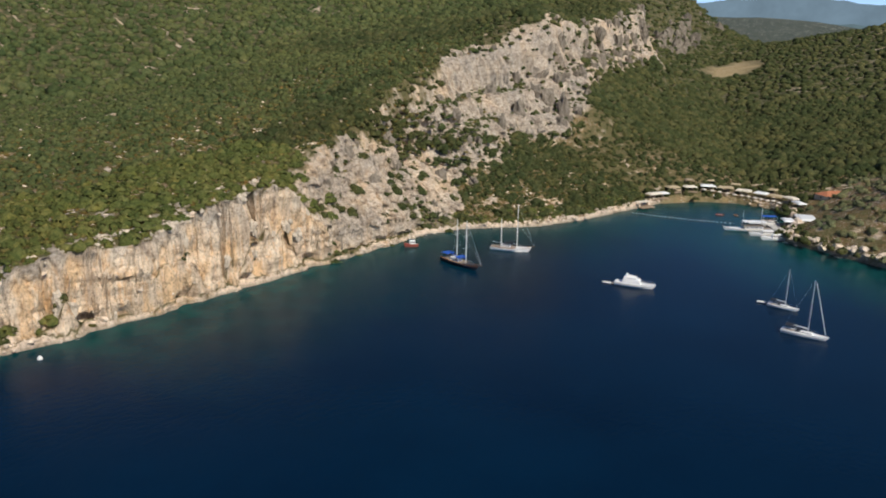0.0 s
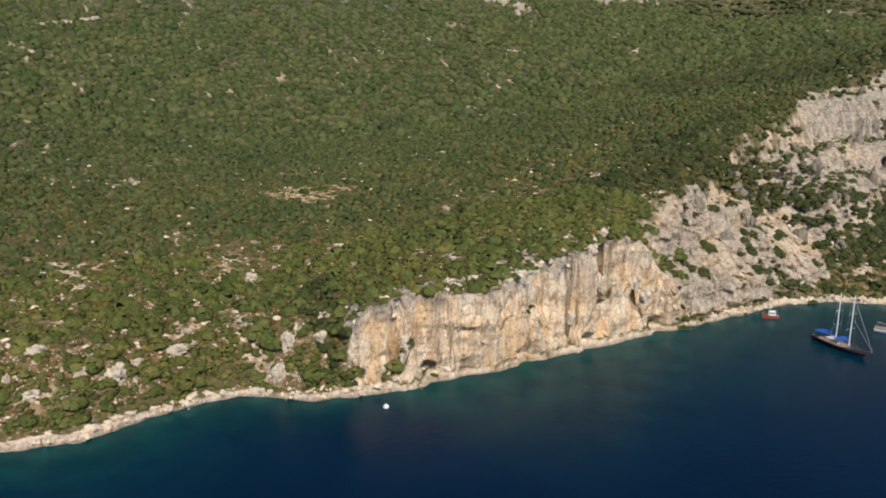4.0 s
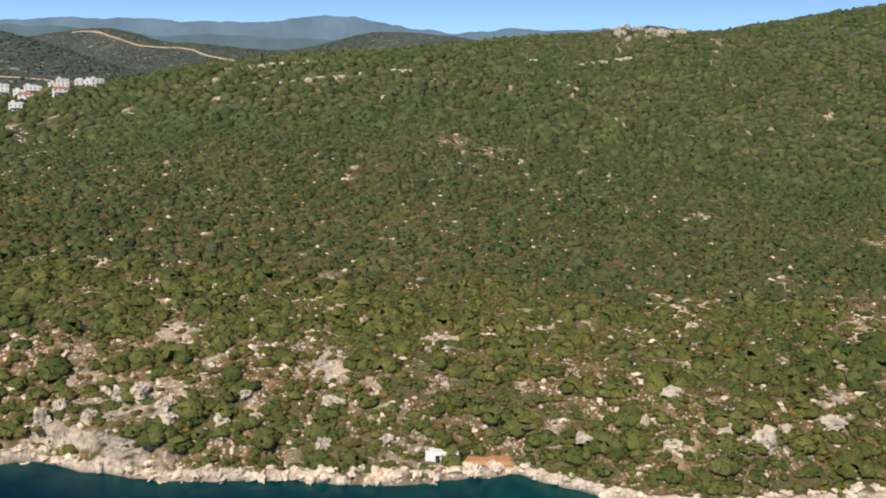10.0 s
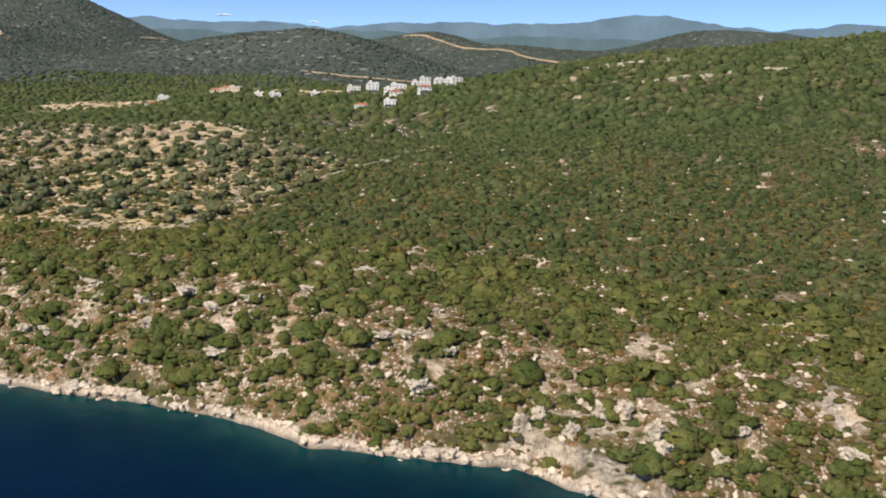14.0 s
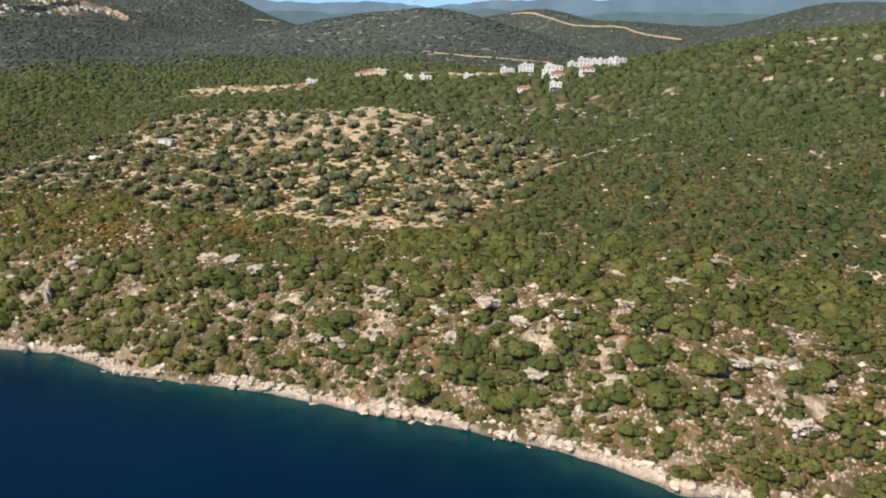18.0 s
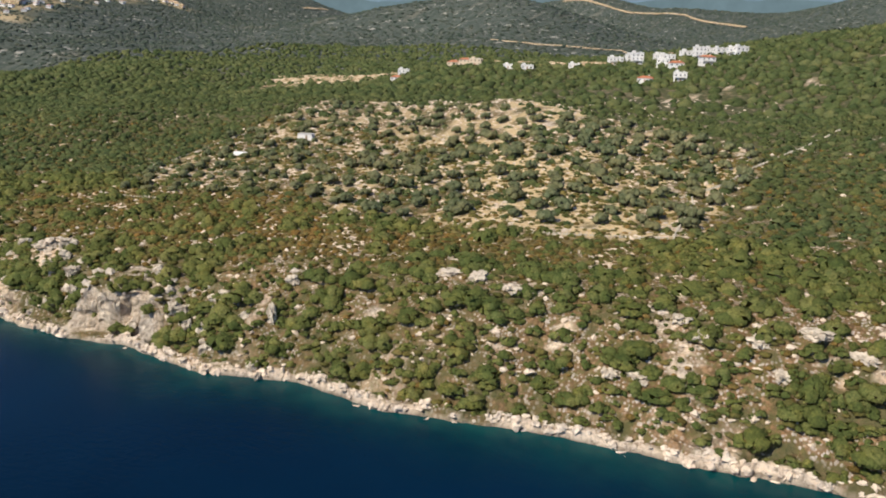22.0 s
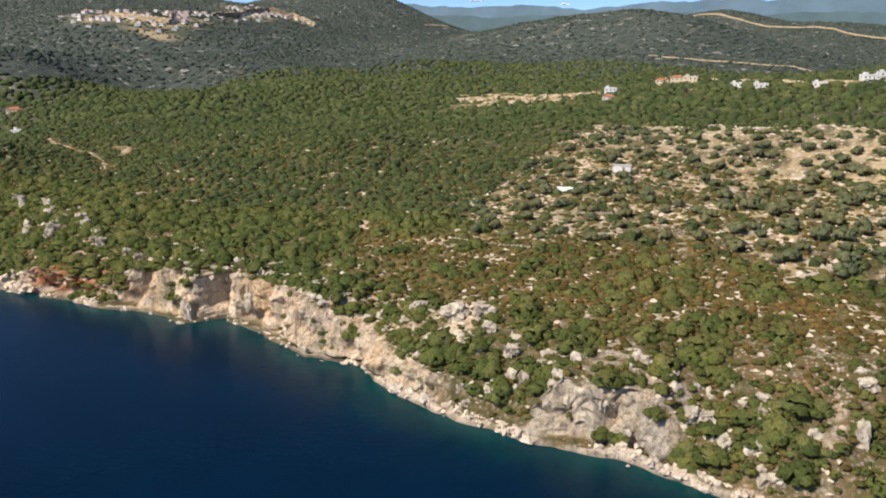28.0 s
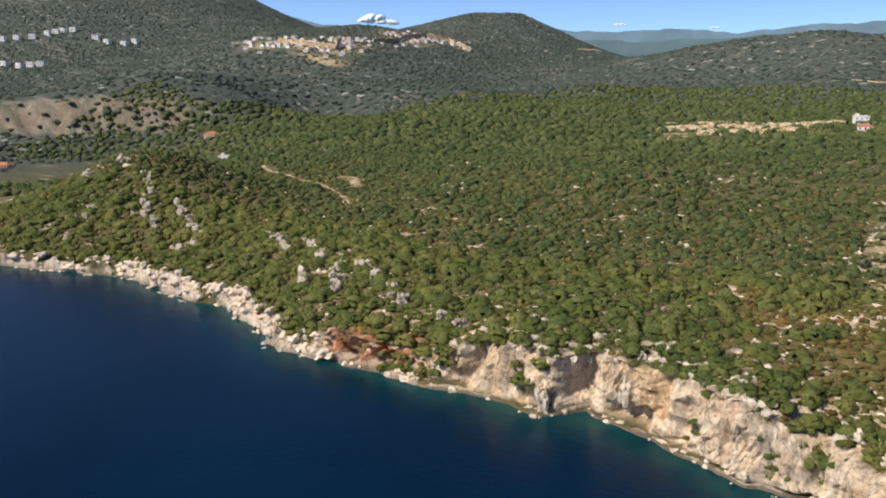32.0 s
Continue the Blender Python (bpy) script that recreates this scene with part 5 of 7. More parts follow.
def gulet(stern, bow, masts, hull_paint, cloth, label, awnings):
    turn, x, y = heading(stern, bow)
    size = math.dist(stern, bow) * 0.9
    boat = thing("gulet", pose(x, y, 0, 0, 0, turn), label, "sailing boat", "boats at anchor")
    beam, side = size * 0.27, 1.35
    part("hull", hull(size, beam, side, 1.0, 0.78, 1.9, -0.7), hull_paint, boat)
    part("cap_rail", deck_of(size, beam, side + 0.16, 0.78, 1.9, 0.14, -0.05), VARNISH, boat, "varnished cap rail")
    part("deck", deck_of(size, beam, side + 0.20, 0.78, 1.9, 0.1, 0.22), TEAK, boat, "pale teak deck")
    house = part("deckhouse", box(-size * 0.10, 0, side + 0.2, size * 0.26, beam * 0.55, 1.15, 0.12, 0.93), GELCOAT, boat)
    for s in (-1, 1):
        for k in range(4):
            part("deckhouse_window", box(-size * 0.18 + k * size * 0.055, s * beam * 0.272, side + 0.6, size * 0.032, 0.06, 0.36), SMOKED, house)
    for ax, aw in awnings:
        sheet = part("awning", box(size * ax, 0, side + 2.25, size * aw, beam * 0.86, 0.16, 0.06, 0.9), cloth, boat)
        for sx in (-0.45, 0.45):
            for s in (-1, 1):
                part("awning_pole", tube((size * (ax + aw * sx), s * beam * 0.38, side), (size * (ax + aw * sx), s * beam * 0.38, side + 2.3), 0.04, sides=5), VARNISH, sheet)
    last = None
    for mx, tall in masts:
        mast, top = rigging(boat, size * mx, side + 0.2, tall, beam * 0.42, 0.35, WHITE_SPAR, 0.17)
        boom = part("boom", tube((size * mx - 0.2, 0, side + 1.9), (size * (mx - 0.24), 0, side + 2.05), 0.11), WHITE_SPAR, boat)
        part("furled_sail", tube((size * mx - 0.4, 0, side + 2.15), (size * (mx - 0.23), 0, side + 2.28), 0.24, 0.16), cloth, boom)
        last = (mast, top, last)
    part("bowsprit", tube((size * 0.44, 0, side + 0.8), (size * 0.68, 0, side + 1.55), 0.14, 0.08), VARNISH, boat)
    for f in (0.62, 0.95):
        part("forestay", tube((size * 0.67, 0, side + 1.5), (last[1][0] + 0.2 * (1 - f), 0, last[1][2] * f), 0.03, sides=5), ALLOY, last[0])
    for s in (-1, 1):
        rail = part("guard_rail", tube((-size * 0.46, s * beam * 0.38, side + 0.85), (size * 0.32, s * beam * 0.34, side + 1.05), 0.03, sides=4), ALLOY, boat)
        for k in range(6):
            f = -0.46 + 0.155 * k
            part("stanchion", tube((size * f, s * beam * 0.39, side), (size * f, s * beam * 0.38, side + 0.95), 0.025, sides=4), ALLOY, rail)
    return boat


def motor_yacht(stern, bow):
    turn, x, y = heading(stern, bow)
    size = math.dist(stern, bow)
    boat = thing("motor_yacht", pose(x, y, 0, 0, 0, turn), "white motor yacht with a flybridge, lying at anchor", "motor boat", "boats at anchor")
    beam, side = size * 0.30, 1.25
    part("hull", hull(size, beam, side, 0.75, 0.92, 2.0), GELCOAT, boat, "glossy white hull")
    part("deck", deck_of(size, beam, side + 0.15, 0.92, 2.0), GELCOAT, boat)
    salon = part("saloon", box(-size * 0.06, 0, side + 0.1, size * 0.54, beam * 0.80, 1.75, 0.3, 0.80), GELCOAT, boat)
    part("windscreen", box(size * 0.165, 0, side + 0.75, size * 0.05, beam * 0.56, 0.55, 0.06, 0.8), SMOKED, salon)
    for s in (-1, 1):
        for k in range(3):
            part("side_window", box(-size * 0.19 + k * size * 0.11, s * beam * 0.342, side + 0.7, size * 0.09, 0.08, 0.45), SMOKED, salon)
    fly = part("flybridge", box(-size * 0.10, 0, side + 1.8, size * 0.38, beam * 0.72, 0.85, 0.2, 0.84), GELCOAT, boat)
    part("fly_windscreen", box(size * 0.075, 0, side + 2.5, size * 0.02, beam * 0.5, 0.35, 0.04), SMOKED, fly)
    part("fly_seat", box(-size * 0.12, 0, side + 2.62, size * 0.14, beam * 0.48, 0.16, 0.05), SAILCLOTH, fly)
    arch = part("radar_arch", box(-size * 0.20, 0, side + 2.4, size * 0.05, beam * 0.62, 1.0, 0.1, 0.8), GELCOAT, boat)
    part("radar", tube((-size * 0.20, 0, side + 3.35), (-size * 0.20, 0, side + 3.6), 0.32, 0.28, 10), GELCOAT, arch)
    part("antenna", tube((-size * 0.19, 0.4, side + 2.8), (-size * 0.22, 0.4, side + 4.6), 0.03, 0.01, 5), ALLOY, arch)
    part("bathing_platform", box(-size * 0.53, 0, 0.25, size * 0.09, beam * 0.8, 0.14, 0.05), TEAK, boat)
    for s in (-1, 1):
        rail = part("bow_rail", tube((size * 0.02, s * beam * 0.46, side + 0.95), (size * 0.52, s * 0.25, side + 1.55), 0.03, sides=5), ALLOY, boat)
        for k in range(4):
            f = 0.05 + 0.15 * k
            part("stanchion", tube((size * f, s * beam * (0.46 - 0.10 * k), side + 0.2), (size * f, s * beam * (0.45 - 0.10 * k), side + 1.0 + 0.12 * k), 0.02, sides=4), ALLOY, rail)
    return boat


def dinghy(x, y, turn, size, paint, label):
    boat = thing("dinghy", pose(x, y, 0, 0, 0, turn), label, "small boat", "tenders")
    bm = bmesh.new()
    rings = []
    for k in range(15):
        f = k / 14
        a = -math.pi / 2 + math.pi * min(1, max(0, (f - 0.33) / 0.34))
        cx, cy = (size * (-0.5 + 0.75 * f / 0.33), -0.5 * 0.42 * size) if f < 0.33 else (size * 0.25 + 0.21 * size * math.cos(a), 0.21 * size * math.sin(a)) if f < 0.67 else (size * (0.25 - 0.75 * (f - 0.67) / 0.33), 0.21 * size)
        nx, ny = (0, -1) if f < 0.33 else (math.cos(a), math.sin(a)) if f < 0.67 else (0, 1)
        rings.append([(cx + nx * 0.22 * math.cos(b), cy + ny * 0.22 * math.cos(b), 0.25 + 0.22 * math.sin(b)) for b in np.linspace(0, 2 * math.pi, 8, endpoint=False)])
    part("tube", loft(rings, bm), paint, boat)
    part("floor", box(-size * 0.06, 0, 0.08, size * 0.82, size * 0.40, 0.08), RUBBER, boat)
    part("thwart", box(-size * 0.12, 0, 0.3, 0.25, size * 0.42, 0.06), TEAK, boat)
    part("outboard_motor", box(-size * 0.54, 0, 0.1, 0.3, 0.26, 0.65, 0.06), DARK_CLOTH, boat)
    return boat


def trip_boat(stern, bow, cloth, label, upper, paint=GELCOAT):
    turn, x, y = heading(stern, bow)
    size = math.dist(stern, bow)
    boat = thing("trip_boat", pose(x, y, 0, 0, 0, turn), label, "passenger boat", "boats at the quay")
    beam, side = size * 0.28, 1.1
    part("hull", hull(size, beam, side, 0.9, 0.85, 1.9), paint, boat)
    part("deck", deck_of(size, beam, side + 0.15, 0.85, 1.9), TEAK, boat)
    cabin = part("cabin", box(-size * 0.08, 0, side + 0.1, size * 0.42, beam * 0.66, 1.7, 0.12, 0.95), GELCOAT, boat)
    for s in (-1, 1):
        for k in range(4):
            part("cabin_window", box(-size * 0.23 + k * size * 0.1, s * beam * 0.326, side + 0.75, size * 0.07, 0.06, 0.5), SMOKED, cabin)
    if upper:
        roof = part("upper_awning", box(-size * 0.10, 0, side + 3.7, size * 0.5, beam * 0.8, 0.12, 0.04), cloth, boat)
        for sx in (-0.33, -0.1, 0.13):
            for s in (-1, 1):
                part("awning_pole", tube((size * sx, s * beam * 0.36, side + 0.2), (size * sx, s * beam * 0.36, side + 3.75), 0.04, sides=5), WHITE_SPAR, roof)
        part("upper_deck", box(-size * 0.08, 0, side + 1.8, size * 0.5, beam * 0.78, 0.1, 0.03), TEAK, boat)
    rigging(boat, size * 0.16, side, 8.5, beam * 0.3, 0.1, WHITE_SPAR, 0.09)
    part("bowsprit", tube((size * 0.44, 0, side + 0.8), (size * 0.62, 0, side + 1.3), 0.1, 0.06), VARNISH, boat)
    return boat


gulet((244.8, 204.1), (241.6, 182.9), ((-0.08, 17.0), (0.20, 17.5)), NAVY, BLUE_CLOTH, "dark two-masted wooden gulet with bright blue awnings, at anchor", ((-0.36, 0.20), (0.05, 0.16)))
gulet((271.7, 200.1), (279.7, 183.8), ((-0.22, 12.5), (0.20, 19.0)), GELCOAT, DARK_CLOTH, "white two-masted ketch with black sail covers, at anchor", ((-0.02, 0.24),))
motor_yacht((266.9, 136.0), (271.0, 122.4))
sailing_yacht((260.9, 71.9), (261.8, 58.5), 18.0, "white sloop with a rolled genoa and black bimini, at anchor", True)
sailing_yacht((284.3, 84.3), (284.4, 74.2), 13.5, "small white sloop with a bare mast, at anchor", False)
dinghy(265.4, 138.6, -70, 3.2, RUBBER, "grey inflatable dinghy tied behind the motor yacht")
dinghy(285.6, 87.0, -75, 3.0, SAILCLOTH, "pale inflatable dinghy tied behind a sloop")
dinghy(276.5, 187.5, -60, 3.0, RUBBER, "grey inflatable dinghy lying beside the ketch")
trip_boat((251.7, 223.6), (247.0, 227.0), RED_PAINT, "small red and white excursion boat under the cliff", False, RED_PAINT)
trip_boat((399.5, 122.0), (384.5, 138.6), GELCOAT, "white two-deck excursion boat moored at the quay", True)
trip_boat((392.5, 115.5), (382.6, 126.0), GELCOAT, "white day boat moored at the quay", False)
trip_boat((387.5, 110.5), (378.6, 119.0), GELCOAT, "small white cruiser moored at the quay", False)
trip_boat((415.5, 123.0), (405.0, 134.0), BLUE_CLOTH, "white excursion boat with a blue awning at the quay", True)
dinghy(415.7, 154.6, 120, 4.2, RED_PAINT, "dark red rowing boat in the shallow bay")
dinghy(421.4, 147.6, 60, 3.0, TERRACOTTA, "small orange pedal boat in the shallow bay")


def buoy(x, y, r, paint, label, group=""):
    ob = thing("buoy", pose(x, y, 0), label, "buoy", group)
    bm = bmesh.new()
    bmesh.ops.create_uvsphere(bm, u_segments=10, v_segments=7, radius=r, matrix=Matrix.Translation((0, 0, r * 0.35)))
    part("float", bm, paint, ob)
    part("ring", tube((0, 0, r * 1.2), (0, 0, r * 1.6), r * 0.22, sides=6), ALLOY, ob)
    return ob


buoy(87.0, 217.0, 0.75, SAILCLOTH, "weathered white mooring buoy off the cliff foot")
line_buoy = buoy(385.1, 189.6, 0.26, SAILCLOTH, "white float of the swimming line", "swimming line floats")
for k in range(1, 26):
    f = k / 26
    copy_thing(line_buoy, pose(385.1 + 9.5 * f + 7.5 * f * f, 189.6 - 48.4 * f, 0))
rope = thing("float_line", pose(0, 0, 0), "thin rope that carries the floats of the swimming line", "rope")
bm = bmesh.new()
for k in range(26):
    f, g = k / 26, (k + 1) / 26
    tube((385.1 + 9.5 * f + 7.5 * f * f, 189.6 - 48.4 * f, 0.03), (385.1 + 9.5 * g + 7.5 * g * g, 189.6 - 48.4 * g, 0.03), 0.02, sides=4, bm=bm)
part("rope", bm, SAILCLOTH, rope)


# ---- houses --------------------------------------------------------------
def house(x, y, z, turn, wide, deep, floors, walls, roof, label, group="", storey=2.9, balcony=False):
    """A house with real storeys, openings and roof; its front faces local -y."""
    ob = thing("house", pose(x, y, z, 0, 0, turn), label, "house", group)
    tall = storey * floors
    part("wall", box(0, 0, -1.5, wide, deep, tall + 1.5), walls, ob)
    if roof == "flat":
        part("roof", box(0, 0, tall, wide + 0.3, deep + 0.3, 0.22), CONCRETE, ob)
        for s in (-1, 1):
            part("parapet", box(0, s * (deep / 2 + 0.02), tall + 0.22, wide + 0.3, 0.22, 0.55), walls, ob)
        part("roof_hut", box(-wide * 0.25, deep * 0.1, tall + 0.22, wide * 0.24, deep * 0.34, 1.9), walls, ob)
        part("water_tank", tube((wide * 0.28, 0.6, tall + 0.9), (wide * 0.28, -0.9, tall + 0.9), 0.45, sides=9), WHITE_SPAR, ob)
    else:
        bm = bmesh.new()
        a, b, up = wide / 2 + 0.5, deep / 2 + 0.5, tall + min(wide, deep) * 0.22
        low = [bm.verts.new(p) for p in ((-a, -b, tall), (a, -b, tall), (a, b, tall), (-a, b, tall))]
        ridge = [bm.verts.new(p) for p in ((-a + b * 0.8, 0, up), (a - b * 0.8, 0, up))]
        for f in ((low[0], low[1], ridge[1], ridge[0]), (low[1], low[2], ridge[1]), (low[2], low[3], ridge[0], ridge[1]), (low[3], low[0], ridge[0]), low[::-1]):
            bm.faces.new(f)
        part("roof", bm, TERRACOTTA, ob, "red terracotta tiled roof")
        part("chimney", box(wide * 0.2, deep * 0.12, tall + 0.4, 0.6, 0.6, 1.9), walls, ob)
    count = max(2, int(wide / 2.8))
    for level in range(floors):
        for k in range(count):
            px = (k + 0.5) / count * wide - wide / 2
            if level == 0 and k == count // 2:
                part("door", box(px, -deep / 2 - 0.01, 0.0, 1.0, 0.14, 2.1), VARNISH, ob)
                continue
            pane = part("window", box(px, -deep / 2 - 0.01, level * storey + 1.0, 0.95, 0.12, 1.1), GLASS, ob)
            part("sill", box(px, -deep / 2 - 0.08, level * storey + 0.88, 1.15, 0.24, 0.1), CONCRETE, pane)
        for s in (-1, 1):
            part("window", box(s * (wide / 2 + 0.01), 0, level * storey + 1.0, 0.12, 0.9, 1.1), GLASS, ob)
    if balcony:
        slab = part("balcony", box(0, -deep / 2 - 0.7, storey - 0.1, wide * 0.8, 1.4, 0.18), CONCRETE, ob)
        part("railing", box(0, -deep / 2 - 1.36, storey + 0.08, wide * 0.8, 0.08, 0.9), WHITEWASH, slab)
    return ob


def on_land(x, y):
    return float(ground_z(np.array([x]), np.array([y]))[0])


VILLAGE = [
    (-436, 728, 12, 13, 9, 2, "flat", 1), (-421, 736, 8, 11, 9, 3, "flat", 1), (-386, 652, -10, 12, 8, 1, "tile", 0), (-399, 742, 10, 15, 9, 2, "flat", 1),
    (-385, 752, 15, 12, 9, 2, "flat", 1), (-370, 766, 10, 12, 9, 2, "flat", 1), (-376, 690, 5, 12, 8, 2, "tile", 0), (-362, 652, 0, 10, 8, 2, "flat", 1),
    (-340, 730, 20, 11, 8, 2, "flat", 0), (-392, 712, -8, 11, 8, 2, "flat", 0), (-358, 706, 14, 12, 8, 2, "tile", 1), (-466, 716, 0, 11, 7, 1, "flat", 0),
    (-507, 712, 8, 12, 7, 1, "flat", 0), (-526, 716, -6, 10, 7, 1, "flat", 0), (-430, 750, 14, 11, 8, 2, "flat", 1), (-408, 756, 6, 12, 9, 2, "flat", 1),
    (-372, 738, 12, 10, 8, 3, "flat", 1), (-360, 750, 18, 9, 8, 2, "flat", 1), (-346, 732, 4, 9, 8, 2, "flat", 1), (-347, 742, 12, 9, 8, 1, "flat", 1),
]
for n, (x, y, turn, wide, deep, floors, roof, balcony) in enumerate(VILLAGE):
    kind = "red-tiled" if roof == "tile" else "flat-roofed"
    size = {1: "low", 2: "two-storey", 3: "tall"}[floors]
    house(x, y, on_land(x, y), turn + 20, wide * 0.88, deep * 0.9, floors, WHITEWASH, roof, f"{size} white {kind} village house above the scrub", "village houses", balcony=bool(balcony))
for x, y, roof in ((-573, 742, "flat"), (-586, 746, "tile"), (-600, 748, "tile")):
    house(x, y, on_land(x, y), 18, 11, 8, 2, CREAM_WALL, roof, "cream rendered house at the edge of the village", "village houses")
house(-627, 705, on_land(-627, 705), 30, 10, 8, 2, WHITEWASH, "flat", "white house standing beside the cut terrace", balcony=True)
house(-612, 672, on_land(-612, 672), 25, 10, 8, 1, WHITEWASH, "tile", "small white house with a red roof below the terrace")
house(-940, 360, on_land(-940, 360), 40, 9, 7, 1, WHITEWASH, "flat", "white house among trees behind the headland")
for x, y in ((-1087, 426), (-1130, 262), (-1104, 250), (-1150, 240)):
    house(x, y, on_land(x, y), 38, 12, 9, 1, CREAM_WALL, "tile", "cream red-roofed house in the western valley", "valley houses")

# the shore hut, half dug into the slope
hut = thing("stone_hut", pose(-41.8, 246.2, 1.9, 0, 0, 3), "small whitewashed flat-roofed hut on the shore rocks", "hut")
part("wall", box(0, 0, -1.5, 7.0, 3.4, 3.9, 0.05), WHITEWASH, hut)
part("roof", box(0, 0, 2.4, 6.9, 3.3, 0.12, 0.03), WHITEWASH, hut, "flat whitewashed roof")
for px in (-3.4, 3.4):
    part("parapet", box(px, 0, 2.4, 0.2, 3.4, 0.3, 0.02), WHITEWASH, hut)
part("door", box(-0.9, -1.72, 0.1, 0.9, 0.08, 1.7), GLASS, hut, "dark doorway")
part("window", box(1.6, -1.72, 1.0, 0.6, 0.08, 0.6), GLASS, hut)
part("terrace_wall", box(-1.0, -2.9, -1.5, 8.5, 0.6, 1.6, 0.05), DRYWALL, hut)
yard = thing("earth_yard", pose(-32.0, 247.6, 2.2, 0, 0, 2), "bare orange earth yard with a heap of stones beside the hut", "yard")
part("earth", box(0, 0, -1.4, 12.0, 4.6, 1.5, 0.5, 0.85), RED_EARTH, yard)
rng = random.Random(77)
for k in range(14):
    bm = bmesh.new()
    bmesh.ops.create_icosphere(bm, subdivisions=1, radius=rng.uniform(0.3, 0.7), matrix=Matrix.Translation((rng.uniform(-6, -2.5), rng.uniform(1.2, 2.6), rng.uniform(0.1, 0.9))))
    part("stone", bm, ROCK, yard)

shed = thing("field_shed", pose(-458, 375, on_land(-458, 375), 0, 0, 20), "small white field shed among the olive trees", "shed")
part("wall", box(0, 0, -0.5, 7, 4, 3.0), WHITEWASH, shed)
part("roof", box(0, 0, 2.5, 7.5, 4.5, 0.2), CONCRETE, shed)
part("door", box(0.8, -2.01, 0, 1.0, 0.1, 2.0), PLANK, shed)
tank = thing("poly_tunnel", pose(-463, 338, on_land(-463, 338), 0, 0, 25), "pale plastic-covered tunnel in the olive field", "greenhouse")
rings = [[(x, 1.7 * math.cos(a), 1.6 * math.sin(a)) for a in np.linspace(0, math.pi, 9)] for x in np.linspace(-3, 3, 6)]
part("cover", loft(rings), SAILCLOTH, tank)
for x in (-3, -1, 1, 3):
    bm = bmesh.new()
    for a, b in zip(np.linspace(0, math.pi, 9), np.linspace(0, math.pi, 9)[1:]):
        tube((x, 1.73 * math.cos(a), 1.63 * math.sin(a)), (x, 1.73 * math.cos(b), 1.63 * math.sin(b)), 0.04, sides=4, bm=bm)
    part("hoop", bm, ALLOY, tank)


# the town on the far ridge and the blocks of flats west of it
def town():
    rng = random.Random(5)
    first = thing("town_house", pose(-1774, 886, on_land(-1774, 886), 0, 0, 45), "small pale house of the town on the far ridge", "house", "far town houses")
    part("wall", box(0, 0, -4, 9, 7, 8.5), WHITEWASH, first)
    part("roof", box(0, 0, 4.5, 9.6, 7.6, 0.6, 0.15, 0.8), TERRACOTTA, first)
    for k in range(3):
        part("window", box(-3.0 + 3.0 * k, -3.53, 1.8, 1.2, 0.2, 1.4), GLASS, first)
    spots = [(-1823, 966), (-1750, 975), (-1690, 1000), (-1812, 1096), (-1760, 1050), (-1870, 1233), (-1900, 1310), (-1931, 1385), (-1945, 1460), (-1905, 1515), (-1855, 934), (-1977, 1424)]
    for x, y in spots:
        for k in range(13):
            px, py = x + rng.uniform(-46, 46), y + rng.uniform(-50, 50)
            copy_thing(first, pose(px, py, on_land(px, py), 0, 0, 30 + rng.uniform(-25, 25)))
    block = thing("apartment_block", pose(-2807, 724, on_land(-2807, 724), 0, 0, 30), "white block of flats on the far hillside", "apartment block", "far flats")
    part("wall", box(0, 0, -6, 19, 10, 17), WHITEWASH, block)
    part("roof", box(0, 0, 11, 19.6, 10.6, 0.7), CONCRETE, block)
    for level in range(3):
        for k in range(4):
            part("window", box(-6.6 + 4.4 * k, -5.05, 1.2 + 3.3 * level, 2.2, 0.3, 1.7), GLASS, block)
    for x, y in ((-2793, 755), (-2778, 790), (-2777, 829), (-2774, 850), (-2774, 868), (-2767, 893), (-2665, 915), (-2604, 921), (-2565, 950), (-2577, 985), (-2549, 653), (-2470, 664), (-2469, 688), (-2451, 705)):
        copy_thing(block, pose(x, y, on_land(x, y), 0, 0, 30 + rng.uniform(-14, 14)))


town()


# ---- the beach and its quay ---------------------------------------------
def bay_z(x, y):
    some = LAND[:70, FAN0 - 40:].reshape(-1, 3)
    return float(some[np.argmin((some[:, 0] - x) ** 2 + (some[:, 1] - y) ** 2), 2])


def pavilion(x, y, turn, wide, deep, cover, label, deck=True, z=None):
    z = max(0.7, bay_z(x, y)) if z is None else z
    ob = thing("beach_pavilion", pose(x, y, z, 0, 0, turn), label, "pavilion", "beach pavilions")
    if deck:
        part("deck", box(0, 0, -0.25, wide + 0.6, deep + 0.6, 0.3, 0.04), PLANK, ob)
    part("roof", box(0, 0, 2.6, wide, deep, 0.7, 0.05, 0.72), cover, ob)
    for sx in (-1, 1):
        for sy in (-1, 1):
            part("post", tube((sx * (wide / 2 - 0.3), sy * (deep / 2 - 0.3), 0), (sx * (wide / 2 - 0.3), sy * (deep / 2 - 0.3), 2.7), 0.09, sides=6), PLANK, ob)
    part("counter", box(0, deep * 0.25, 0, wide * 0.6, 0.6, 1.0), PLANK, ob)
    return ob


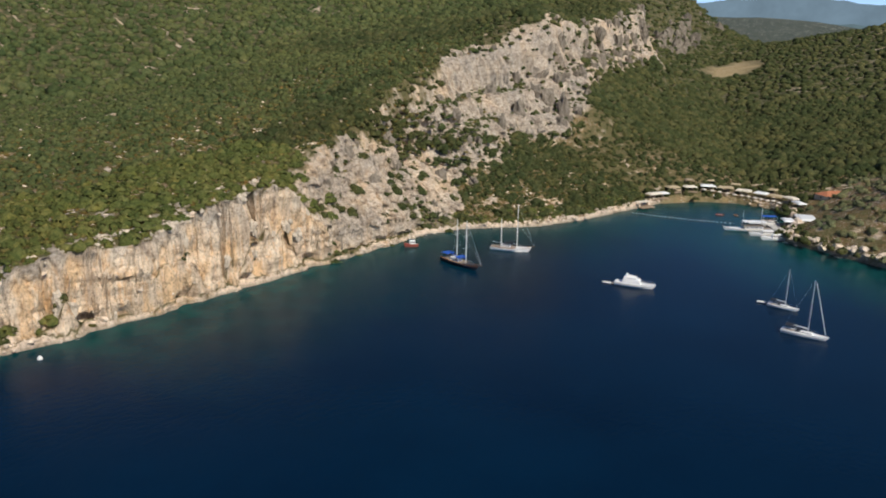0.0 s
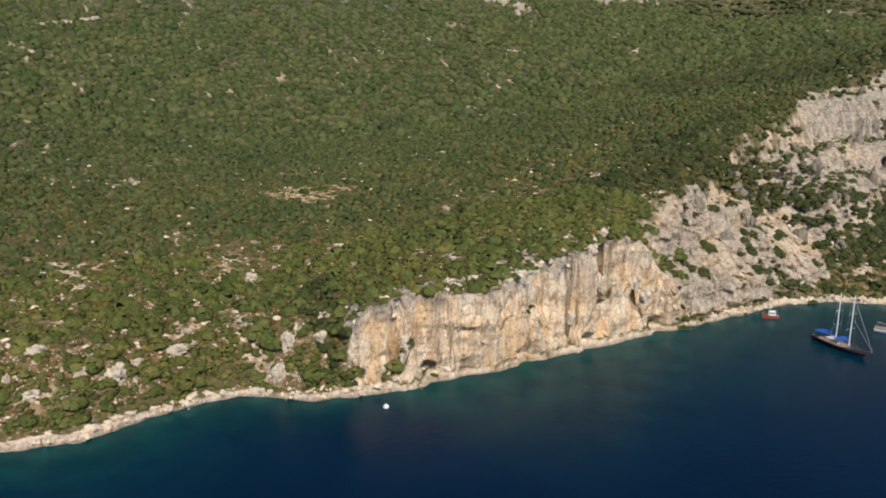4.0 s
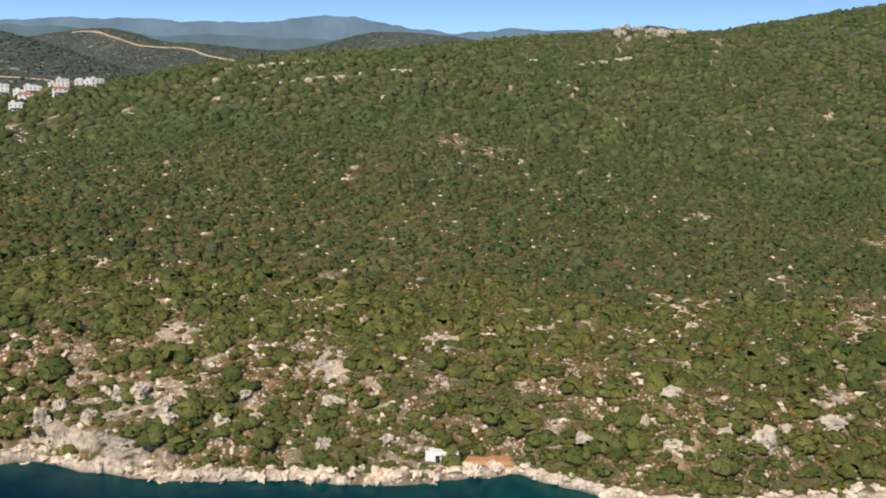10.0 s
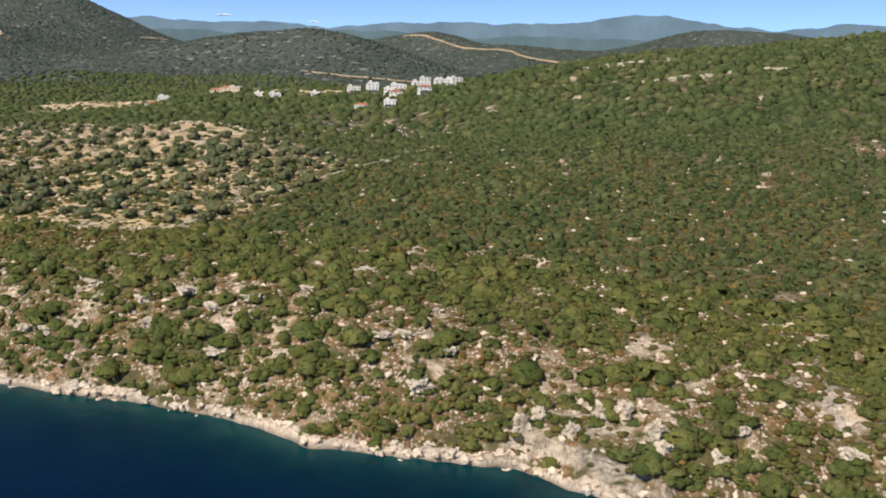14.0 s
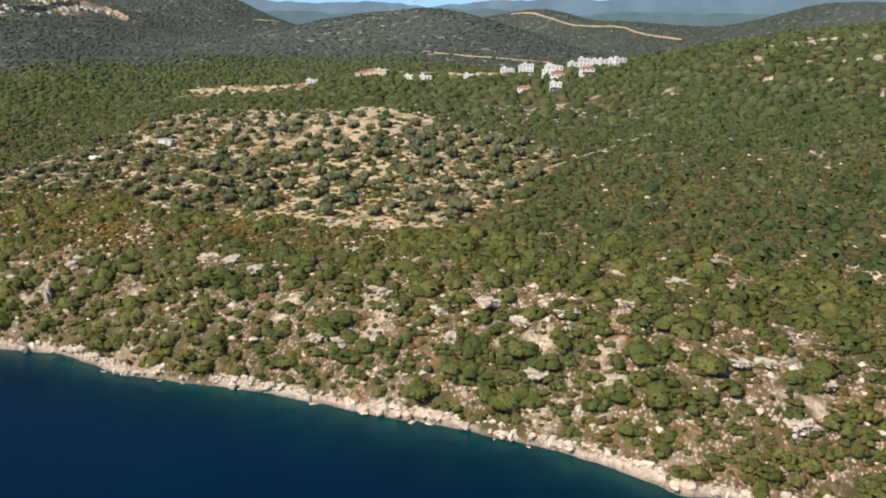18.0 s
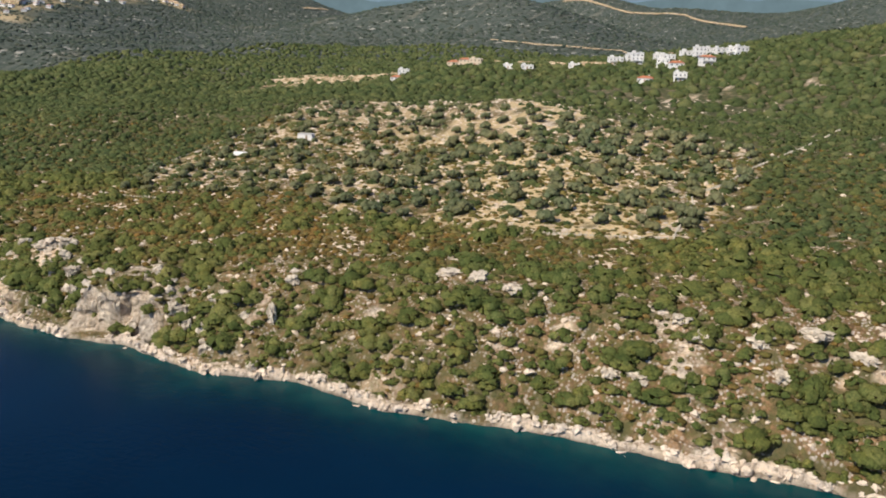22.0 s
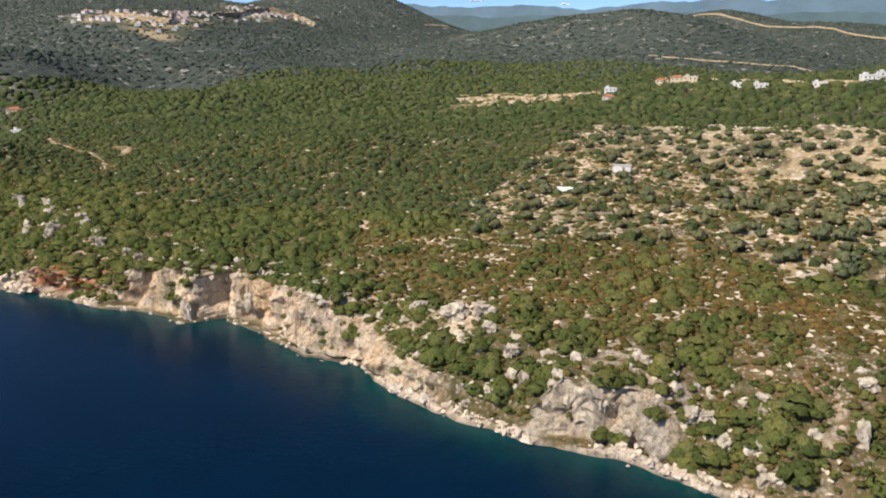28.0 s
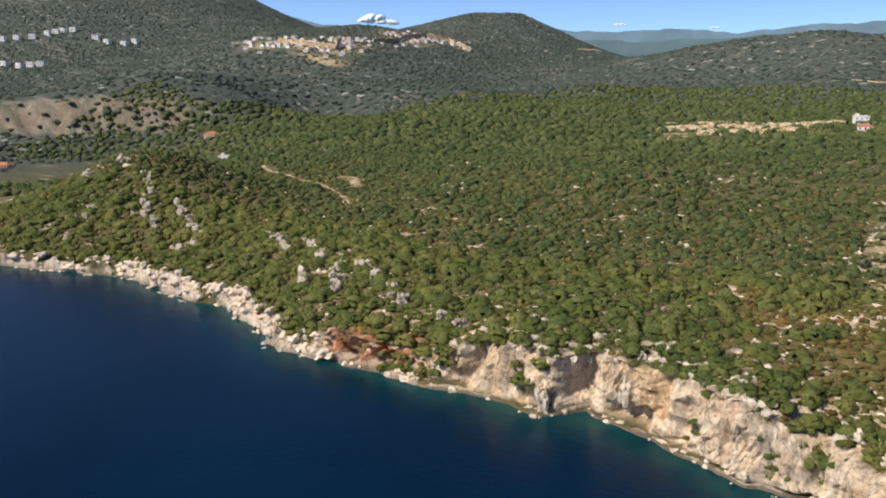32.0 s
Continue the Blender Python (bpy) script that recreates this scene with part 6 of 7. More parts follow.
SPOTS = [(416, 193, -20, 9, 5), (424, 192, -25, 8, 5), (436, 191, -35, 8, 6), (446, 185, -45, 8, 5), (455, 178, -55, 9, 6), (461, 170, -65, 10, 6),
         (464, 160, -80, 9, 6), (464, 150, -90, 8, 6), (462, 141, -100, 9, 6), (456, 131, -120, 9, 5), (447, 124, -135, 9, 5)]
for k, (x, y, turn, wide, deep) in enumerate(SPOTS):
    cover, word = ((CANVAS, "cream canvas"), (THATCH, "reed-thatched"), (GELCOAT, "white canvas"))[(k * 2) % 3]
    pavilion(x, y, turn, wide, deep, cover, f"{word} beach pavilion on a plank deck by the water")
for x, y, turn, wide, deep in ((453, 189, -50, 5, 4), (466, 181, -60, 5, 4), (472, 168, -75, 6, 4), (471, 146, -97, 5, 4)):
    pavilion(x, y, turn, wide, deep, PLANK if x < 464 else THATCH, "weathered timber kiosk behind the beach")
jetty = thing("jetty", pose(401, 190.5, 0, 0, 0, -25), "wooden bathing jetty with a pergola at the rocks", "jetty")
part("deck", box(0, 0, 0.7, 9, 7, 0.25, 0.04), PLANK, jetty)
for sx in (-4, 0, 4):
    for sy in (-3, 3):
        part("pile", tube((sx, sy, -2), (sx, sy, 3.4 if sy > 0 else 0.9), 0.14, sides=6), PLANK, jetty)
part("pergola_roof", box(0, 1.6, 3.3, 8.6, 4.2, 0.14), CANVAS, jetty)
quay = thing("quay", pose(402, 118.5, 0, 0, 0, 38), "pale stone quay where the excursion boats lie", "quay")
part("wall", box(0, 0, -2, 26, 6, 3.0, 0.1), CONCRETE, quay)
for k in range(5):
    part("bollard", tube((-11 + 5.5 * k, 2.5, 1.0), (-11 + 5.5 * k, 2.5, 1.5), 0.16, sides=8), DARK_ROOF, quay)
pavilion(418, 111, 30, 15, 10, GELCOAT, "large white canopy over the restaurant terrace by the quay", True, 3.0)
pavilion(412, 118, 30, 9, 6, GELCOAT, "white canvas awning beside the quay", True, 1.6)
house(462, 112, bay_z(462, 112), -30, 15, 9, 1, CREAM_WALL, "tile", "cream house with an orange tiled roof among olive trees")
house(505, 96, bay_z(505, 96), -35, 14, 9, 1, CONCRETE, "flat", "low grey house among the olive trees")
house(492, 76, bay_z(492, 76), -35, 9, 7, 1, CREAM_WALL, "tile", "small tiled house on the slope by the bay")


def beach_umbrella(x, y):
    ob = thing("beach_umbrella", pose(x, y, max(0.5, bay_z(x, y))), "pale canvas beach umbrella on the sand", "umbrella", "beach umbrellas")
    part("canopy", tube((0, 0, 2.1), (0, 0, 2.75), 1.5, 0.05, 8), CANVAS, ob)
    part("pole", tube((0, 0, 0), (0, 0, 2.7), 0.04, sides=5), WHITE_SPAR, ob)
    return ob


def sun_lounger(x, y, turn):
    ob = thing("sun_lounger", pose(x, y, max(0.5, bay_z(x, y)), 0, 0, turn), "white plastic sun lounger on the sand", "sun lounger", "sun loungers")
    part("frame", box(0, 0, 0.25, 1.9, 0.65, 0.08), WHITE_SPAR, ob)
    part("mattress", box(-0.2, 0, 0.33, 1.3, 0.6, 0.08, 0.02), SAILCLOTH, ob)
    part("backrest", box(0.75, 0, 0.33, 0.1, 0.6, 0.55), SAILCLOTH, ob)
    for sx in (-0.8, 0.8):
        part("leg", box(sx, 0, 0, 0.08, 0.6, 0.26), WHITE_SPAR, ob)
    return ob


umbrella, lounger = beach_umbrella(450.5, 178), sun_lounger(449.5, 175.5, 40)
for k in range(1, 12):
    f = k / 12
    x, y = 450.5 + 8 * math.sin(math.pi * f), 178 - 46 * f
    copy_thing(umbrella, pose(x, y, max(0.5, bay_z(x, y))))
    copy_thing(lounger, pose(x - 1.5, y - 2, max(0.5, bay_z(x - 1.5, y - 2)), 0, 0, 40 - 80 * f))


# ---- olive trees ---------------------------------------------------------
def olive_tree(seed):
    """A short forked trunk and a crown of many small leafy clumps."""
    rng = random.Random(seed)
    tree = thing("olive_tree", pose(0, 0, 0), "grey-green olive tree on the bare terraced ground", "tree", "olive trees of the grove")
    bm = tube((0, 0, -0.4), (0.1, 0.05, 1.1), 0.34, 0.24, 8)
    for k in range(4):
        a = k * 1.6 + rng.uniform(-0.4, 0.4)
        tube((0.1, 0.05, 0.9), (1.2 * math.cos(a), 1.2 * math.sin(a), 2.3), 0.17, 0.07, 6, bm)
    part("trunk", bm, BARK, tree, "short gnarled grey trunk")
    places, faces, facing, base = [], [], [], 0
    for k in range(6):
        shape, tris, normals = bush_shape(seed * 11 + k + 100, 5 if k == 0 else 2, 90 if k == 0 else 26, 0.10 if k == 0 else 0.15, 0.95)
        a, r, size = rng.uniform(0, 2 * math.pi), (0 if k == 0 else 1.4), (2.35 if k == 0 else rng.uniform(1.1, 1.6))
        bent = shape * size + np.array([r * math.cos(a), r * math.sin(a), 0.95 if k == 0 else rng.uniform(0.6, 1.7)])
        places.append(bent)
        facing.append(normals)
        faces.append(tris + base)
        base += len(shape)
    crown = new("crown", mesh_from("crown", np.concatenate(places), np.concatenate(faces), OLIVE))
    crown.data.attributes.new("custom_normal", "FLOAT_VECTOR", "POINT").data.foreach_set("vector", np.concatenate(facing).astype(np.float32).ravel())
    crown.parent = tree
    return tree


def plant_grove():
    kinds = [olive_tree(k) for k in range(4)]
    x, y, rng = sown(-510, -250, 260, 520, 9.2, 41)
    bare, heath, straw, rock, grove = field_of(x, y)
    keep = (grove > 0.6) & (rng.rand(len(x)) < 0.92 - 0.2 * straw)
    spots = np.stack([x, y], 1)[keep]
    spots = spots[np.argsort(spots[:, 1])][:380]
    for k, (px, py) in enumerate(spots):
        size = rng.uniform(0.72, 1.35) * (1.12 if px > -400 else 0.9)
        m = pose(px, py, on_land(px, py), 0, 0, rng.uniform(0, 360)) @ Matrix.Diagonal((size, size, size * rng.uniform(0.85, 1.1), 1))
        if k < len(kinds):
            kinds[k].matrix_basis = m
        else:
            tree = copy_thing(kinds[k % len(kinds)], pose(px, py, on_land(px, py)))
            tree.matrix_basis = m


plant_grove()


# ---- outcrops, walls and roads ------------------------------------------
def outcrop_shape(seed, detail=4):
    """A block of limestone, broken into ribs and ledges."""
    bm = bmesh.new()
    bmesh.ops.create_icosphere(bm, subdivisions=detail, radius=1.0)
    for v in bm.verts:
        n = v.co.normalized()
        q = n * 1.6 + Vector((seed * 4.1, seed * 1.7, 0))
        slab = Vector((q.x * 2.6, q.y * 2.6, q.z * 0.9))
        r = 0.72 + 0.40 * noise.noise(q) + 0.38 * abs(noise.noise(slab)) + 0.10 * noise.cell(slab * 1.7) + 0.12 * noise.noise(q * 5.5)
        block = n / max(abs(n.x), abs(n.y), abs(n.z))
        v.co = n.lerp(block, 0.7) * r * 0.86
    me = bpy.data.meshes.new("rock_outcrop")
    bm.to_mesh(me)
    bm.free()
    me.materials.append(CRAG_ROCK)
    for p in me.polygons:
        p.use_smooth = False
    return me


def crag_rock_material(name, tone):
    n = Nodes(name, 0.92, 0, 0.15)
    grain = n.noise(0.8, 7.0, (1, 1, 0.6), 0.7)
    streak = n.noise(1.8, 5.0, (1, 1, 0.22), 0.6)
    base = n.ramp(streak, [(p, tuple(c * tone for c in rgb)) for p, rgb in ((0.32, (0.30, 0.25, 0.195)), (0.45, (0.50, 0.425, 0.335)), (0.6, (0.63, 0.545, 0.435)), (0.74, (0.66, 0.49, 0.32)))])
    n.colour(n.mix(0.85, base, n.ramp(grain, [(0.33, (0.55, 0.54, 0.52)), (0.52, (1, 1, 1))]), "MULTIPLY"))
    n.bump(grain, 0.7, 0.35)
    return n.mat


CRAG_ROCK = crag_rock_material("white_limestone_outcrop", 1.0)
CRAG_GREY = crag_rock_material("grey_limestone_crag", 0.42)
OUTCROPS = [outcrop_shape(k) for k in range(6)]
RIBS = [outcrop_shape(k + 9, 3) for k in range(8)]
CREST_ROCK = crag_rock_material("grey_crest_limestone", 0.72)
SMALL_RIBS = [outcrop_shape(k + 9, 2) for k in range(8)]


def outcrops(spots, label, seed):
    rng = random.Random(seed)
    for x, y, size, tall in spots:
        ob = new("rock_outcrop", rng.choice(OUTCROPS))
        z = on_land(x, y)
        ob.matrix_basis = pose(x, y, z + tall * 0.1, rng.uniform(-10, 10), rng.uniform(-10, 10), rng.uniform(0, 360)) @ Matrix.Diagonal((size * rng.uniform(0.8, 1.2), size * rng.uniform(0.6, 0.9), tall * 0.40, 1))
        tagged(ob, label, "rock", "limestone outcrops")


outcrops([(-128, 247, 2.6, 7), (-125, 249, 2.2, 6), (-117, 246, 2.2, 6), (-112, 250, 2.6, 6), (-108, 251, 2.8, 7), (-101, 248, 2.6, 5), (-99, 244, 2.2, 4), (-89, 247, 2.2, 4), (-86, 253, 2.4, 4), (-67, 246, 2.6, 5), (-66, 254, 3.0, 4), (-53, 246, 2.0, 3)],
         "grey and white limestone outcrop above the shore ledge", 1)
outcrops([(26, 248, 3.0, 8), (31, 252, 2.4, 4), (42, 255, 4.0, 4), (6, 245, 2.4, 4), (1, 250, 1.4, 6), (17, 248, 1.7, 5), (8, 258, 3, 4), (66, 240, 2.0, 10), (70, 245, 2.2, 9), (74, 247, 1.8, 6), (79, 242, 2.6, 8), (82, 247, 2.2, 6), (73, 287, 4, 5), (-11, 249, 4, 2.5)],
         "pale limestone outcrop among green bushes", 2)
outcrops([(-222, 257, 4, 3.5), (-203, 260, 3.5, 3.5), (-213, 255, 3, 3), (-242, 249, 3, 4.5), (-226, 247, 2.5, 3), (-192, 267, 3, 2.5), (-152, 248, 3.5, 5), (-160, 257, 2.5, 3), (-149, 257, 2.5, 2.5), (-204, 246, 3, 3), (-164, 256, 3, 2.5), (-304, 249, 3.5, 2.5), (-296, 250, 3, 3), (-286, 248, 3.5, 3),
          (-248, 252, 3, 3), (-258, 238, 2.5, 3), (-252, 239, 3, 3), (-232, 252, 3, 3), (-185, 284, 3, 2), (-340, 233, 2.2, 4)],
         "flat pale limestone outcrop on the scrub slope", 3)
outcrops([(-338.5, 223.5, 1.8, 9), (-336, 214, 1.6, 5), (-333.5, 213.2, 1.2, 4), (-367, 218, 2.2, 6), (-360, 216, 1.8, 5), (-353, 216, 2.0, 5), (-355, 222, 2, 5), (-364, 219, 2.2, 5), (-428, 224, 4.0, 6), (-421, 226, 3, 6), (-439, 224, 3, 6), (-417, 222, 2.4, 5), (-408, 218, 2.6, 5), (-396, 217, 2.0, 5)],
         "steep grey limestone pillar beside the water", 4)
outcrops([(-754, 196, 1.8, 5), (-674, 234, 1.8, 3), (-644, 214, 1.6, 4), (-648, 205, 1.4, 4), (-568, 213, 2.2, 5), (-552, 213, 2.4, 5), (-545, 213, 2.2, 5)],
         "sharp white limestone crag running up the headland", 5)


def ledges(lines, label, seed):
    """Broken ledges of pale rock that run along the upper hillside."""
    rng = random.Random(seed)
    for corners, spacing, size, tall in lines:
        for x, y, _ in smooth_line([(*c, 0) for c in corners], spacing):
            if rng.random() < 0.15:
                continue
            wide = size * rng.uniform(0.6, 1.3)
            ob = new("rock_outcrop", rng.choice(OUTCROPS))
            x, y = x + rng.uniform(-2, 2), y + rng.uniform(-2, 2)
            ob.matrix_basis = pose(x, y, on_land(x, y) + tall * 0.15, rng.uniform(-8, 8), rng.uniform(-8, 8), rng.uniform(-25, 25)) @ Matrix.Diagonal((wide, wide * 0.6, tall * rng.uniform(0.3, 0.6), 1))
            tagged(ob, label, "rock", "ledges of the upper hillside")


ledges([([(-232, 672), (-226, 677)], 5, 3.0, 3.5), ([(-227, 708), (-201, 703), (-184, 716), (-165, 724)], 5.5, 3.6, 5.0), ([(-178, 666), (-159, 672), (-137, 678), (-122, 686), (-100, 703), (-86, 712)], 5.5, 3.6, 4.5),
        ([(4, 828), (18, 834)], 6, 4.0, 4.5), ([(50, 824), (80, 841), (113, 862)], 7, 4.0, 4.0), ([(106, 952), (131, 959), (152, 968), (168, 974)], 4.5, 5.0, 4.0)],
       "long pale limestone ledge on the upper hillside", 7)



def rib_shapes(kinds):
    """The ribs as arrays, for the joined faces of the crags."""
    shapes = []
    for me in kinds:
        shapes.append((np.array([v.co[:] for v in me.vertices]), np.array([list(p.vertices) for p in me.polygons])))
    return shapes


def crag_rocks():
    """The broken faces of the crags, rib by rib."""
    rng = np.random.RandomState(17)
    shapes, small = rib_shapes(RIBS), rib_shapes(SMALL_RIBS)
    x = rng.uniform(204, 860, 1200)
    t = rng.uniform(-58, 9, 1200)
    y = np.interp(x, CRAG_X, CRAG_Y) + t * 1.12
    keep = (crag_face(x, y) > 0.5) & (y - shore_y(np.minimum(x, 418)) > 4) & (rng.rand(1200) < 0.20)
    x, y = x[keep], y[keep]
    size = (1.1 + 4.0 * rng.rand(len(x)) ** 2.0) * np.where(x > 400, 1.2, 0.85)
    scatter("crag_ribs", shapes, np.stack([x, y, ground_z(x, y)], 1), size, CRAG_GREY, "grey and cream limestone ribs of the crag above the bay", "rocks", 18, 2.2, 0.2, 0.12, False)
    # broken rock along the brows of the sea cliffs
    x = np.r_[rng.uniform(94, 204, 120), rng.uniform(-545, -462, 150), rng.uniform(-462, -345, 150)]
    y = shore_y(x) + 4 + 15 * rng.rand(len(x)) ** 1.4
    scatter("brow_rocks", small, np.stack([x, y, ground_z(x, y)], 1), 0.45 + 1.5 * rng.rand(len(x)) ** 2, CRAG_ROCK, "grey and white broken rock along the brow of the sea cliffs", "rocks", 20, 1.0, 0.25, 0.15, False)
    x, y = [], []
    for ax, ay, bx, by, count in ((425, 955, 482, 978, 50), (545, 902, 555, 848, 50), (552, 962, 566, 940, 24), (632, 934, 724, 872, 120), (752, 884, 910, 965, 120), (110, 952, 166, 942, 30)):
        f = rng.rand(count)
        x.append(ax + (bx - ax) * f + rng.normal(0, 9, count))
        y.append(ay + (by - ay) * f + rng.normal(-8, 12, count))
    x, y = np.concatenate(x), np.concatenate(y)
    scatter("crest_ribs", small, np.stack([x, y, ground_z(x, y)], 1), 1.8 + 4.6 * rng.rand(len(x)) ** 1.7, CREST_ROCK, "broken grey limestone crags along the hill crest", "rocks", 19, 1.5, 0.1, 0.12, False)

    # the spur where the crag ends, above the upper valley
    x = np.r_[rng.uniform(1070, 1270, 70), rng.uniform(1390, 1450, 12)]
    y = np.r_[518 + 0.24 * (x[:70] - 1085) + rng.uniform(-30, 14, 70), rng.uniform(575, 600, 12)]
    scatter("spur_ribs", small, np.stack([x, y, ground_z(x, y)], 1), 3.0 + 6.0 * rng.rand(82) ** 1.6, CRAG_GREY, "grey limestone cliffs at the end of the crag", "rocks", 21, 1.7, 0.1, 0.12, False)


crag_rocks()


def headland_ribs():
    """Thin broken ribs of pale rock that run up the headland between the bushes."""
    lines = ([(-767, 225), (-749, 221), (-744, 216), (-722, 208), (-708, 206)], [(-732, 224), (-712, 219), (-700, 217), (-689, 214)], [(-800, 211), (-787, 206)], [(-753, 187), (-745, 192)],
             [(-659, 229), (-639, 222)], [(-650, 235), (-620, 223)], [(-617, 227), (-604, 216), (-591, 207)], [(-625, 217), (-610, 209)], [(-602, 225), (-582, 217), (-567, 212)],
             [(-689, 204), (-684, 210)], [(-787, 221), (-781, 224)])
    at = np.concatenate([smooth_line([(*c, 0) for c in corners], 0.95)[:, :2] for corners in lines])
    rng = np.random.RandomState(29)
    at = at[rng.rand(len(at)) < 0.72]
    x, y = (at + rng.normal(0, 0.9, at.shape)).T
    scatter("headland_ribs", rib_shapes(RIBS), np.stack([x, y, ground_z(x, y)], 1), 0.6 + 1.1 * rng.rand(len(x)) ** 1.4, CRAG_ROCK, "sharp white limestone ribs running up between the headland bushes", "rocks", 30, 1.5, -0.35, 0.12, False)


headland_ribs()


def cliff_blocks():
    """Blocks and ribs that stand proud of the sea cliffs."""
    rng = random.Random(23)
    for lo, hi, count, top in ((98, 200, 34, 20), (200, 290, 40, 12), (-535, -470, 22, 12), (-470, -345, 34, 9)):
        for k in range(count):
            x = rng.uniform(lo, hi)
            d = rng.uniform(2.5, 9.5) if hi < 210 and hi > 0 else rng.uniform(2.5, 15)
            y = float(shore_y(np.array([x]))[0]) + d
            size = rng.uniform(1.1, 2.8)
            ob = new("rock_outcrop", rng.choice(RIBS))
            z = min(on_land(x, y), top)
            ob.matrix_basis = pose(x, y + 0.8, z - 0.4, rng.uniform(-12, 12), rng.uniform(-12, 12), rng.uniform(0, 360)) @ Matrix.Diagonal((size, size * 0.8, size * rng.uniform(1.0, 2.2), 1))
            tagged(ob, "pale limestone block standing out of the sea cliff", "rock", "blocks of the sea cliffs")


cliff_blocks()


def cut_earth_material():
    """Broken pale earth and rubble with dark holes and growth."""
    n = Nodes("cut_earth", 0.95, 0, 0.1)
    lumps, fine = n.noise(6.0, 5.0, (1, 1, 2.0), 0.65), n.noise(1.6, 5.0, rough=0.7)
    base = n.ramp(lumps, [(0.34, (0.16, 0.13, 0.07)), (0.46, (0.40, 0.28, 0.17)), (0.60, (0.58, 0.46, 0.32)), (0.74, (0.62, 0.54, 0.43))])
    base = n.mix(n.ramp(fine, [(0.52, (0, 0, 0)), (0.60, (0.9, 0.9, 0.9))]), base, (0.15, 0.145, 0.06))
    n.colour(base)
    n.bump(n.math("ADD", lumps, fine), 1.0, 1.2)
    return n.mat


CUT_EARTH = cut_earth_material()


def cut_bank(corners, tall, label):
    """A steep bank of pale earth and rock where a terrace was cut into the hill."""
    line = smooth_line([(*c, 0) for c in corners], 2.0)[:, :2]
    rows = []
    for k, (back, up) in enumerate(((-4.5, -0.8), (-1.2, 0.3), (0.2, 0.35), (0.9, 0.75), (1.9, 1.0), (5, 0.8))):
        jag = 2.2 * (fbm(line[:, 0] / 4 + 3 * k, line[:, 1] / 4, 2) - 0.5)
        z = ground_z(line[:, 0], line[:, 1] + back)
        height_up = tall * (0.45 + 0.9 * fbm(line[:, 0] / 7, line[:, 1] / 7, 4)) * np.sin(np.linspace(0.12, math.pi - 0.12, len(line))) ** 0.12
        lift = np.where(k < 2, up, height_up * up)
        rows.append(np.stack([line[:, 0], line[:, 1] + back + jag, z + lift], 1))
    me = mesh_from("cut_bank", np.concatenate(rows), grid_faces(len(rows), len(line)), CUT_EARTH)
    return tagged(new("cut_bank", me), label, "bank", kind="structure")


for corners, tall in (([(-796, 704), (-779, 713), (-739, 722), (-700, 726), (-668, 726), (-642, 718)], 5.0), ([(-774, 674), (-764, 690), (-735, 702), (-700, 706), (-662, 704)], 3.6),
                      ([(-768, 664), (-742, 676), (-712, 682)], 3.0), ([(-806, 730), (-780, 742), (-740, 748), (-700, 748)], 3.2)):
    cut_bank(corners, tall, "broken pale bank of a terrace cut into the hill")
for corners in ([(-592, 760), (-570, 755), (-550, 750)], [(-536, 748), (-515, 740)], [(-500, 736), (-478, 730)], [(-470, 728), (-452, 722), (-432, 716)]):
    cut_bank(corners, 3.5, "pale cut bank along the edge of the village")
cut_bank([(-1830, 960), (-1750, 975), (-1690, 1000), (-1760, 1050), (-1812, 1096)], 12, "bare building ground of the far town")
cut_bank([(-1870, 1233), (-1931, 1385), (-1945, 1460), (-1915, 1515), (-1850, 1525)], 14, "bare building ground on the far ridge")


def dry_stone_wall(corners, label):
    """A low wall of rough stones that follows the ground."""
    line = smooth_line([(*c, 0) for c in corners], 0.8)[:, :2]
    rng = np.random.RandomState(int(abs(corners[0][0])))
    shapes = [stone_shape(k + 30, 1) for k in range(5)]
    places, faces, base = [], [], 0
    for x, y in line:
        for level in range(2):
            shape, tris = shapes[rng.randint(5)]
            p = shape * rng.uniform(0.25, 0.48) + np.array([x + rng.uniform(-0.2, 0.2), y + rng.uniform(-0.2, 0.2), on_land(x, y) + 0.15 + 0.4 * level])
            places.append(p)
            faces.append(tris + base)
            base += len(shape)
    ob = new("dry_stone_wall", mesh_from("dry_stone_wall", np.concatenate(places), np.concatenate(faces), DRYWALL, False))
    return tagged(ob, label, "wall", "field walls")


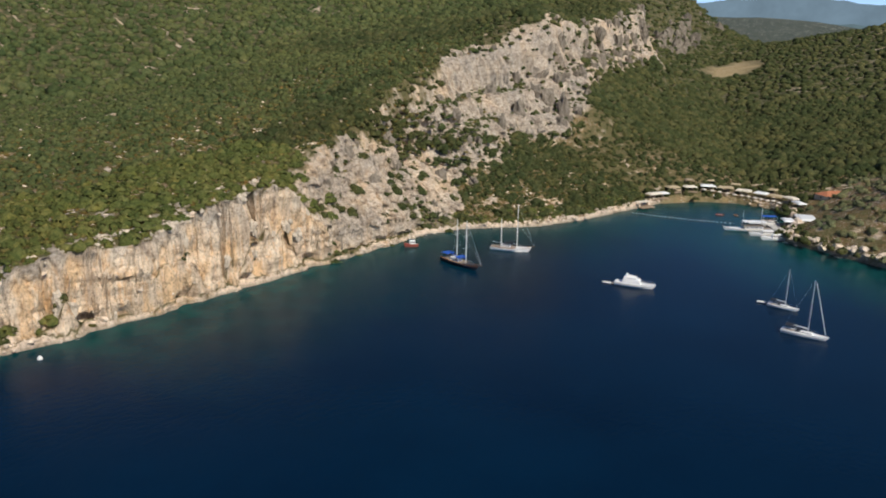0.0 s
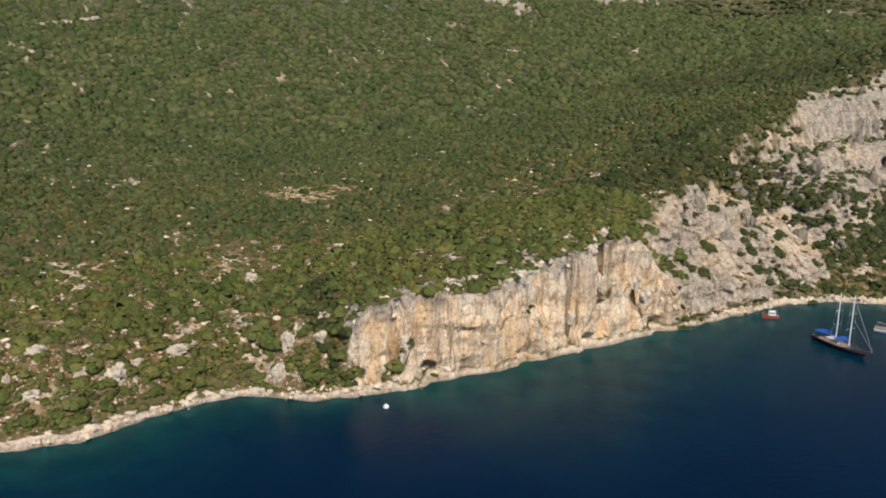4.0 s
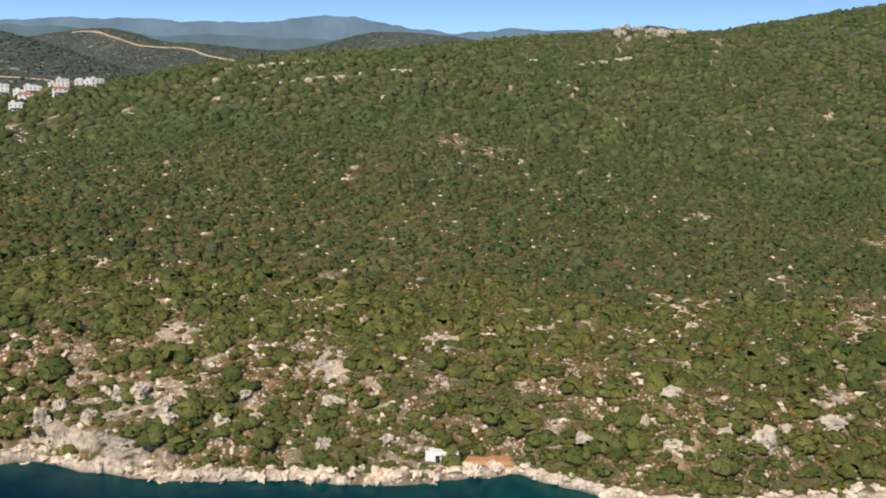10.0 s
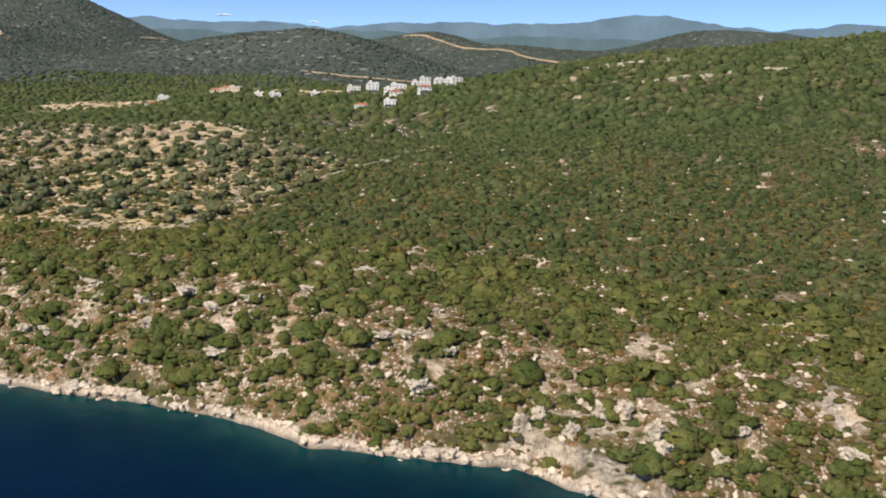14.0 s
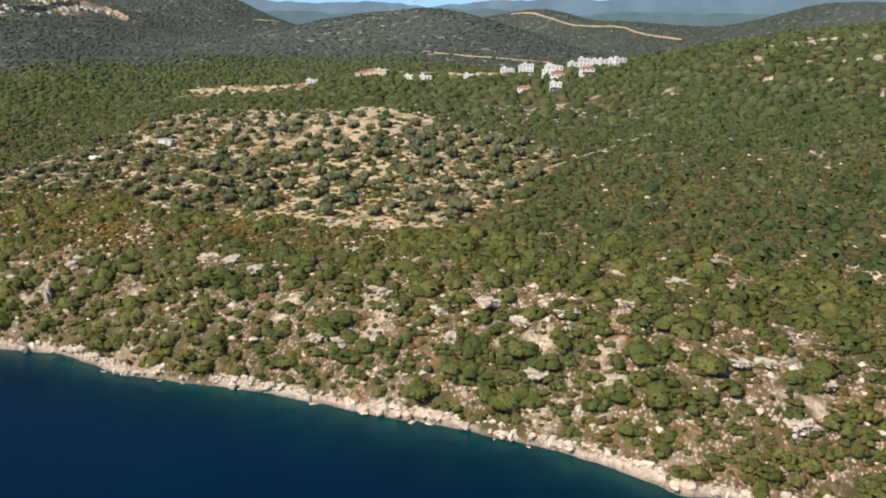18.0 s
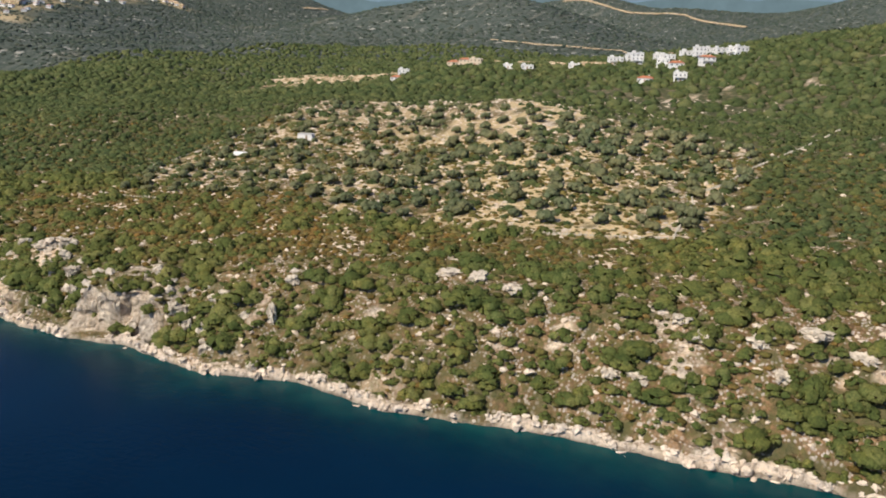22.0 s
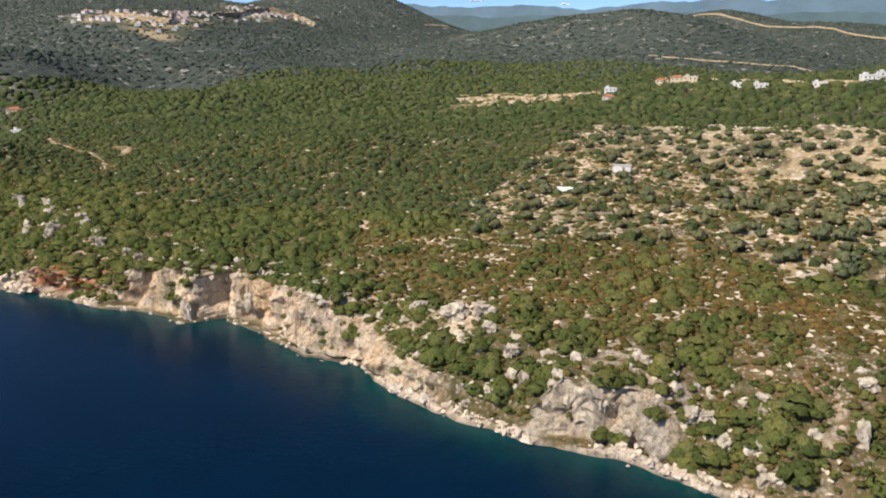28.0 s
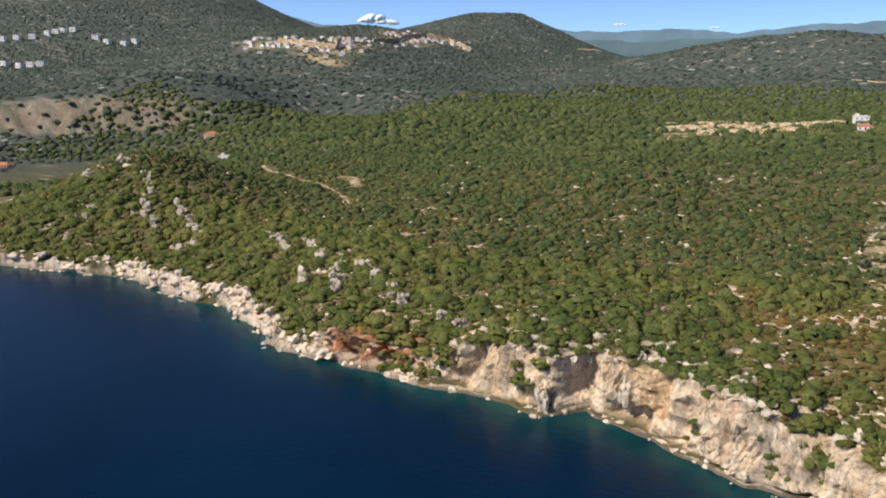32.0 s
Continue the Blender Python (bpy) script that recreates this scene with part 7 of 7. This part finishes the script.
dry_stone_wall([(-475, 299), (-488, 312), (-491, 342), (-493, 372)], "pale dry-stone wall along the upper edge of the grove")
dry_stone_wall([(-464, 268), (-446, 268), (-428, 272)], "low dry-stone terrace wall below the olive trees")
dry_stone_wall([(-459, 303), (-442, 312), (-428, 318)], "low dry-stone wall between the olive terraces")
dry_stone_wall([(-264, 301), (-267, 320), (-269, 339), (-274, 356)], "pale dry-stone wall between the grove and the scrub")
dry_stone_wall([(-275, 345), (-265, 365), (-262, 392), (-254, 416), (-247, 442), (-242, 470)], "pale tumbled stone wall along the brow above the grove")
dry_stone_wall([(-300, 288), (-281, 293), (-265, 300)], "low dry-stone wall along the straw-coloured field")


def ribbon(name, corners, width, label, lift=0.6):
    """A road or track laid on the ground."""
    line = smooth_line([(*c, 0) for c in corners], max(2.0, width * 0.7))[:, :2]
    way = np.gradient(line, axis=0)
    side = np.stack([-way[:, 1], way[:, 0]], 1) / np.hypot(*way.T)[:, None] * width / 2
    wob = 0.75 + 1.6 * (fbm(line[:, 0] / 22, line[:, 1] / 22, 2) - 0.5)[:, None]
    rows = []
    for s in (-1.0, -0.33, 0.33, 1.0):
        p = line + side * s * wob
        rows.append(np.stack([p[:, 0], p[:, 1], ground_z(p[:, 0], p[:, 1]) + lift * (1.0 if abs(s) < 0.5 else 0.5)], 1))
    me = mesh_from(name, np.concatenate(rows), grid_faces(4, len(line)), CUT_EARTH)
    return tagged(new(name, me), label, "road", kind="structure")


ribbon("road_1", [(-852, 1290), (-822, 1294), (-778, 1303), (-738, 1325), (-695, 1341), (-653, 1360), (-600, 1300), (-520, 1120), (-461, 951), (-419, 883), (-408, 830)], 8, "pale road cut into the hill behind the village", 2.0)
ribbon("track_1", TRACKS[0], 2.6, "orange earth track through the scrub", 0.5)
ribbon("track_2", TRACKS[1], 5.0, "pale earth track by a clearing", 0.5)
ribbon("road_2", [(-1981, 2124), (-1984, 2200), (-1988, 2255)], 14, "pale road on the far hillside", 4.0)
ribbon("road_3", [(-1290, 2600), (-1200, 2590), (-1080, 2520), (-940, 2430), (-832, 2352), (-716, 2239), (-630, 2197)], 14, "pale road cut across the far hills", 5.0)
